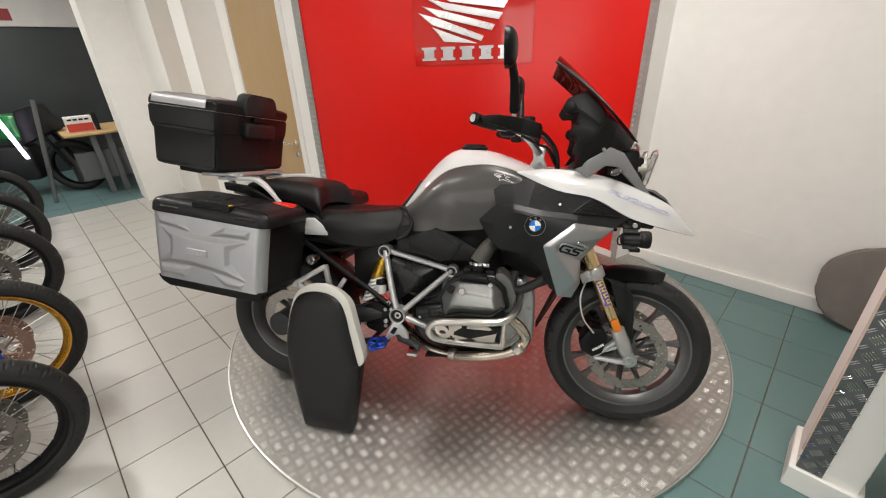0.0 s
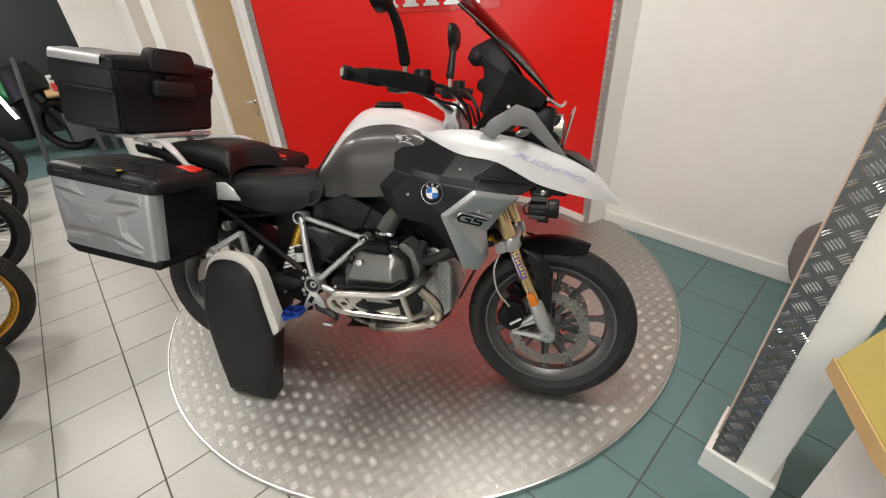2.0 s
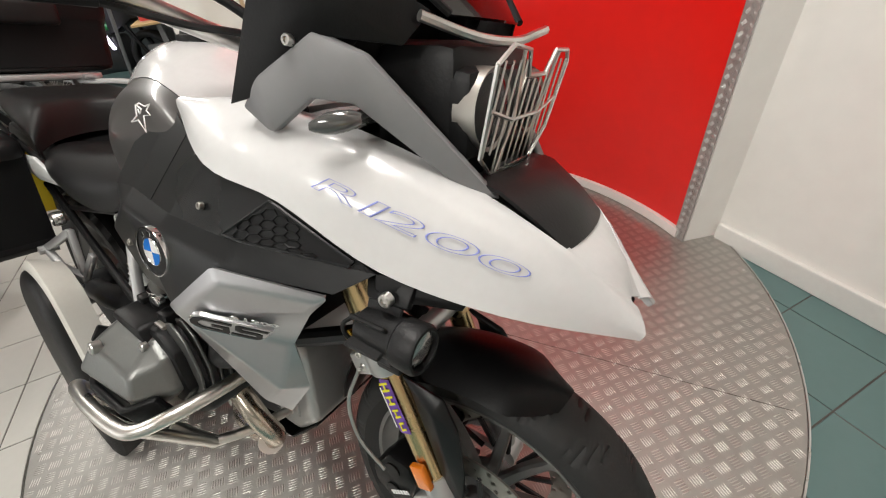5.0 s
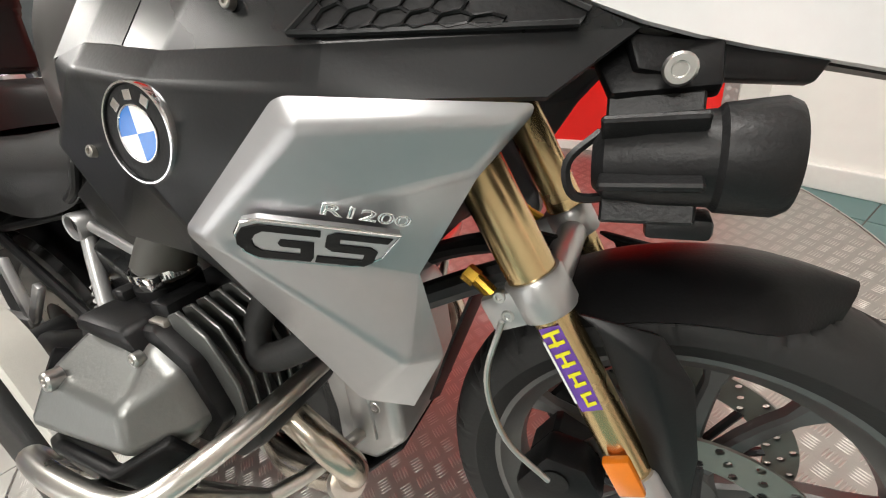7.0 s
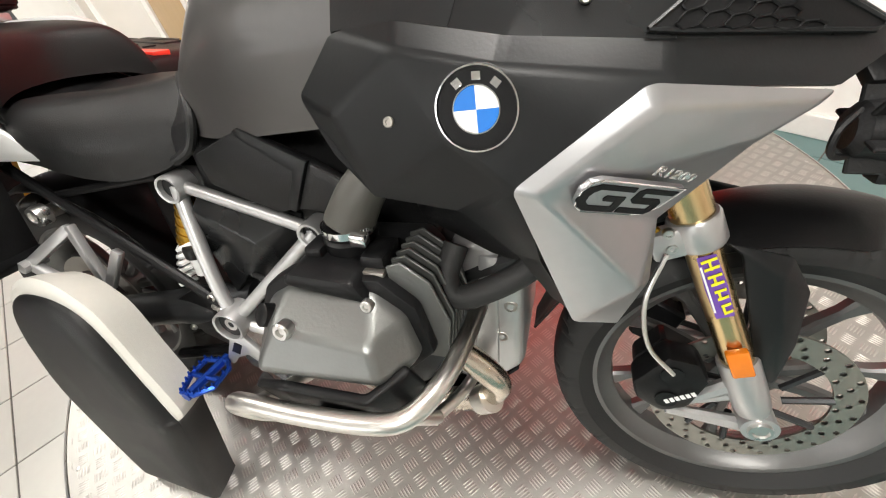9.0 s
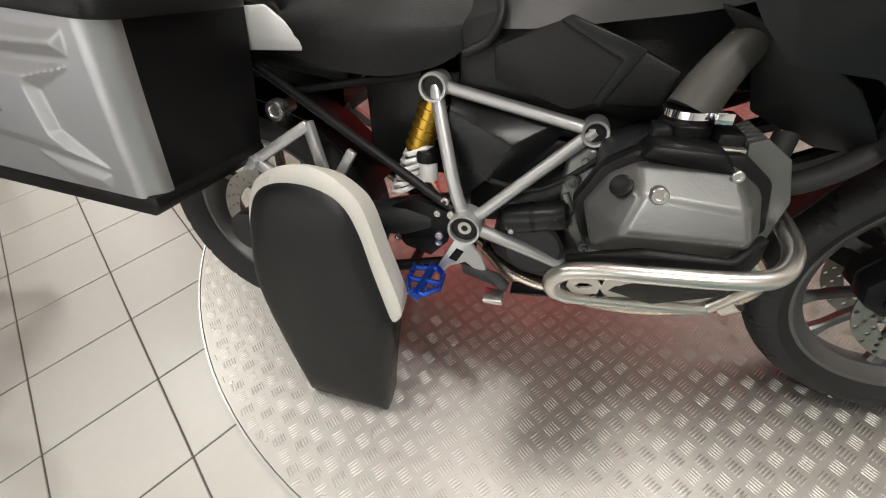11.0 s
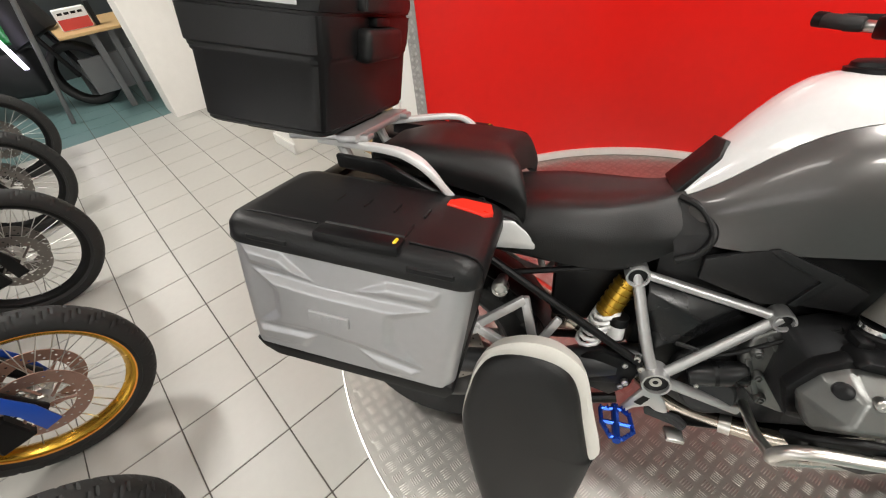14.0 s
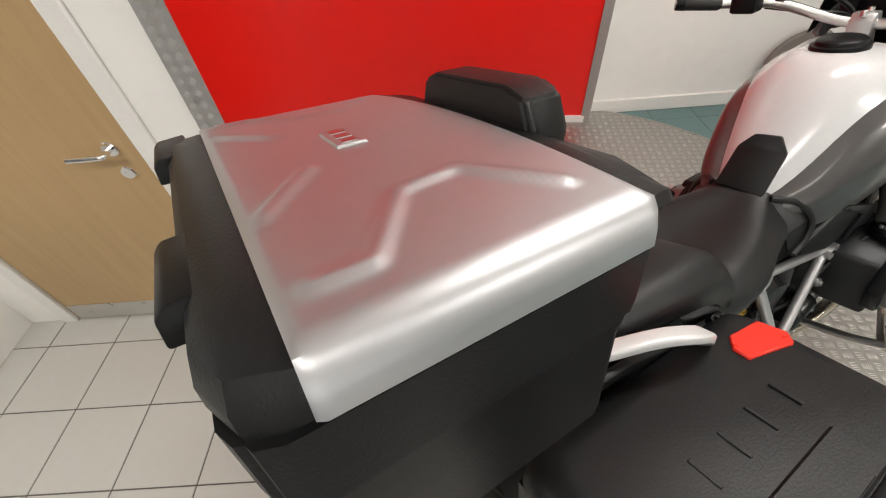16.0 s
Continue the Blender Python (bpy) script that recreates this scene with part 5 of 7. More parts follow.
def peg():
    b = bmesh.new()
    pts = [(0.452, -0.20), (0.504, -0.193), (0.522, -0.21), (0.526, -0.258), (0.500, -0.283), (0.470, -0.283), (0.453, -0.245)]
    tube([(x, y, 0.325) for x, y in pts + pts[:1]], 0.006, 6, b)
    tube([(0.454, -0.24, 0.325), (0.523, -0.24, 0.325)], 0.006, 6, b)
    tube([(0.49, -0.18, 0.322), (0.485, -0.29, 0.322)], 0.010, 8, b)
    for i, (x, y) in enumerate(pts):
        for f in (0.0, 0.33, 0.66):
            x2, y2 = pts[(i + 1) % 7]
            q = Vector((x + (x2 - x) * f, y + (y2 - y) * f, 0.325))
            tube([q, q + Vector((0, 0, 0.013))], [0.0045, 0.002], 5, b)
    return b


both("footrest", peg, BLUEANO, label="blue anodised spiked footrest")
part("brake_pedal", joined(tube(smooth_line([(0.53, -0.165, 0.345), (0.60, -0.18, 0.332), (0.65, -0.195, 0.305)], 4), 0.009, 8), facet([(0.555, -0.19, 0.348), (0.64, -0.192, 0.330), (0.662, -0.195, 0.312), (0.655, -0.195, 0.290), (0.63, -0.192, 0.302), (0.56, -0.19, 0.322)], [(0, 1, 4, 5), (1, 2, 3, 4)], 0.014, 0.003)), ENGDARK, bike, "black foot brake pedal")
part("pedal_pad", box((0.612, -0.228, 0.280), (0.655, -0.185, 0.292), 0.004), STEEL, bike, "toothed steel pedal pad")
both("subframe_tube", lambda: tube([(0.11, -0.150, 0.735), (0.53, -0.165, 0.465)], 0.0105, 10), BLACKPL, label="black subframe tube")
both("subframe_tube", lambda: tube([(0.20, -0.145, 0.678), (0.46, -0.12, 0.715)], 0.008, 8), BLACKPL)
both("passenger_hanger", lambda: joined(*[strut(a, c, w) for a, c, w in (((0.122, -0.215, 0.552), (0.236, -0.176, 0.622), 0.011), ((0.234, -0.175, 0.628), (0.268, -0.190, 0.490), 0.011), ((0.322, -0.168, 0.572), (0.272, -0.190, 0.490), 0.010), ((0.122, -0.215, 0.548), (0.185, -0.212, 0.505), 0.012), ((0.185, -0.212, 0.505), (0.275, -0.192, 0.488), 0.013))], tube([(0.120, -0.235, 0.552), (0.120, -0.190, 0.552)], 0.014, 10)), FRAMEP, label="silver passenger footrest hanger")
both("case_mount", lambda: lathe([(0.0, -0.185), (0.010, -0.186), (0.012, -0.190), (0.019, -0.189), (0.021, -0.183), (0.021, -0.165), (0.014, -0.160), (0.014, -0.13)], "y", 24, (0.173, 0, 0.647)), STEEL, label="round steel case mount")
# shock and swing arm
sh_top, sh_bot = Vector((0.484, -0.085, 0.678)), Vector((0.396, -0.105, 0.450))
sd = (sh_bot - sh_top).normalized()
shock = part("rear_shock", tube([sh_top, sh_top + sd * 0.02, sh_top + sd * 0.02, sh_top + sd * 0.13], [0.016, 0.016, 0.028, 0.028], 20), AMBERGOLD, bike, "gold shock absorber body")
spr = [sh_top + sd * (0.11 + 0.11 * k / 60) + 0.034 * (Vector((0.9, 0, 0.4)).normalized() * math.cos(k * 0.62) + Vector((0, 1, 0)) * math.sin(k * 0.62)) for k in range(61)]
part("spring", tube(spr, 0.006, 6), BADGEWHITE, shock, "white coil spring")
for k in range(5):
    part("adjuster_ring", lathe([(0.027, -0.004), (0.031, -0.003), (0.031, 0.003), (0.027, 0.004)], "z", 20), AMBERGOLD, shock, m=plane_at(sh_top + sd * (0.04 + 0.02 * k), (0, 1, 0), sd))
part("reservoir", lathe([(0, 0.03), (0.021, 0.03), (0.023, 0.026), (0.023, 0.012), (0.020, 0.01), (0.020, -0.03), (0.0, -0.032)], "z", 20, (0.466, -0.118, 0.535)), BADGEWHITE, bike, "white brake fluid reservoir")
part("reservoir_lid", lathe([(0, 0.034), (0.022, 0.034), (0.0245, 0.03), (0.0245, 0.011)], "z", 20, (0.466, -0.118, 0.5355)), BLACKPL, bike)
part("swing_arm", joined(tube(smooth_line([(0.56, -0.10, 0.43), (0.40, -0.125, 0.41), (0.20, -0.135, 0.37), (-0.02, -0.12, 0.318)], 5), [0.045] * 6 + [0.04] * 5 + [0.036] * 5, 12), tube([(-0.02, -0.155, 0.318), (-0.02, -0.06, 0.318)], 0.055, 20)), ENGDARK, bike, "dark cast swing arm")
part("rear_hugger", thicken(loft([[(RW[0] + (RR + 0.03) * math.cos(radians(a)), 0.08 * g, RW[2] + (RR + 0.03 - 0.02 * g * g) * math.sin(radians(a))) for g in (-1, -0.6, -0.2, 0.2, 0.6, 1)] for a in range(20, 111, 10)]), 0.004), BLACKPL, bike, "black rear wheel hugger")
both("side_cover", lambda: facet([(0.598, -0.148, 0.766), (0.706, -0.158, 0.808), (0.824, -0.172, 0.768), (0.880, -0.180, 0.742), (0.865, -0.175, 0.690), (0.772, -0.160, 0.686), (0.728, -0.152, 0.672), (0.600, -0.140, 0.712)], [(0, 1, 6, 7), (1, 2, 5, 6), (2, 3, 4, 5)], 0.018, 0.005), MATTEBLK, label="black moulded side cover")
# the light stripe along the side cover is built as a raised strip
both("cover_highlight", lambda: facet([(0.698, -0.160, 0.806), (0.714, -0.164, 0.813), (0.828, -0.180, 0.771), (0.778, -0.170, 0.686), (0.764, -0.168, 0.690), (0.797, -0.176, 0.755), (0.724, -0.168, 0.792)], [(0, 1, 6), (1, 2, 5, 6), (2, 3, 4, 5)], 0.010, 0.002), DARKPL, label="dark raised strip imitating a highlight on the side cover")
both("inner_cover", lambda: facet([(0.512, -0.095, 0.682), (0.735, -0.105, 0.650), (0.640, -0.135, 0.595), (0.515, -0.130, 0.655), (0.505, -0.122, 0.570), (0.532, -0.125, 0.460), (0.590, -0.135, 0.520), (0.720, -0.100, 0.600), (0.620, -0.115, 0.500)], [(0, 1, 2, 3), (3, 2, 6, 5, 4), (2, 1, 7), (2, 7, 8, 6)], 0.012, 0.004), GLOSSBLK, label="glossy dark frame cover")
part("air_box", box((0.52, -0.10, 0.60), (0.98, 0.10, 0.84), 0.03), MATTEBLK, bike, "black air box under the tank")
# black block added to darken the gap behind the frame tubes
part("frame_gap_filler", prism([(0.52, 0.60), (0.50, 0.46), (0.56, 0.40), (0.70, 0.40), (0.80, 0.46), (0.80, 0.60)], -0.088, 0.088, "y", 0.015, 2), BLACKPL, bike, "black filler block inside the frame")
heel = part("heel_plate", facet([(0.500, -0.150, 0.458), (0.448, -0.148, 0.468), (0.398, -0.146, 0.437), (0.377, -0.146, 0.389), (0.414, -0.150, 0.346), (0.475, -0.154, 0.331), (0.517, -0.156, 0.375), (0.530, -0.156, 0.426), (0.455, -0.156, 0.400)], [(0, 1, 8), (1, 2, 8), (2, 3, 8), (3, 4, 8), (4, 5, 8), (5, 6, 8), (6, 7, 8), (7, 0, 8)], 0.006, 0.002), MATTEBLK, bike, "black heel plate beside the pivot")
for px_, pz_ in ((0.497, 0.372), (0.400, 0.372), (0.496, 0.446)):
    part("plate_bolt", bolt((px_, -0.156, pz_), (0, -1, 0), 0.008, 0.006), STEEL, heel)
part("battery_box", box((0.30, -0.045, 0.48), (0.54, 0.095, 0.71), 0.02), MATTEBLK, bike, "black box under the seat")

# engine
eng = part("engine", prism([(0.60, 0.33), (0.62, 0.46), (0.70, 0.50), (0.80, 0.60), (0.97, 0.62), (1.02, 0.52), (1.03, 0.40), (1.02, 0.30), (0.86, 0.27), (0.68, 0.28)], -0.112, 0.112, "y", 0.025, 3), ENGDARK, bike, "dark cast boxer engine block")
part("front_case", prism([(0.96, 0.34), (0.97, 0.58), (1.06, 0.63), (1.115, 0.55), (1.12, 0.36), (1.06, 0.30), (1.0, 0.30)], -0.112, 0.112, "y", 0.02, 3), FRAMEP, eng, "silver cast front engine case")
both("cylinder", lambda: prism([(0.79, 0.47), (0.79, 0.63), (0.85, 0.655), (0.98, 0.66), (1.02, 0.61), (1.04, 0.50), (0.98, 0.45)], -0.262, -0.12, "y", 0.012, 2), ENGDARK, eng, "dark cast cylinder")
for k in range(6):
    both("cooling_fin", lambda: prism([(0.985, 0.53), (0.965, 0.672), (0.985, 0.680), (1.020, 0.655), (1.042, 0.595), (1.035, 0.53)], -0.266 + 0.017 * k, -0.261 + 0.017 * k, "y", 0.0012, 1), ENGINE, eng, "thin cooling fin")


HEAD = [(0.770, 0.572), (0.798, 0.622), (0.834, 0.644), (0.952, 0.648), (0.992, 0.618), (1.008, 0.558), (0.965, 0.515), (0.790, 0.518)]


def valve_cover():
    """An angular cast cover: flat top, slanting outer face and a front bevel."""
    b = bmesh.new()
    ring = [b.verts.new((x, -0.255, z)) for x, z in HEAD]
    mid = [b.verts.new((x, y, z)) for (x, z), y in zip(HEAD, (-0.290, -0.292, -0.288, -0.288, -0.294, -0.300, -0.318, -0.330))]
    tl, tr, br, bl = (b.verts.new(p) for p in ((0.838, -0.346, 0.622), (0.966, -0.343, 0.607), (0.978, -0.357, 0.568), (0.818, -0.372, 0.572)))
    for k in range(8):
        b.faces.new((ring[k], ring[(k + 1) % 8], mid[(k + 1) % 8], mid[k]))
    b.faces.new(ring[::-1])
    a0, a1, a2, a3, a4, a5, a6, a7 = mid
    for f in ((a2, a3, tr, tl), (a1, a2, tl), (a3, a4, tr), (tr, a4, a5, br), (tl, tr, br, bl), (a0, a1, tl, bl), (bl, br, a6, a7), (br, a5, a6), (a0, bl, a7)):
        b.faces.new(f)
    bmesh.ops.recalc_face_normals(b, faces=b.faces[:])
    es = [e for e in b.edges if e.calc_face_angle(0) > 0.15]
    bmesh.ops.bevel(b, geom=es, offset=0.0085, segments=4, profile=0.5, affect="EDGES", clamp_overlap=True)
    return b


vc = both("valve_cover", valve_cover, ENGINE, eng, "grey metallic valve cover")
crisp(*vc)
both("cover_surround", lambda: prism([(0.89 + (x - 0.89) * 1.13, 0.578 + (z - 0.578) * 1.22) for x, z in HEAD], -0.284, -0.250, "y", 0.008, 2), BLACKPL, vc[0], "black gasket frame round the cover")
both("lower_cover", lambda: facet([(0.752, -0.325, 0.490), (0.79, -0.362, 0.525), (0.85, -0.374, 0.548), (0.965, -0.373, 0.550), (1.008, -0.330, 0.570), (1.02, -0.310, 0.52), (0.985, -0.335, 0.468), (0.89, -0.352, 0.445), (0.79, -0.33, 0.450)], [(0, 1, 8), (1, 2, 7, 8), (2, 3, 6, 7), (3, 4, 5, 6)], 0.014, 0.005, 3), BLACKPL, vc[0], "black lower cover guard")
for sd_, ob_ in ((-1, vc[0]), (1, vc[1])):
    part("cover_plug", lathe([(0, 0.004), (0.012, 0.004), (0.0155, 0.002), (0.0155, -0.014)], "z", 20), BLACKPL, ob_, "round black plug", m=plane_at((0.812, sd_ * 0.325, 0.622), (1, 0, 0), (-0.45, sd_ * 0.8, 0.60)))
for p in ((0.857, -0.344, 0.622),):
    both("cover_bolt", lambda: bolt(p, (0, -1, 0.2), 0.0115, 0.008), STEEL, vc[0])
both("coil_cover", lambda: prism([(0.83, 0.652), (0.845, 0.672), (0.935, 0.668), (0.955, 0.635), (0.92, 0.64)], -0.300, -0.235, "y", 0.008, 2), BLACKPL, eng, "black coil connector")
both("inlet_bolt", lambda: bolt((0.952, -0.302, 0.640), (0, -1, 0.1), 0.008, 0.005), STEEL, eng)
both("throttle_body", lambda: joined(lathe([(0.0, -0.07), (0.030, -0.07), (0.034, -0.055), (0.034, -0.026), (0.031, -0.022), (0.031, -0.006), (0.037, -0.002), (0.037, 0.020), (0.033, 0.024), (0.033, 0.040), (0.0, 0.040)], "z", 24, (0.895, -0.215, 0.664)), box((0.928, -0.262, 0.640), (0.962, -0.206, 0.682), 0.006)), BLACKPL, eng, "black throttle body")
both("injector_plug", lambda: box((0.934, -0.272, 0.648), (0.964, -0.258, 0.666), 0.003), DISCM, eng, "grey injector connector")
both("sensor_plug", lambda: box((0.846, -0.258, 0.662), (0.872, -0.215, 0.684), 0.005), BLACKPL, eng, "black sensor connector")
for zc, rc in ((0.699, 0.0368), (0.630, 0.0372)):
    both("hose_clip", lambda: lathe([(0.0345, -0.005), (rc, -0.005), (rc, 0.005), (0.0345, 0.005)], "z", 28, (0.895, -0.215, zc), closed=True), CHROME, eng, "bright steel hose clip")
both("clip_screw", lambda: box((0.918, -0.258, 0.692), (0.940, -0.243, 0.708), 0.002), CHROME, eng)
both("intake_pipe", lambda: tube(smooth_line([(0.895, -0.215, 0.698), (0.918, -0.200, 0.742), (0.955, -0.165, 0.785)], 4), [0.0345, 0.034, 0.033, 0.032, 0.031, 0.030, 0.029, 0.028, 0.028], 18), HOSEGREY, eng, "grey rubber intake pipe")
both("water_hose", lambda: tube(smooth_line([(1.035, -0.19, 0.665), (1.025, -0.215, 0.625), (1.05, -0.225, 0.605), (1.13, -0.205, 0.645), (1.17, -0.18, 0.70)], 6), 0.017, 12), RUBBER, eng, "black rubber water hose")
for bx, bz in ((1.08, 0.58), (1.095, 0.50), (1.08, 0.43)):
    both("front_case_bolt", lambda: bolt((bx, -0.107, bz), (0, -1, 0), 0.012), STEEL, eng)
both("case_rib", lambda: prism([(1.03, 0.36), (1.045, 0.60), (1.075, 0.60), (1.075, 0.36)], -0.118, -0.10, "y", 0.006, 2), FRAMEP, eng)
both("gearbox_side", lambda: prism([(0.735, 0.52), (0.742, 0.585), (0.775, 0.612), (0.83, 0.60), (0.93, 0.50), (0.935, 0.40), (0.86, 0.365), (0.80, 0.385), (0.765, 0.43)], -0.150, -0.105, "y", 0.010, 3), ENGINE, eng, "grey cast gearbox side")
both("gearbox_rib", lambda: joined(*[strut(a, c, 0.006) for a, c in (((0.748, -0.150, 0.520), (0.80, -0.152, 0.400)), ((0.770, -0.150, 0.590), (0.86, -0.154, 0.47)), ((0.815, -0.150, 0.59), (0.90, -0.154, 0.48)))]), ENGINE, eng, "cast stiffening rib")
for bx, bz in ((0.777, 0.478), (0.800, 0.412), (0.884, 0.421), (0.756, 0.545)):
    both("gearbox_bolt", lambda: joined(lathe([(0.0, -0.166), (0.011, -0.166), (0.014, -0.160), (0.014, -0.140)], "y", 16, (bx, 0, bz)), bolt((bx, -0.166, bz), (0, -1, 0), 0.007, 0.005)), ENGINE, eng, "cast boss with a screw")
starter = part("starter", tube([(0.640, -0.150, 0.446), (0.648, -0.150, 0.449), (0.755, -0.150, 0.474), (0.760, -0.150, 0.475)], [0.024, 0.030, 0.030, 0.026], 24), GLOSSBLK, bike, "black starter motor")
part("starter_band", tube([(0.690, -0.150, 0.4588), (0.699, -0.150, 0.461)], 0.0312, 24), BLACKPL, starter)
part("starter_bolt", bolt((0.655, -0.176, 0.437), (0, -1, 0), 0.006, 0.005), STEEL, starter)
both("loom", lambda: tube(smooth_line([(0.60, -0.13, 0.52), (0.68, -0.145, 0.515), (0.74, -0.15, 0.545), (0.80, -0.16, 0.60), (0.86, -0.19, 0.66)], 5), 0.006, 8), MATTEBLK, label="black cable loom")
both("engine_cover", lambda: lathe([(0.0, -0.155), (0.055, -0.155), (0.062, -0.150), (0.066, -0.12)], "y", 32, (0.70, 0, 0.385)), ENGDARK, eng, "round dark crankcase cover")
part("radiator", box((1.13, -0.19, 0.66), (1.17, 0.19, 0.90), 0.01), BLACKPL, bike, "black radiator core")


# stainless engine guard
def guard():
    b = tube(smooth_line([(1.004, -0.262, 0.388), (0.93, -0.287, 0.399), (0.80, -0.324, 0.418), (0.754, -0.345, 0.436), (0.740, -0.362, 0.468), (0.756, -0.374, 0.498), (0.795, -0.382, 0.515), (0.87, -0.388, 0.526), (0.97, -0.385, 0.534), (1.015, -0.371, 0.540), (1.042, -0.327, 0.550), (1.055, -0.25, 0.552), (1.06, -0.13, 0.55)], 6), 0.0130, 14)
    tube(smooth_line([(0.744, -0.358, 0.458), (0.755, -0.27, 0.415), (0.79, -0.13, 0.36)], 5), 0.0115, 12, b)
    tube([(1.012, -0.369, 0.538), (1.004, -0.264, 0.390)], 0.0105, 12, b)
    tube(smooth_line([(1.002, -0.263, 0.390), (1.030, -0.20, 0.382), (1.05, -0.10, 0.37)], 5), 0.0105, 12, b)
    return b


gd = both("engine_guard", guard, GUARD, label="brushed stainless engine guard bar")


def guard_plate():
    b = bmesh.new()
    for x0, x1 in ((0.765, 0.815), (0.815, 0.875), (0.875, 0.985)):
        zl0, zl1 = 0.432 - (x0 - 0.745) * 0.15, 0.432 - (x1 - 0.745) * 0.15
        zh0, zh1 = 0.494 + (x0 - 0.745) * 0.14, 0.494 + (x1 - 0.745) * 0.14
        outer = [(x0, zl0), (x1, zl1), (x1, zh1), (x0, zh0)]
        cx, cz = (x0 + x1) / 2, (zl0 + zh0 + zl1 + zh1) / 4
        yc, lean = -0.356 + (cx - 0.765) * 0.15, 0.55 + (cx - 0.765) * 1.4
        ring_o, ring_i = [], []
        for k in range(6):
            a = 2 * math.pi * (k + 0.2) / 6
            dx, dz = math.cos(a), math.sin(a)
            sc = min((x1 - x0) / 2 / max(abs(dx), 1e-6), (zh0 - zl0) / 2 / max(abs(dz), 1e-6))
            ring_o.append(b.verts.new((cx + dx * sc, yc + dx * sc * 0.15 - dz * sc * lean, cz + dz * sc)))
            ring_i.append(b.verts.new((cx + dx * (x1 - x0) * 0.26, yc + dx * (x1 - x0) * 0.04 - dz * 0.011 * lean, cz + dz * 0.011)))
        for k in range(6):
            b.faces.new((ring_o[k], ring_o[(k + 1) % 6], ring_i[(k + 1) % 6], ring_i[k]))
    bmesh.ops.recalc_face_normals(b, faces=b.faces[:])
    bmesh.ops.solidify(b, geom=b.faces[:], thickness=0.004)
    return b


both("guard_plate", guard_plate, GUARD, gd[0], "pierced stainless plate")
both("exhaust_pipe", lambda: tube(smooth_line([(1.00, -0.20, 0.50), (1.07, -0.20, 0.44), (1.085, -0.185, 0.385), (1.03, -0.17, 0.325), (0.90, -0.15, 0.278), (0.78, -0.10, 0.245), (0.66, -0.06, 0.245), (0.58, 0.0, 0.27)], 6), 0.0215, 16), PIPE, label="heat tinted exhaust pipe")
for c0, c1, r_ in (((0.80, -0.108, 0.249), (0.775, -0.098, 0.245), 0.027), ((1.075, -0.19, 0.365), (1.055, -0.182, 0.342), 0.0255)):
    both("exhaust_collar", lambda: tube([c0, c1], r_, 16), GUARD)
part("skid_plate", facet([(0.66, -0.12, 0.225), (1.04, -0.12, 0.275), (1.11, -0.10, 0.34), (1.11, 0.10, 0.34), (1.04, 0.12, 0.275), (0.66, 0.12, 0.225)], [(0, 1, 4, 5), (1, 2, 3, 4)], 0.006, 0.003), MATTEBLK, bike, "black belly plate")
part("muffler", tube(smooth_line([(0.58, 0.02, 0.27), (0.40, 0.14, 0.32), (0.20, 0.19, 0.42), (-0.25, 0.20, 0.60)], 5), [0.022] * 6 + [0.05] * 8 + [0.048, 0.044], 18), PIPE, bike, "steel silencer")
part("side_stand", tube(smooth_line([(0.55, 0.12, 0.33), (0.50, 0.21, 0.16), (0.49, 0.272, -0.058)], 5), 0.014, 10), BLACKPL, bike, "black side stand")
part("stand_foot", box((0.455, 0.24, -0.068), (0.535, 0.31, -0.058), 0.003), BLACKPL, bike)
part("centre_stand", joined(tube([(0.50, -0.13, 0.30), (0.30, -0.15, 0.26)], 0.014, 10), tube([(0.50, 0.13, 0.30), (0.30, 0.15, 0.26)], 0.014, 10), tube([(0.42, -0.14, 0.28), (0.42, 0.14, 0.28)], 0.012, 10)), MATTEBLK, bike, "black folded centre stand")
for p in ((0.502, -0.168, 0.398), (0.516, -0.168, 0.482), (0.53, -0.172, 0.455)):
    part("frame_bolt", bolt(p, (0, -1, 0), 0.009, 0.006), STEEL, bike)
part("swing_arm_cover", facet([(0.36, -0.15, 0.43), (0.44, -0.155, 0.475), (0.53, -0.16, 0.45), (0.52, -0.16, 0.385), (0.40, -0.155, 0.36)], [(0, 1, 2, 3, 4)], 0.02, 0.006), BLACKPL, bike, "black swing arm bearing cover")

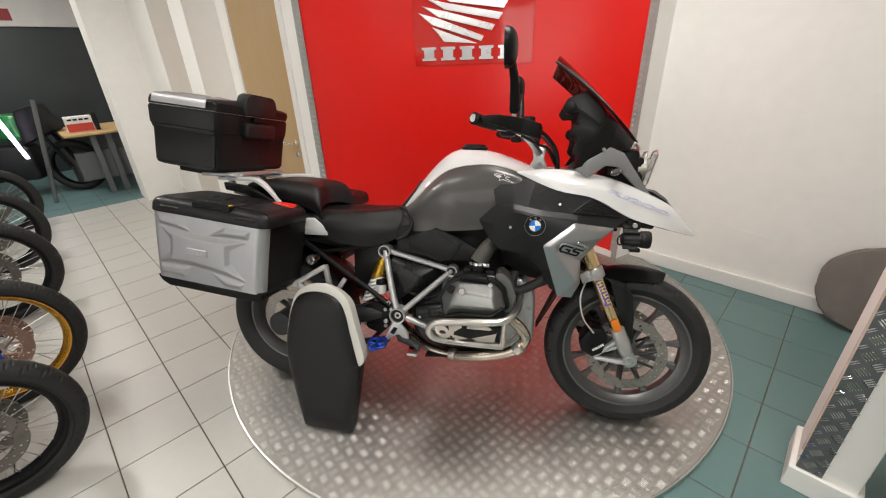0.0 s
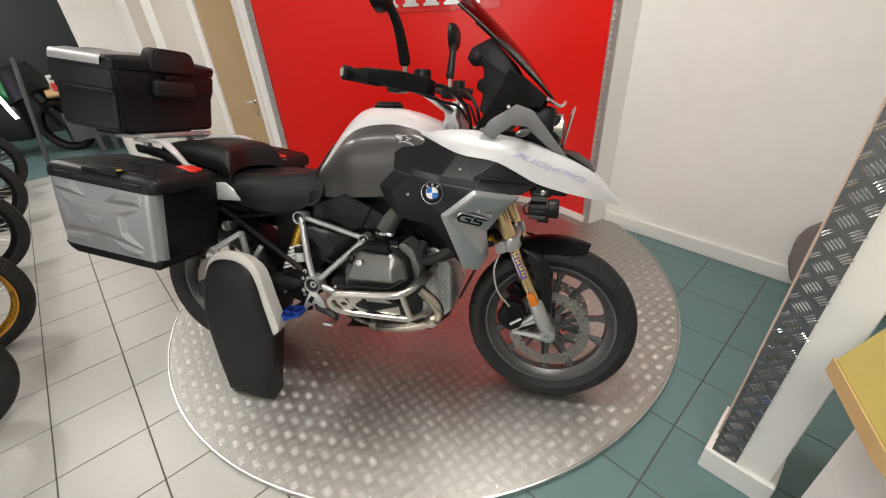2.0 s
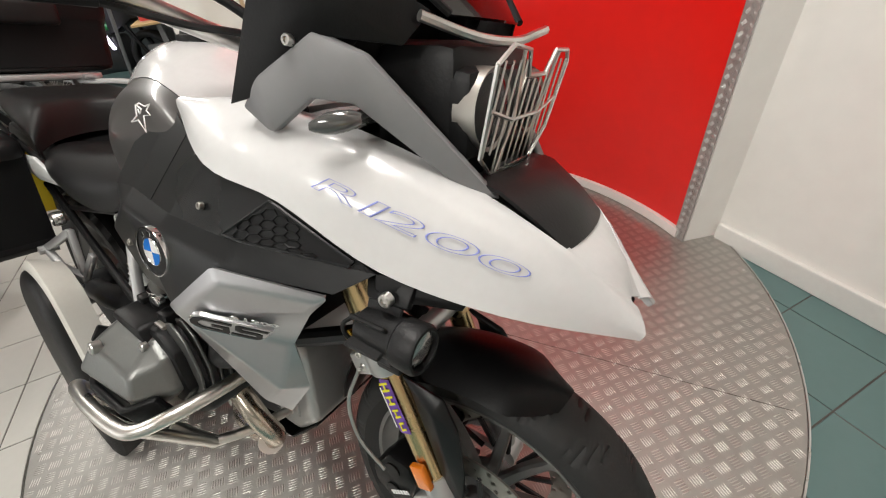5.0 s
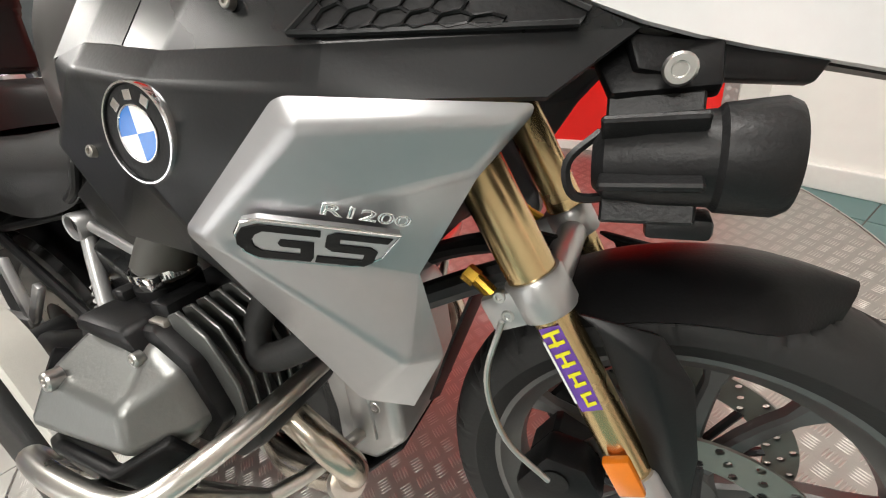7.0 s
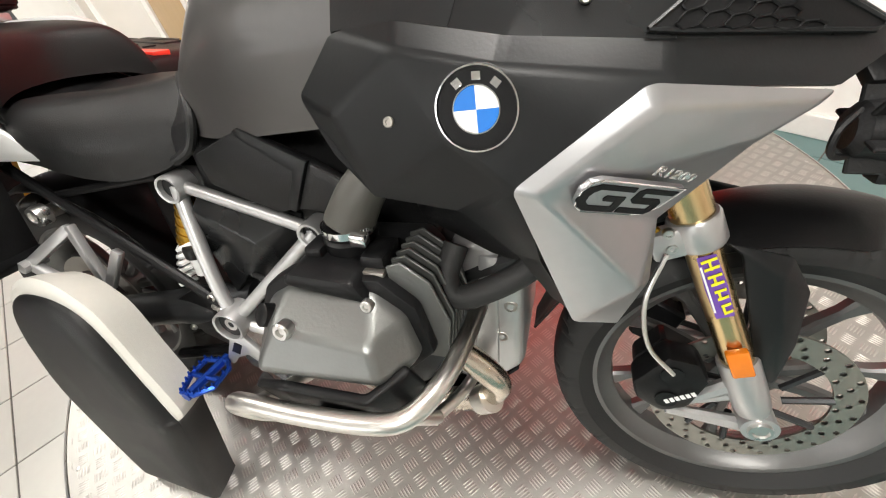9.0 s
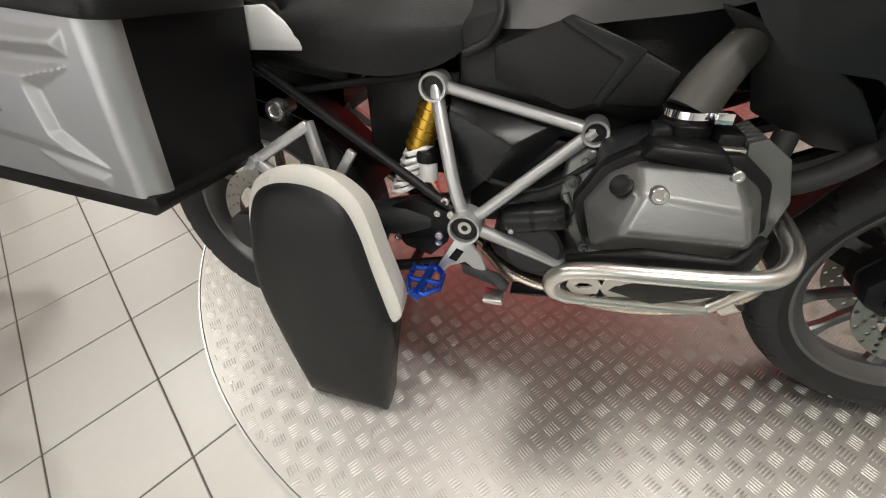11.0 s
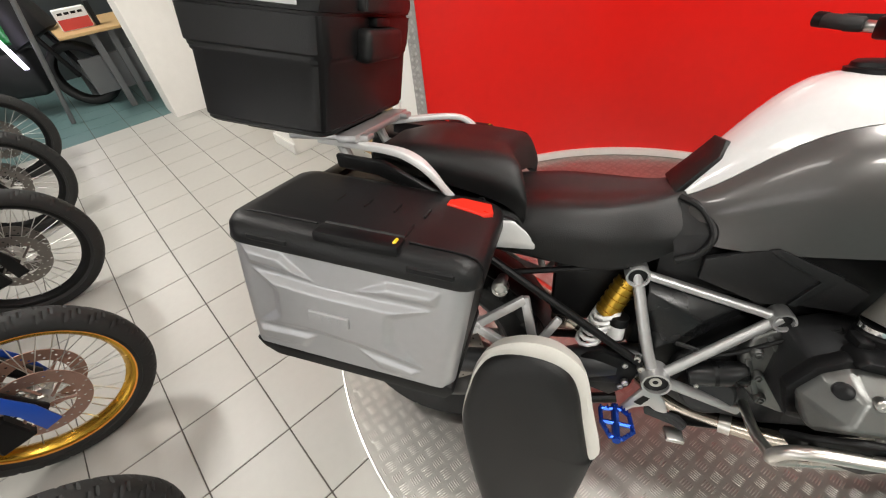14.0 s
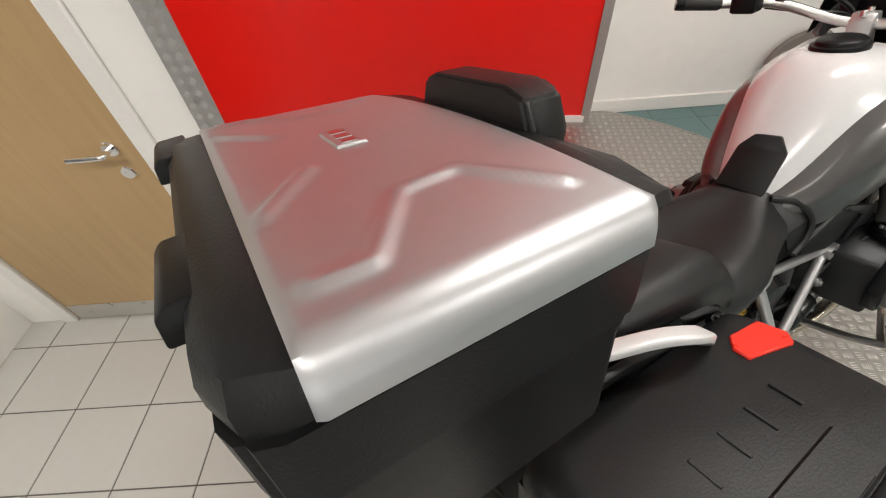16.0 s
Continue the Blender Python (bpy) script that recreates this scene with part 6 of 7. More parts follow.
# ---------- luggage cases fixed to the motorcycle ----------
def pannier(s):
    """A side case: silver skin with raised ribs, black lid and base."""
    m = pose(-0.07, 0, 0.70, 0, 5.6, 0)

    def fit(b):
        if s > 0:
            mirrored(b)
        return b

    def put(name, b, material, parent, label="", smooth=True, at=None):
        return part(name, fit(b), material, parent, label, smooth, at)

    # rows from the base to the rim: ends, outer and inner face
    rows = []
    for z, x0, x1, yo, yi in ((-0.106, -0.252, 0.200, -0.450, -0.185), (-0.02, -0.253, 0.208, -0.456, -0.185), (0.08, -0.254, 0.215, -0.460, -0.185), (0.155, -0.255, 0.219, -0.460, -0.185)):
        r = 0.034
        arc0 = [(x0 + r - r * math.sin(q), yo + r - r * math.cos(q), z) for q in [math.pi / 2 * (1 - k / 5) for k in range(6)]]
        arc1 = [(x1 - r + r * math.sin(q), yo + r - r * math.cos(q), z) for q in [math.pi / 2 * k / 5 for k in range(6)]]
        rows.append([(x0, yi, z)] + arc0 + arc1 + [(x1, yi, z)])
    body = part("pannier", fit(loft(rows, True, True)), BLACKPL, bike, "side case with ribbed aluminium skin and black lid", True, m)
    # skin: flat field with a pointed cross and wedges above and below it, in the case's own metres
    cross = ((-0.214, 0.098), (-0.079, 0.087), (-0.002, 0.086), (0.161, 0.091), (0.081, 0.049), (0.080, -0.008), (0.149, -0.065), (-0.001, -0.044), (-0.086, -0.037), (-0.231, -0.044), (-0.176, 0.003), (-0.172, 0.055))
    fields = ((cross, 0.0100, 0.018),
              (((-0.229, 0.150), (-0.141, 0.145), (-0.079, 0.094), (-0.218, 0.108)), 0.0080, 0.013),
              (((-0.002, 0.093), (0.065, 0.132), (0.169, 0.134), (0.161, 0.101)), 0.0080, 0.013),
              (((-0.001, -0.051), (0.140, -0.072), (0.125, -0.098), (0.055, -0.098)), 0.0050, 0.012),
              (((-0.235, -0.052), (-0.086, -0.044), (-0.120, -0.090), (-0.225, -0.090)), 0.0050, 0.012))

    def height(x, z):
        """Raised fields whose edges slope over their own width."""
        top = 0.0
        for poly, rise, slope in fields:
            d, inside, n = 9.0, False, len(poly)
            for k in range(n):
                (ax, ay), (bx, by) = poly[k], poly[(k + 1) % n]
                if (ay > z) != (by > z) and x < ax + (z - ay) / (by - ay) * (bx - ax):
                    inside = not inside
                px, py, dx, dy = x - ax, z - ay, bx - ax, by - ay
                f = min(max((px * dx + py * dy) / (dx * dx + dy * dy), 0), 1)
                d = min(d, math.hypot(px - f * dx, py - f * dy))
            if inside:
                top = max(top, rise * min(d / slope, 1.0))
        return top

    NX, NZ = 140, 84
    grid = []
    for k in range(NZ + 1):
        h = k / NZ
        z = -0.106 + 0.261 * h
        x0, x1, yo, r = -0.252 - 0.003 * h, 0.200 + 0.019 * h, -0.4535 - 0.0085 * math.sin(h * 1.5), 0.030
        row = [(x0 - 0.002, yo + r + 0.004, z)]
        row += [(x0 + r - (r + 0.002) * math.sin(q), yo + r - (r + 0.002) * math.cos(q), z) for q in [math.pi / 2 * (1 - j_ / 6) for j_ in range(6)]]
        row += [(x0 + r + (x1 - x0 - 2 * r) * j_ / NX, yo - 0.002 - height(x0 + r + (x1 - x0 - 2 * r) * j_ / NX, z), z) for j_ in range(NX + 1)]
        row += [(x1 - r + (r + 0.002) * math.sin(q), yo + r - (r + 0.002) * math.cos(q), z) for q in [math.pi / 2 * j_ / 6 for j_ in range(1, 7)]]
        row += [(x1 + 0.002, yo + r + 0.010, z)]
        grid.append(row)
    sk = put("case_skin", thicken(loft(grid), 0.0015), CASESILVER, body, "satin aluminium skin with raised cross ribs")
    tag = put("name_tag", box((-0.092, -0.4768, 0.008), (-0.006, -0.467, 0.034), 0.002, 1), CASESILVER, sk, "plain metal name tag")
    for k in range(3):
        put("tag_bar", box((-0.072 + 0.018 * k, -0.4777, 0.014), (-0.062 + 0.018 * k, -0.4765, 0.028)), CASESILVER, tag, smooth=False)
    put("case_base", prism([(-0.200, -0.140), (-0.232, -0.126), (-0.248, -0.108), (-0.248, -0.101), (0.202, -0.101), (0.206, -0.116), (0.190, -0.138)], -0.452, -0.182, "y", 0.010, 2), BLACKPL, body, "black plastic case base")
    # lid: rounded tray turned over, 60 mm high
    lid_rows = []
    for d, z in ((0.0, 0.153), (0.002, 0.158), (0.0, 0.185), (-0.006, 0.197), (-0.018, 0.205), (-0.040, 0.209)):
        x0, x1, yo, yi, r = -0.260 - d, 0.232 + d, -0.470 - d, -0.178 + d, 0.040
        ring = []
        for cx, cy, a0 in ((x1 - r, yi - r, 0), (x0 + r, yi - r, 90), (x0 + r, yo + r, 180), (x1 - r, yo + r, 270)):
            ring += [(cx + r * math.cos(radians(a0 + 15 * k)), cy + r * math.sin(radians(a0 + 15 * k)), z - 0.025 * max(0, x_ - 0.05)) for k, x_ in ((k, cx + r * math.cos(radians(a0 + 15 * k))) for k in range(7))]
        lid_rows.append(ring)
    lid = put("case_lid", loft(lid_rows, True, True), MATTEBLK, body, "black plastic case lid")
    # grip set into the lid, seams and locks
    put("carry_handle", box((-0.068, -0.4715, 0.190), (0.091, -0.432, 0.2115), 0.006, 2), BLACKPL, lid, "folding carry handle")
    put("handle_cover", box((-0.066, -0.431, 0.200), (0.088, -0.374, 0.2108), 0.003, 1), MATTEBLK, lid, "recessed cover behind the carry handle")
    put("handle_line", box((-0.031, -0.4285, 0.2105), (0.052, -0.4265, 0.2122), 0.0006, 1), BLACKPL, lid)
    put("lid_seam", tube([(0.10, -0.440, 0.2075), (0.20, -0.440, 0.2045), (0.216, -0.440, 0.200), (0.229, -0.440, 0.186), (0.233, -0.440, 0.156)], 0.0022, 6), BLACKPL, lid)
    put("lid_seam", tube([(-0.075, -0.437, 0.208), (-0.21, -0.437, 0.208), (-0.246, -0.437, 0.199), (-0.259, -0.437, 0.18)], 0.0022, 6), BLACKPL, lid)
    for k in range(4):
        put("lid_groove", box((-0.0935 + 0.062 * k, -0.342, 0.2035), (-0.0885 + 0.062 * k, -0.302, 0.2102), 0.001, 1), MATTEBLK, lid)
    for x0 in (-0.205, 0.105):
        put("latch_cover", box((x0, -0.4735, 0.166), (x0 + 0.085, -0.466, 0.180), 0.003, 1), BLACKPL, lid, "shallow latch cover")
    put("lock_tab", box((0.077, -0.462, 0.209), (0.083, -0.444, 0.2145), 0.0015, 1), YELLOW, lid, "small yellow lock tab")
    put("lid_reflector", prism([(0.118, -0.266), (0.119, -0.242), (0.142, -0.224), (0.206, -0.232), (0.216, -0.272), (0.200, -0.288)], 0.196, 0.2105, "z", 0.002, 1), REDREF, lid, "red reflector on the lid")
    for k in range(4):
        put("case_foot", box((-0.19 + 0.09 * k, -0.40, -0.156), (-0.175 + 0.09 * k, -0.385, -0.140), 0.003, 1), BLACKPL, body)
    return body


pannier(-1)
pannier(1)


# top case
def case_rows(zs, r=0.03):
    out = []
    for z, x0, x1, w in zs:
        out.append([(x0 + r, -w, z), (x1 - r, -w, z), (x1 - r * 0.3, -w + r * 0.3, z), (x1, -w + r, z), (x1, w - r, z), (x1 - r * 0.3, w - r * 0.3, z), (x1 - r, w, z), (x0 + r, w, z), (x0 + r * 0.3, w - r * 0.3, z), (x0, w - r, z), (x0, -w + r, z), (x0 + r * 0.3, -w + r * 0.3, z)])
    return out


TCM = pose(-0.36, 0, 1.02, 0, 7.0, 0)
tc_body = loft(case_rows([(0.004, -0.150, 0.146, 0.224), (0.016, -0.160, 0.156, 0.236), (0.156, -0.164, 0.160, 0.239), (0.166, -0.174, 0.165, 0.246), (0.244, -0.178, 0.167, 0.250)]), True, True)
bmesh.ops.bevel(tc_body, geom=[e for e in tc_body.edges if len(e.link_faces) == 2 and e.calc_face_angle(0) > 0.5], offset=0.006, segments=2, affect="EDGES", clamp_overlap=True)
topcase = part("top_case", tc_body, MATTEBLK, bike, "black expandable top case with aluminium lid", m=TCM)
part("lid_band", loft(case_rows([(0.2455, -0.178, 0.168, 0.250), (0.262, -0.178, 0.174, 0.251), (0.280, -0.174, 0.175, 0.246), (0.290, -0.165, 0.166, 0.228), (0.2935, -0.150, 0.150, 0.190), (0.298, -0.138, 0.134, 0.12)], 0.042), True, True), MATTEBLK, topcase, "black lid edge")


def lid_z(y):
    return 0.306 - 0.24 * y * y


ribs = [((-0.109, -0.210), (-0.072, -0.210)), ((-0.072, -0.210), (-0.022, -0.144)), ((-0.022, -0.144), (0.033, -0.136)), ((0.033, -0.136), (0.087, -0.203)), ((-0.116, -0.125), (-0.065, -0.062))]
NXL, NYL = 50, 96


def lid_height(x, y):
    best = 1.0
    for (ax, ay), (bx, by) in ribs:
        px, py, dx, dy = x - ax, -abs(y) - ay, bx - ax, by - ay
        f = min(max((px * dx + py * dy) / (dx * dx + dy * dy), 0), 1)
        best = min(best, math.hypot(px - f * dx, py - f * dy))
    q = min(max((0.011 - best) / 0.009, 0), 1)
    return 0.004 * q * q * (3 - 2 * q)


lidrows = []
for k in range(NXL + 1):
    x = -0.131 + 0.257 * k / NXL
    e = 0.003 if k in (0, NXL) else 0.0
    row = [(x, -0.2615 + e, 0.2535), (x, -0.2610 + e, 0.266), (x, -0.2580 + e, 0.280), (x, -0.250, 0.2885)]
    row += [(x, y, lid_z(y) + lid_height(x, y) - e) for y in [-0.238 + 0.476 * j / NYL for j in range(NYL + 1)]]
    row += [(x, 0.250, 0.2885), (x, 0.2580 - e, 0.280), (x, 0.2610 - e, 0.266), (x, 0.2615 - e, 0.2535)]
    lidrows.append(row)
lidskin = part("lid_skin", thicken(loft(lidrows), 0.002), ALUCASE, topcase, "brushed aluminium lid skin with raised ribs")
profile = [(r[1], r[2]) for r in lidrows[0][2:-2]]
part("lid_rim", thicken(loft([[(x, y * (1 - d / 0.26), z - d) for y, z in profile] for x, d in ((0.1265, 0.0012), (0.143, 0.0012), (0.152, 0.004), (0.159, 0.011), (0.162, 0.026))]), 0.003), MATTEBLK, topcase, "black rim along the lid's front edge")
tg = part("name_tag", box((-0.028, -0.030, 0.3040), (0.004, 0.030, 0.3085), 0.002, 1), ALUCASE, lidskin, "raised plain name tag")
for k in range(3):
    part("tag_bar", box((-0.020, -0.024 + 0.018 * k, 0.3082), (-0.004, -0.012 + 0.018 * k, 0.3094)), STEEL, tg, smooth=False)
pad = loft([[(x, y * sy_, z) for y, z in ((-0.105, 0.250), (-0.112, 0.295), (-0.098, 0.328), (-0.07, 0.338), (0.07, 0.338), (0.098, 0.328), (0.112, 0.295), (0.105, 0.250))] for x, sy_ in ((0.140, 0.93), (0.146, 1.0), (0.180, 1.0), (0.190, 0.96), (0.196, 0.85))], True, True)
bmesh.ops.bevel(pad, geom=[e for e in pad.edges if len(e.link_faces) == 2 and e.calc_face_angle(0) > 0.4], offset=0.006, segments=2, affect="EDGES", clamp_overlap=True)
part("backrest", pad, VINYL, topcase, "black padded backrest")
part("backrest_lower", box((0.155, -0.10, 0.148), (0.198, 0.10, 0.218), 0.014, 3), VINYL, topcase, "black padded lower cushion")
part("lock", box((0.158, -0.04, 0.219), (0.186, 0.04, 0.240), 0.006), BLACKPL, topcase, "black lock housing")
for y in (-0.120, 0.195):
    part("hinge", prism([(-0.190, 0.258), (-0.189, 0.280), (-0.182, 0.288), (-0.150, 0.291), (-0.150, 0.258)], y - 0.046, y + 0.046, "y", 0.003, 2), BLACKPL, topcase, "black lid hinge block")
part("case_adapter", box((-0.13, -0.13, -0.030), (0.12, 0.13, 0.002), 0.006), BLACKPL, topcase, "black mounting plate")

# ---------- loose dual seat standing on the plate ----------
def loose_seat():
    m = pose(0, -0.355, 0, -math.degrees(math.atan(0.242)))
    k = math.hypot(1, 0.242)
    outline = [(0.180, 0), (0.143, 0.150), (0.109, 0.339), (0.128, 0.481), (0.152, 0.564), (0.187, 0.606), (0.253, 0.635), (0.317, 0.635), (0.366, 0.61), (0.399, 0.571), (0.425, 0.478), (0.461, 0.346), (0.447, 0.292), (0.424, 0.130), (0.405, 0)]
    pts = [(p.x, p.y * k) for p in smooth_line([(x, z, 0) for x, z in outline], 4)]
    cx, cz = 0.28, 0.33
    inner = [(0.180, 0), (0.143, 0.150), (0.111, 0.339), (0.131, 0.470), (0.151, 0.534), (0.181, 0.579), (0.237, 0.601), (0.308, 0.60), (0.36, 0.575), (0.388, 0.521), (0.409, 0.431), (0.436, 0.324), (0.445, 0.292), (0.424, 0.130), (0.405, 0)]
    ins = [(p.x, p.y * k) for p in smooth_line([(x, z, 0) for x, z in inner], 4)]

    seat = thing("loose_seat", "spare black vinyl seat with cream edge leaning on the motorcycle", "seat", m)
    b = bmesh.new()
    rows = []
    for f in (1.0, 0.992, 0.975, 0.95, 0.915, 0.87, 0.80, 0.70, 0.55, 0.35, 0.2):
        deep = 0.024 * math.sqrt(max(0.0, 1 - (max(0.0, f - 0.74) / 0.26) ** 2)) + 0.010 * (1 - f)
        rows.append([(cx + (x - cx) * f, 0.006 - deep, max(cz + (z - cz) * f, 0.0) if z > 0.01 else 0.0 + (1 - f) * 0.33) for x, z in ins])
    loft(rows, True, False, b)
    b.faces.new([v for v in b.verts][-len(ins):])
    bmesh.ops.recalc_face_normals(b, faces=b.faces[:])
    part("cushion", b, VINYL, seat, "black grained vinyl top")
    # rim skin: the black foot and the cream band, both drawn back over the side
    lo, hi = 4 * 2, 4 * 11 + 2
    for name, i0, i1, mt, lb in (("cream_edge", lo, hi, WHITEVINYL, "cream vinyl edge band"), ("side_cover", hi, len(pts) - 1, VINYL, ""), ("side_cover", 0, lo, VINYL, "")):
        rows = []
        for i in range(i0, i1 + 1):
            x, z = pts[i]
            xi, zi = ins[i]
            dx, dz = x - cx, z - cz
            rows.append([(xi, 0.0055, zi), (xi * 0.4 + x * 0.6, 0.005, zi * 0.4 + z * 0.6), (x, 0.012, z), (x - dx * 0.02, 0.036, z - dz * 0.025 * (z > 0.02)), (x - dx * 0.07, 0.075, z - dz * 0.09 * (z > 0.02))])
        part(name, loft(rows), mt, seat, lb)
    back = bmesh.new()
    prism([(cx + (x - cx) * 0.925, max(cz + (z - cz) * 0.91, 0.0)) for x, z in pts], 0.055, 0.074, "y", bm=back)
    part("seat_pan", back, MATTEBLK, seat, "black plastic seat pan")
    # seam stitching along the cream band
    st_ = bmesh.new()
    for i in range(lo, hi):
        (xa, za), (xb, zb) = ins[i], ins[i + 1]
        n = max(1, int(math.hypot(xb - xa, zb - za) / 0.006))
        for q in range(n):
            f0, f1 = (q + 0.15) / n, (q + 0.75) / n
            o = 0.985
            tube([(cx + (xa + (xb - xa) * f - cx) * o, 0.0015, cz + (za + (zb - za) * f - cz) * o) for f in (f0, f1)], 0.0008, 4, st_)
    tagged(part("stitching", st_, WHITEVINYL, seat, "pale seam stitching"), kind="stuff")
    return seat


loose_seat()


# ---------- tread plate trim strips ----------
def tread_strip(name, w, h, m, label, pitch=0.024, mt=None):
    """An upright strip of tread plate, w wide and h high, that faces -y of its pose."""
    b = box((0, 0, 0), (w, 0.004, h))
    ob = solid(name, b, mt or TREADTRIM, label, "trim", "structure", m, False)
    vs, fs = tread_bars(lambda x, y: 0.006 < x < w - 0.006 and 0.01 < y < h - 0.01, pitch, pitch * 0.74, pitch * 0.13, 0.0014, (-h, h, -h, h), radians(45))
    me = bpy.data.meshes.new("tread")
    me.from_pydata([(x, -z, y) for x, y, z in vs], [], [f[::-1] for f in fs])
    me.materials.append(TREADTRIM)
    t = new("tread_pattern", me)
    t.parent = ob
    tagged(t, "raised bars of the tread plate", kind="stuff")
    return ob


def arc_pose(deg, r, z=0.0):
    """At an angle of the alcove's arc: x runs along the wall, -y looks into the alcove."""
    a = radians(deg)
    p = AC + Vector((math.cos(a), math.sin(a))) * r
    return pose(p.x, p.y, z, 0, 0, deg - 90)


tread_strip("trim_right", 0.055, CEIL - FLOOR, arc_pose(50.35, AR - 0.012, FLOOR), "tread plate strip along the edge of the red wall")
tread_strip("trim_left", 0.080, CEIL - FLOOR, ROOM @ pose(-1.035, 0.787, FLOOR), "tread plate strip along the edge of the red wall")

tread_strip("trim_stub", 0.05, CEIL - FLOOR, ROOM @ pose(-4.405, 0.20, FLOOR, 0, 0, -80), "tread plate strip on the wall corner")


# ---------- doors ----------
def door(name, u0, u1, n, label, hand):
    leaf = structure(name, box((u0, n, FLOOR + 0.006), (u1, n + 0.044, 2.03), 0.002, 1), DOOR, label, "door")
    for a, c in ((u0 - 0.065, u0 - 0.003), (u1 + 0.003, u1 + 0.065)):
        part("door_frame", box((a, n - 0.014, FLOOR), (c, n + 0.06, 2.035), 0.004, 2), TRIMWHITE, leaf, "white painted door frame", False)
    part("door_frame", box((u0 - 0.065, n - 0.014, 2.036), (u1 + 0.065, n + 0.06, 2.10), 0.004, 2), TRIMWHITE, leaf, "white painted door frame", False)
    part("kick_plate", box((u0 + 0.01, n - 0.003, FLOOR + 0.012), (u1 - 0.01, n - 0.0005, 0.085), 0.0008, 1), STEEL, leaf, "grey metal kick plate", False)
    if hand is not None:
        hnd = part("door_handle", joined(lathe([(0, -0.010), (0.022, -0.010), (0.025, -0.006), (0.025, 0.0)], "y", 28, (hand, n, 0.855)), tube(smooth_line([(hand, n, 0.855), (hand, n - 0.045, 0.855), (hand - 0.02, n - 0.052, 0.855), (hand - 0.11, n - 0.050, 0.852)], 5), 0.009, 12)), CHROME, leaf, "polished lever handle")
        part("lock_plate", lathe([(0, -0.008), (0.020, -0.008), (0.023, -0.004), (0.023, 0.0)], "y", 24, (hand, n, 0.765)), CHROME, hnd, "round lock plate")
    return leaf


door("door_1", -2.08, -1.262, 0.80, "closed light oak veneer door with a lever handle", -1.345)
door("door_2", -3.235, -2.715, 0.80, "closed light oak veneer door in a recess", None)
structure("wall_jamb", box((-2.31, 0.80, FLOOR), (-2.146, 0.95, CEIL)), WALL, "white plaster beside the door frame", "wall")


# ---------- sign on the red wall ----------
def sign():
    sg = thing("wall_sign", "clear acrylic sign with chrome wing and letter blocks", "sign", pose(AC.x, AC.y, 0))

    def at(deg, r, z):
        a = radians(deg)
        return (r * math.cos(a), r * math.sin(a), z)

    rows = [[at(118 - 36 * k / 24, r, z) for r, z in ((AR - 0.004, 1.36), (AR - 0.010, 1.36), (AR - 0.010, 1.86), (AR - 0.004, 1.86))] for k in range(25)]
    part("panel", loft(rows, True, True), REDGLOSS, sg, "glossy clear red backed panel")

    def chip(poly, name):
        b = bmesh.new()
        o = [b.verts.new(at(d, AR - 0.0105, z)) for d, z in poly]
        i = [b.verts.new(at(d, AR - 0.022, z)) for d, z in poly]
        b.faces.new(i)
        b.faces.new(o[::-1])
        for k in range(len(poly)):
            b.faces.new((o[k], o[(k + 1) % len(poly)], i[(k + 1) % len(poly)], i[k]))
        bmesh.ops.recalc_face_normals(b, faces=b.faces[:])
        bmesh.ops.bevel(b, geom=[e for e in b.edges], offset=0.002, segments=2, affect="EDGES", clamp_overlap=True)
        return part(name, b, SIGNCHROME, sg)

    for k in range(5):
        a = 116 - 5.9 * k
        chip([(a, 1.392), (a, 1.408), (a - 0.7, 1.412), (a - 0.7, 1.462), (a, 1.466), (a, 1.482), (a - 4.5, 1.482), (a - 4.5, 1.466), (a - 3.8, 1.462), (a - 3.8, 1.412), (a - 4.5, 1.408), (a - 4.5, 1.392)], "letter_block")
    feathers = (((116.5, 1.70), (112.5, 1.625), (97.5, 1.512), (96.8, 1.545), (110, 1.660)), ((115.5, 1.742), (110.5, 1.672), (94.5, 1.578), (93.4, 1.615), (108, 1.705)), ((114.0, 1.785), (108.5, 1.718), (92.4, 1.645), (91.2, 1.685), (106.5, 1.752)), ((112, 1.83), (107, 1.765), (91.0, 1.712), (89.6, 1.76), (104, 1.81)), ((112.6, 1.612), (111.0, 1.575), (109.0, 1.516), (98.5, 1.497), (104, 1.54)))
    for f in feathers:
        chip(f, "feather")


sign()


# ---------- white post with tread plate, reception desk ----------
post = thing("column", "white square column with a tread plate strip and skirting", "column", ROOM)
part("shaft", box((1.885, 0.874, FLOOR), (2.05, 1.08, CEIL), 0.003, 1), WALL, post, smooth=False)
part("skirting", prism([(1.868, 0.857), (2.067, 0.857), (2.067, 1.097), (1.868, 1.097)], FLOOR, 0.075, "z", 0.004, 1), TRIMWHITE, post, "white painted skirting", False)
ts = part("tread_strip", box((1.886, 0.868, 0.076), (1.957, 0.8735, CEIL)), TREADDARK, post, "dark tread plate strip", False)
vs, fs = tread_bars(lambda x, y: 0.004 < x < 0.067 and 0.005 < y < 2.65, 0.043, 0.031, 0.0052, 0.0018, (-2.7, 2.7, -2.7, 2.7), radians(45))
tme = bpy.data.meshes.new("tread")
tme.from_pydata([(1.886 + x, 0.868 - z, 0.078 + y) for x, y, z in vs], [], [f[::-1] for f in fs])
tme.materials.append(CHROME)
tp = new("tread_pattern", tme)
tp.parent = ts
tagged(tp, "bright raised bars", kind="stuff")
part("corner_strip", box((1.880, 0.866, 0.16), (1.8855, 0.878, CEIL), 0.001, 1), mat("pale edge strip", (0.55, 0.42, 0.34), 0.5), post, "pale edge strip", False)

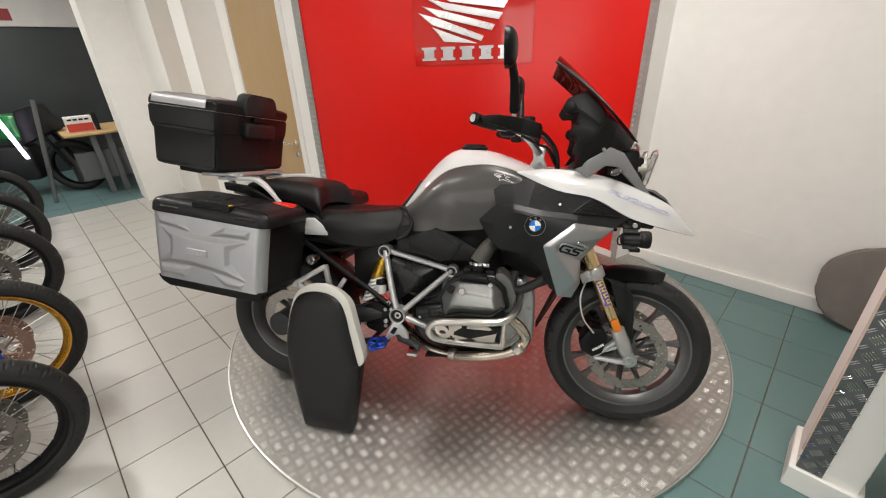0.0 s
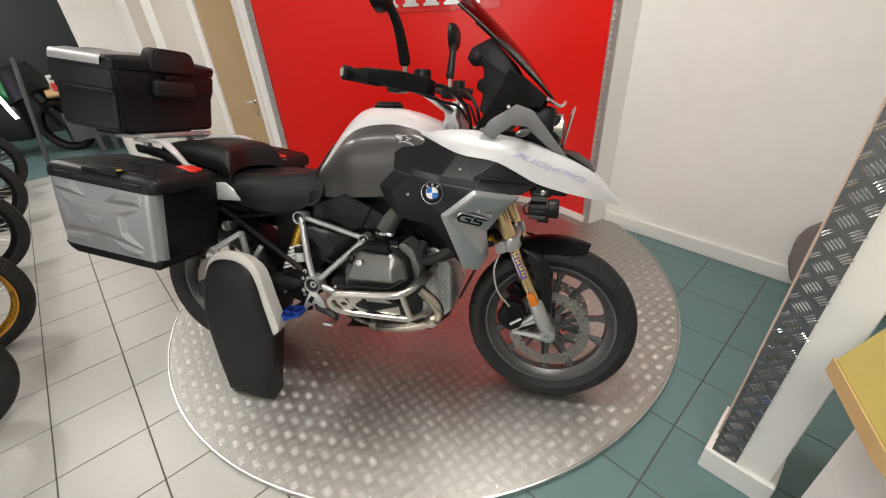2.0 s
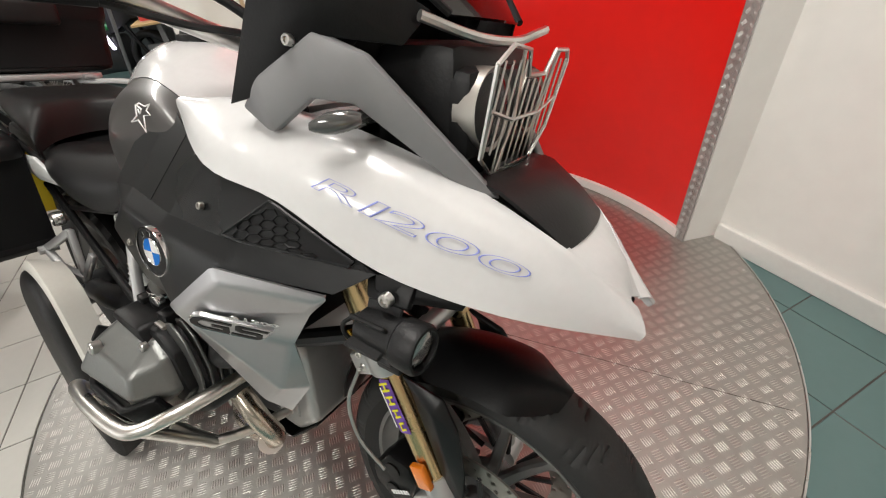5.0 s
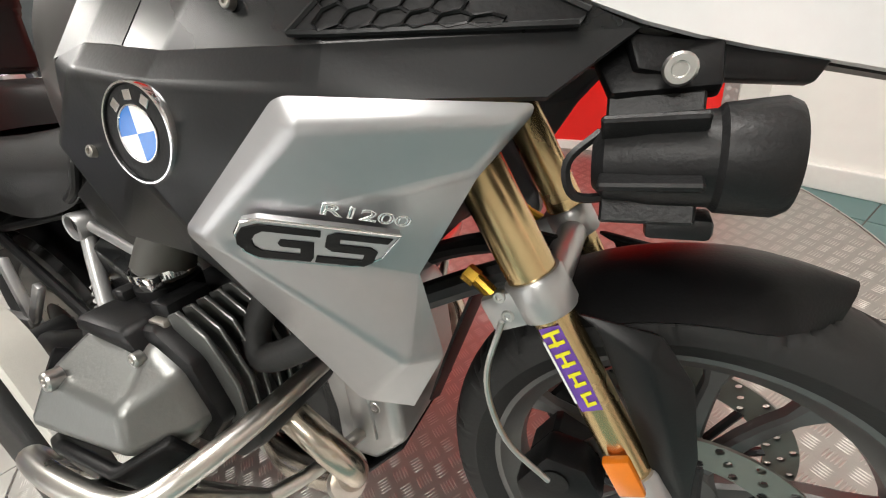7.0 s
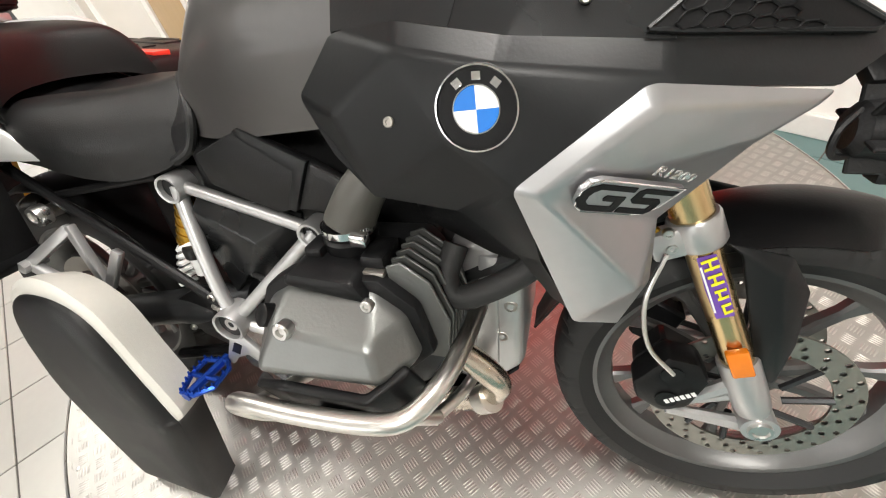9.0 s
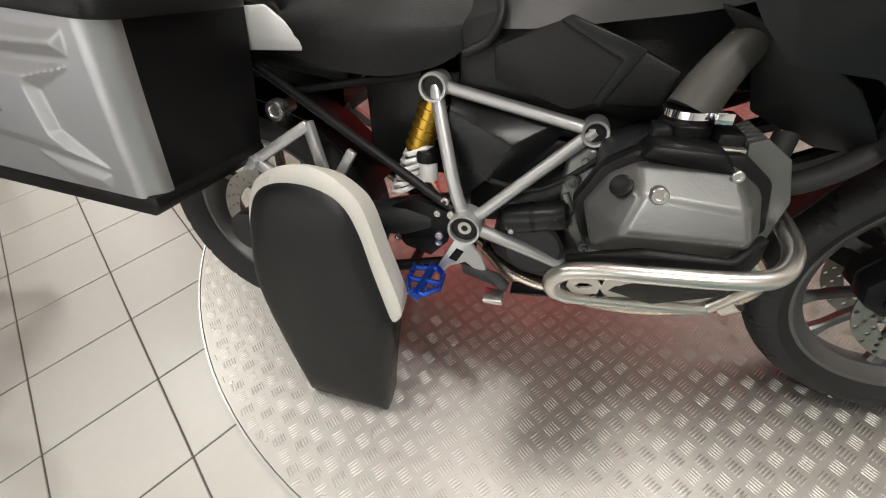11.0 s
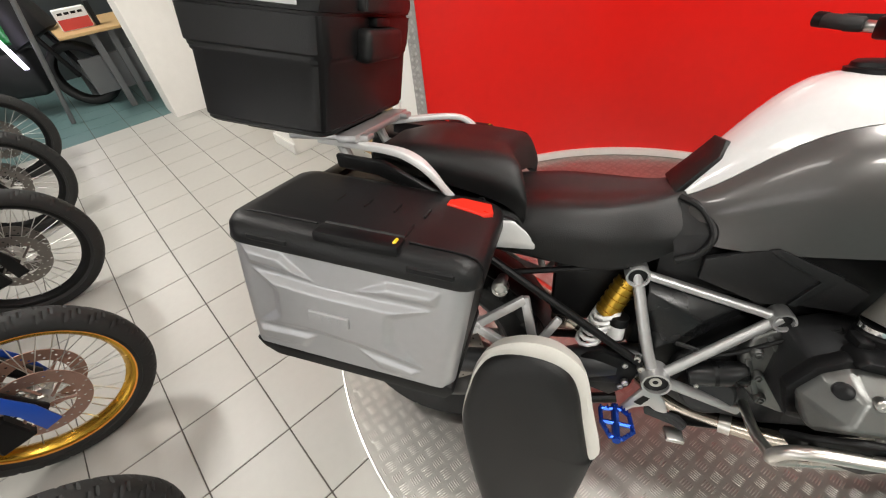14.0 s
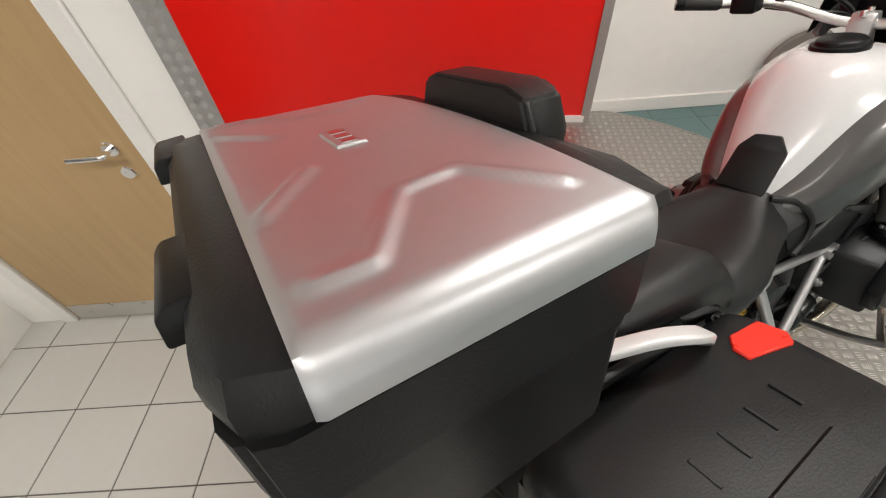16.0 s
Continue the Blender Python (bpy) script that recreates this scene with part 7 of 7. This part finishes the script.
desk = thing("reception_desk", "olive topped reception desk with a wood edge and white front", "desk", ROOM)
DP = [(2.00, 0.66), (2.09, 0.47), (2.30, 0.20), (2.75, 0.02), (3.4, 0.0), (3.4, 0.85), (2.06, 0.85)]
part("desktop", prism(DP, 0.722, 0.752, "z", 0.002, 1), OLIVE, desk, "olive laminate top", False)
part("edge_band", thicken(loft([[(x - 0.003, y - 0.002, 0.719), (x - 0.003, y - 0.002, 0.755)] for x, y in DP[:5]]), 0.003), DESKWOOD, desk, "pale beech edge band", False)
part("front_panel", prism([(2.085, 0.68), (2.16, 0.52), (2.34, 0.29), (2.78, 0.12), (3.35, 0.10), (3.35, 0.13), (2.80, 0.15), (2.37, 0.31), (2.19, 0.54), (2.11, 0.70)], FLOOR, 0.720, "z", 0.001, 1), TRIMWHITE, desk, "white curved front panel", False)
part("plinth", prism([(2.078, 0.675), (2.154, 0.513), (2.335, 0.28), (2.34, 0.285), (2.16, 0.518), (2.085, 0.68)], FLOOR, 0.05, "z"), DESKWOOD, desk, "beech plinth strip", False)

# ---------- stone-like disc leaning on the right wall ----------
disc = lathe([(0, -0.022), (0.20, -0.024), (0.232, -0.020), (0.243, -0.008), (0.244, 0.008), (0.236, 0.020), (0.20, 0.024), (0, 0.022)], "y", 56)
rnd = random.Random(4)
for v in disc.verts:
    rr = math.hypot(v.co.x, v.co.z)
    if rr > 0.15:
        q = 1 + 0.014 * math.sin(5 * math.atan2(v.co.z, v.co.x) + 1) + rnd.uniform(-0.012, 0.012)
        v.co.x *= q
        v.co.z *= q
bmesh.ops.transform(disc, matrix=Matrix.Translation((2.035, 2.222, 0.222)) @ pose(0, 0, 0, -12), verts=disc.verts)
solid("fibre_disc", disc, STONE, "rough grey brown disc leaning against the wall", "disc", "", ROOM)


# ---------- row of parked motorcycles, front wheels towards the aisle ----------
def wire_wheel(parent, name, R, half, rb, rim_mat, spoke_mat, edge, knob, at):
    hub = part(name, lathe([(0, -0.05), (0.018, -0.05), (0.018, -0.035), (0.036, -0.032), (0.036, -0.026), (0.022, -0.02), (0.022, 0.02), (0.036, 0.026), (0.036, 0.032), (0.018, 0.035), (0.018, 0.05), (0, 0.05)], "y", 28), STEEL, parent, "spoked wheel", m=at)
    part("tyre", tyre(R, half, rb + 0.004, knob), RUBBER, hub, "black tyre")
    part("rim", lathe([(rb + 0.010, -half * 0.62), (rb - 0.010, -half * 0.60), (rb - 0.020, -half * 0.36), (rb - 0.027, 0), (rb - 0.020, half * 0.36), (rb - 0.010, half * 0.60), (rb + 0.010, half * 0.62)], "y", 72), rim_mat, hub, "rim")
    if edge:
        for s in (-1, 1):
            part("rim_tape", lathe([(rb + 0.016, s * half * 0.74), (rb - 0.001, s * half * 0.65)], "y", 72), edge, hub, "orange rim tape")
    for k in range(36):
        a = 2 * math.pi * k / 36
        s = 1 if k % 2 else -1
        d = 0.5 if (k // 2) % 2 else -0.5
        part("spoke", tube([(0.035 * math.cos(a + d), s * 0.029, 0.035 * math.sin(a + d)), ((rb - 0.024) * math.cos(a), s * 0.004, (rb - 0.024) * math.sin(a))], 0.0018, 5), spoke_mat, hub)
    return hub


def parked_bike(u, n, label, rim_mat, spoke_mat, edge, guard_mat, disc_mat, paint, R=0.335, turn=0.0, z0=0.0):
    """A motorcycle that stands across the row: local x points to the front, y to its left."""
    m = ROOM @ pose(u, n, FLOOR, 0, 0, 90 + turn)
    bk = thing("parked_motorcycle", label, "motorcycle", m, "row of parked motorcycles")
    w = wire_wheel(bk, "front_wheel", R, 0.045, R - 0.068, rim_mat, spoke_mat, edge, 6, pose(0, 0, R))
    for s in (-1, 1):
        part("brake_disc", holed_ring(0.085, 0.128, 48, HOLES, 0.0045, s * 0.058 - 0.002, s * 0.058 + 0.002), disc_mat, w, "drilled brake disc")
        for k in range(6):
            a = math.pi * k / 3
            part("disc_arm", tube([(0.03 * math.cos(a), s * 0.05, 0.03 * math.sin(a)), (0.088 * math.cos(a + 0.5), s * 0.058, 0.088 * math.sin(a + 0.5))], 0.005, 5), disc_mat, w)
        part("fork_leg", tube([(0.0, s * 0.092, R), (-0.16, s * 0.092, R + 0.42), (-0.27, s * 0.092, R + 0.70)], [0.026, 0.027, 0.027], 16), BLACKPL, bk, "black fork leg")
        part("fork_guard", facet([(0.026, s * 0.122, R - 0.04), (0.016, s * 0.128, R + 0.06), (-0.118, s * 0.128, R + 0.40), (-0.158, s * 0.122, R + 0.39), (-0.032, s * 0.128, R + 0.05), (-0.024, s * 0.122, R - 0.05)], [(0, 1, 4, 5), (1, 2, 3, 4)], 0.006, 0.002), guard_mat, bk, "plastic fork guard")
        part("caliper", prism([(-0.16, -0.09), (-0.155, 0.02), (-0.08, 0.04), (-0.06, -0.08)], s * 0.045, s * 0.085, "y", 0.006, 1), BLACKPL, bk, "black brake caliper", m=pose(0, 0, R))
    # the rest of the machine, back from the wheel
    part("tank", skin([[(-0.32, y * 0.6, 0.86), (-0.45, y, 0.98), (-0.62, y, 0.96), (-0.78, y * 0.6, 0.82)] if abs(y) < 0.1 else [(-0.32, y * 0.7, 0.70), (-0.45, y, 0.80), (-0.62, y, 0.78), (-0.78, y * 0.6, 0.76)] for y in (-0.14, -0.09, 0.0, 0.09, 0.14)], 3, 0.006), paint, bk, "painted fuel tank")
    part("seat", box((-1.45, -0.12, 0.78), (-0.72, 0.12, 0.86), 0.03, 3), VINYL, bk, "black seat")
    part("engine", box((-0.95, -0.14, 0.26), (-0.48, 0.14, 0.66), 0.05, 3), ENGDARK, bk, "dark engine block")
    part("handlebar", tube(smooth_line([(-0.42, -0.37, 1.05), (-0.36, -0.24, 1.06), (-0.31, -0.08, 1.02), (-0.31, 0.08, 1.02), (-0.36, 0.24, 1.06), (-0.42, 0.37, 1.05)], 5), 0.014, 10), BLACKPL, bk, "black handlebar")
    part("headlamp", box((-0.26, -0.10, 0.82), (-0.14, 0.10, 1.0), 0.03, 3), BLACKPL, bk, "black headlamp unit")
    rear = part("rear_wheel", lathe([(0, -0.05), (0.04, -0.05), (0.04, 0.05), (0, 0.05)], "y", 24), ENGDARK, bk, "rear wheel", m=pose(-1.45, 0, R - 0.01))
    part("tyre", tyre(R - 0.01, 0.065, R - 0.085, 6), RUBBER, rear, "black tyre")
    part("rim", rim_ring(R - 0.088, 0.05), BLACKPL, rear)
    part("swing_arm", joined(tube([(-0.85, -0.08, 0.36), (-1.45, -0.09, R)], 0.022, 8), tube([(-0.85, 0.08, 0.36), (-1.45, 0.09, R)], 0.022, 8)), ENGDARK, bk, "dark swing arm")
    return bk


parked_bike(-0.215, -1.13, "parked black motorcycle with spoked black front wheel", BLACKPL, STEEL, None, BLACKPL, PARKDISC, BLACKPL, 0.300)
parked_bike(-0.86, -1.07, "parked motorcycle with gold rim and blue fork guard", GOLDRIM, STEEL, ORANGETAPE, BLUEPL, COPPERDISC, BLUEPL, 0.322)
parked_bike(-1.86, -1.075, "parked motorcycle with black rim and bright spokes", BLACKPL, STEEL, None, BLACKPL, PARKDISC, DARKPL, 0.332)
parked_bike(-2.80, -1.07, "parked motorcycle with black rim and bright spokes", BLACKPL, STEEL, None, BLACKPL, PARKDISC, DARKPL, 0.336)
parked_bike(-3.79, -1.05, "parked motorcycle with black wheel and grey mudguard", BLACKPL, STEEL, None, MIDGREY, PARKDISC, MIDGREY, 0.338)


# ---------- far sales area ----------
far = thing("sales_desk", "wooden topped sales desk with grey side panels", "desk", ROOM)
part("desktop", box((-5.75, -0.32, 0.695), (-4.75, 0.36, 0.722), 0.004, 1), DESKWOOD, far, "pale beech desktop", False)
part("modesty_panel", box((-5.00, -0.28, 0.14), (-4.97, 0.34, 0.48), 0.004, 1), MIDGREY, far, "grey modesty panel", False)
part("back_panel", box((-5.60, -0.28, 0.05), (-5.57, 0.34, 0.68), 0.004, 1), MIDGREY, far, "grey back panel", False)
for n in (-0.05, 0.10, 0.30):
    part("leg", box((-4.92, n - 0.03, FLOOR), (-4.86, n + 0.03, 0.694), 0.004, 1), MIDGREY, far, "grey metal leg", False)
for n in (-0.28, 0.30):
    part("leg", box((-5.70, n - 0.03, FLOOR), (-5.64, n + 0.03, 0.694), 0.004, 1), MIDGREY, far, "grey metal leg", False)
leaf = thing("leaflet_box", "white and red leaflet box on the desk", "box", ROOM)
part("carton", box((-5.10, -0.24, 0.7235), (-4.98, 0.02, 0.90), 0.004, 1), WHITEINK, leaf, smooth=False)
part("red_panel", box((-4.979, -0.235, 0.73), (-4.977, 0.015, 0.82)), mat("red print", (0.55, 0.05, 0.04), 0.5), leaf, "red printed panel", False)
for k in range(4):
    part("print_bar", box((-4.979, -0.215 + 0.055 * k, 0.855), (-4.977, -0.175 + 0.055 * k, 0.875)), BLACKPL, leaf, smooth=False)
solid("folder", box((-5.09, 0.035, 0.7235), (-4.99, 0.075, 0.93), 0.003, 1), MATTEBLK, "black upright folder on the desk", "folder", "", ROOM, False)
solid("support_strut", tube([(-4.90, -0.43, 1.12), (-4.90, -0.62, -0.02)], 0.022, 10), MIDGREY, "slanting grey metal strut", "strut", "", ROOM)
solid("light_strip", prism([(-0.70, 0.46), (-0.66, 0.46), (-0.78, 1.05), (-0.83, 1.05)], -5.3, -5.27, "x", 0.004, 1), glow("violet white glow", (0.86, 0.78, 1.0), 6.0), "glowing violet white light strip", "light", "", ROOM)
gb = thing("far_motorcycle", "dark motorcycle with a green tank in the far showroom", "motorcycle", ROOM @ pose(-5.6, -0.75, FLOOR, 0, 0, 60))
part("front_wheel", tyre(0.32, 0.06, 0.24, 8), RUBBER, gb, "black tyre", m=pose(0.55, 0, 0.32))
part("rear_wheel", tyre(0.32, 0.08, 0.23, 8), RUBBER, gb, "black tyre", m=pose(-0.8, 0, 0.32))
part("engine", box((-0.42, -0.15, 0.2), (0.2, 0.15, 0.62), 0.05, 3), ENGDARK, gb, "dark engine block")
part("tank", box((-0.30, -0.14, 0.68), (0.22, 0.14, 0.98), 0.08, 4), GREENP, gb, "green fuel tank")
part("fairing", prism([(0.15, 0.62), (0.55, 0.78), (0.42, 1.08), (0.2, 1.02)], -0.13, 0.13, "y", 0.03, 2), MATTEBLK, gb, "black fairing")
part("seat", box((-0.95, -0.11, 0.76), (-0.28, 0.11, 0.86), 0.03, 3), VINYL, gb, "black seat")
part("fork", joined(tube([(0.55, -0.1, 0.32), (0.30, -0.1, 0.95)], 0.025, 10), tube([(0.55, 0.1, 0.32), (0.30, 0.1, 0.95)], 0.025, 10)), BLACKPL, gb, "black fork")
structure("wall_dark_panel", box((-7.0, -3.2, FLOOR), (-6.9, 0.95, 1.95)), mat("dark glass grey panel", (0.035, 0.042, 0.045), 0.35, var=0.3, scale=1.5), "dark grey display wall of the far showroom", "wall")
structure("wall_banner", box((-6.98, -3.2, 1.951), (-6.86, 0.95, 2.5)), mat("white banner board", (0.6, 0.58, 0.57), 0.5), "white banner board above the dark display wall", "sign board")
structure("trim_banner", box((-6.858, -3.2, 2.02), (-6.85, -0.2, 2.16)), mat("dark red band", (0.22, 0.012, 0.015), 0.5), "dark red band on the banner", "trim")

# ---------- marks on the wall and ceiling lights ----------
structure("trim_wall_scuff", tube([(1.22, 2.3115, 0.40), (1.40, 2.3115, 0.37), (1.55, 2.3115, 0.355)], 0.0022, 5), TRIMWHITE, "raised plaster line on the white wall", "trim", True)
for u, n, _ in LAMPS:
    cl = thing("ceiling_light", "rectangular ceiling light panel with white frame", "ceiling light", ROOM @ pose(u, n, CEIL), "ceiling lights")
    for a, c in (((-0.62, -0.17), (0.62, -0.145)), ((-0.62, 0.145), (0.62, 0.17)), ((-0.62, -0.145), (-0.595, 0.145)), ((0.595, -0.145), (0.62, 0.145))):
        part("frame", box((*a, -0.045), (*c, 0.0), 0.003, 1), TRIMWHITE, cl, smooth=False)
    part("diffuser", box((-0.594, -0.1445, -0.018), (0.594, 0.1445, -0.010)), glow("light diffuser", (1.0, 0.965, 0.91), 3.0), cl, "glowing diffuser", False)
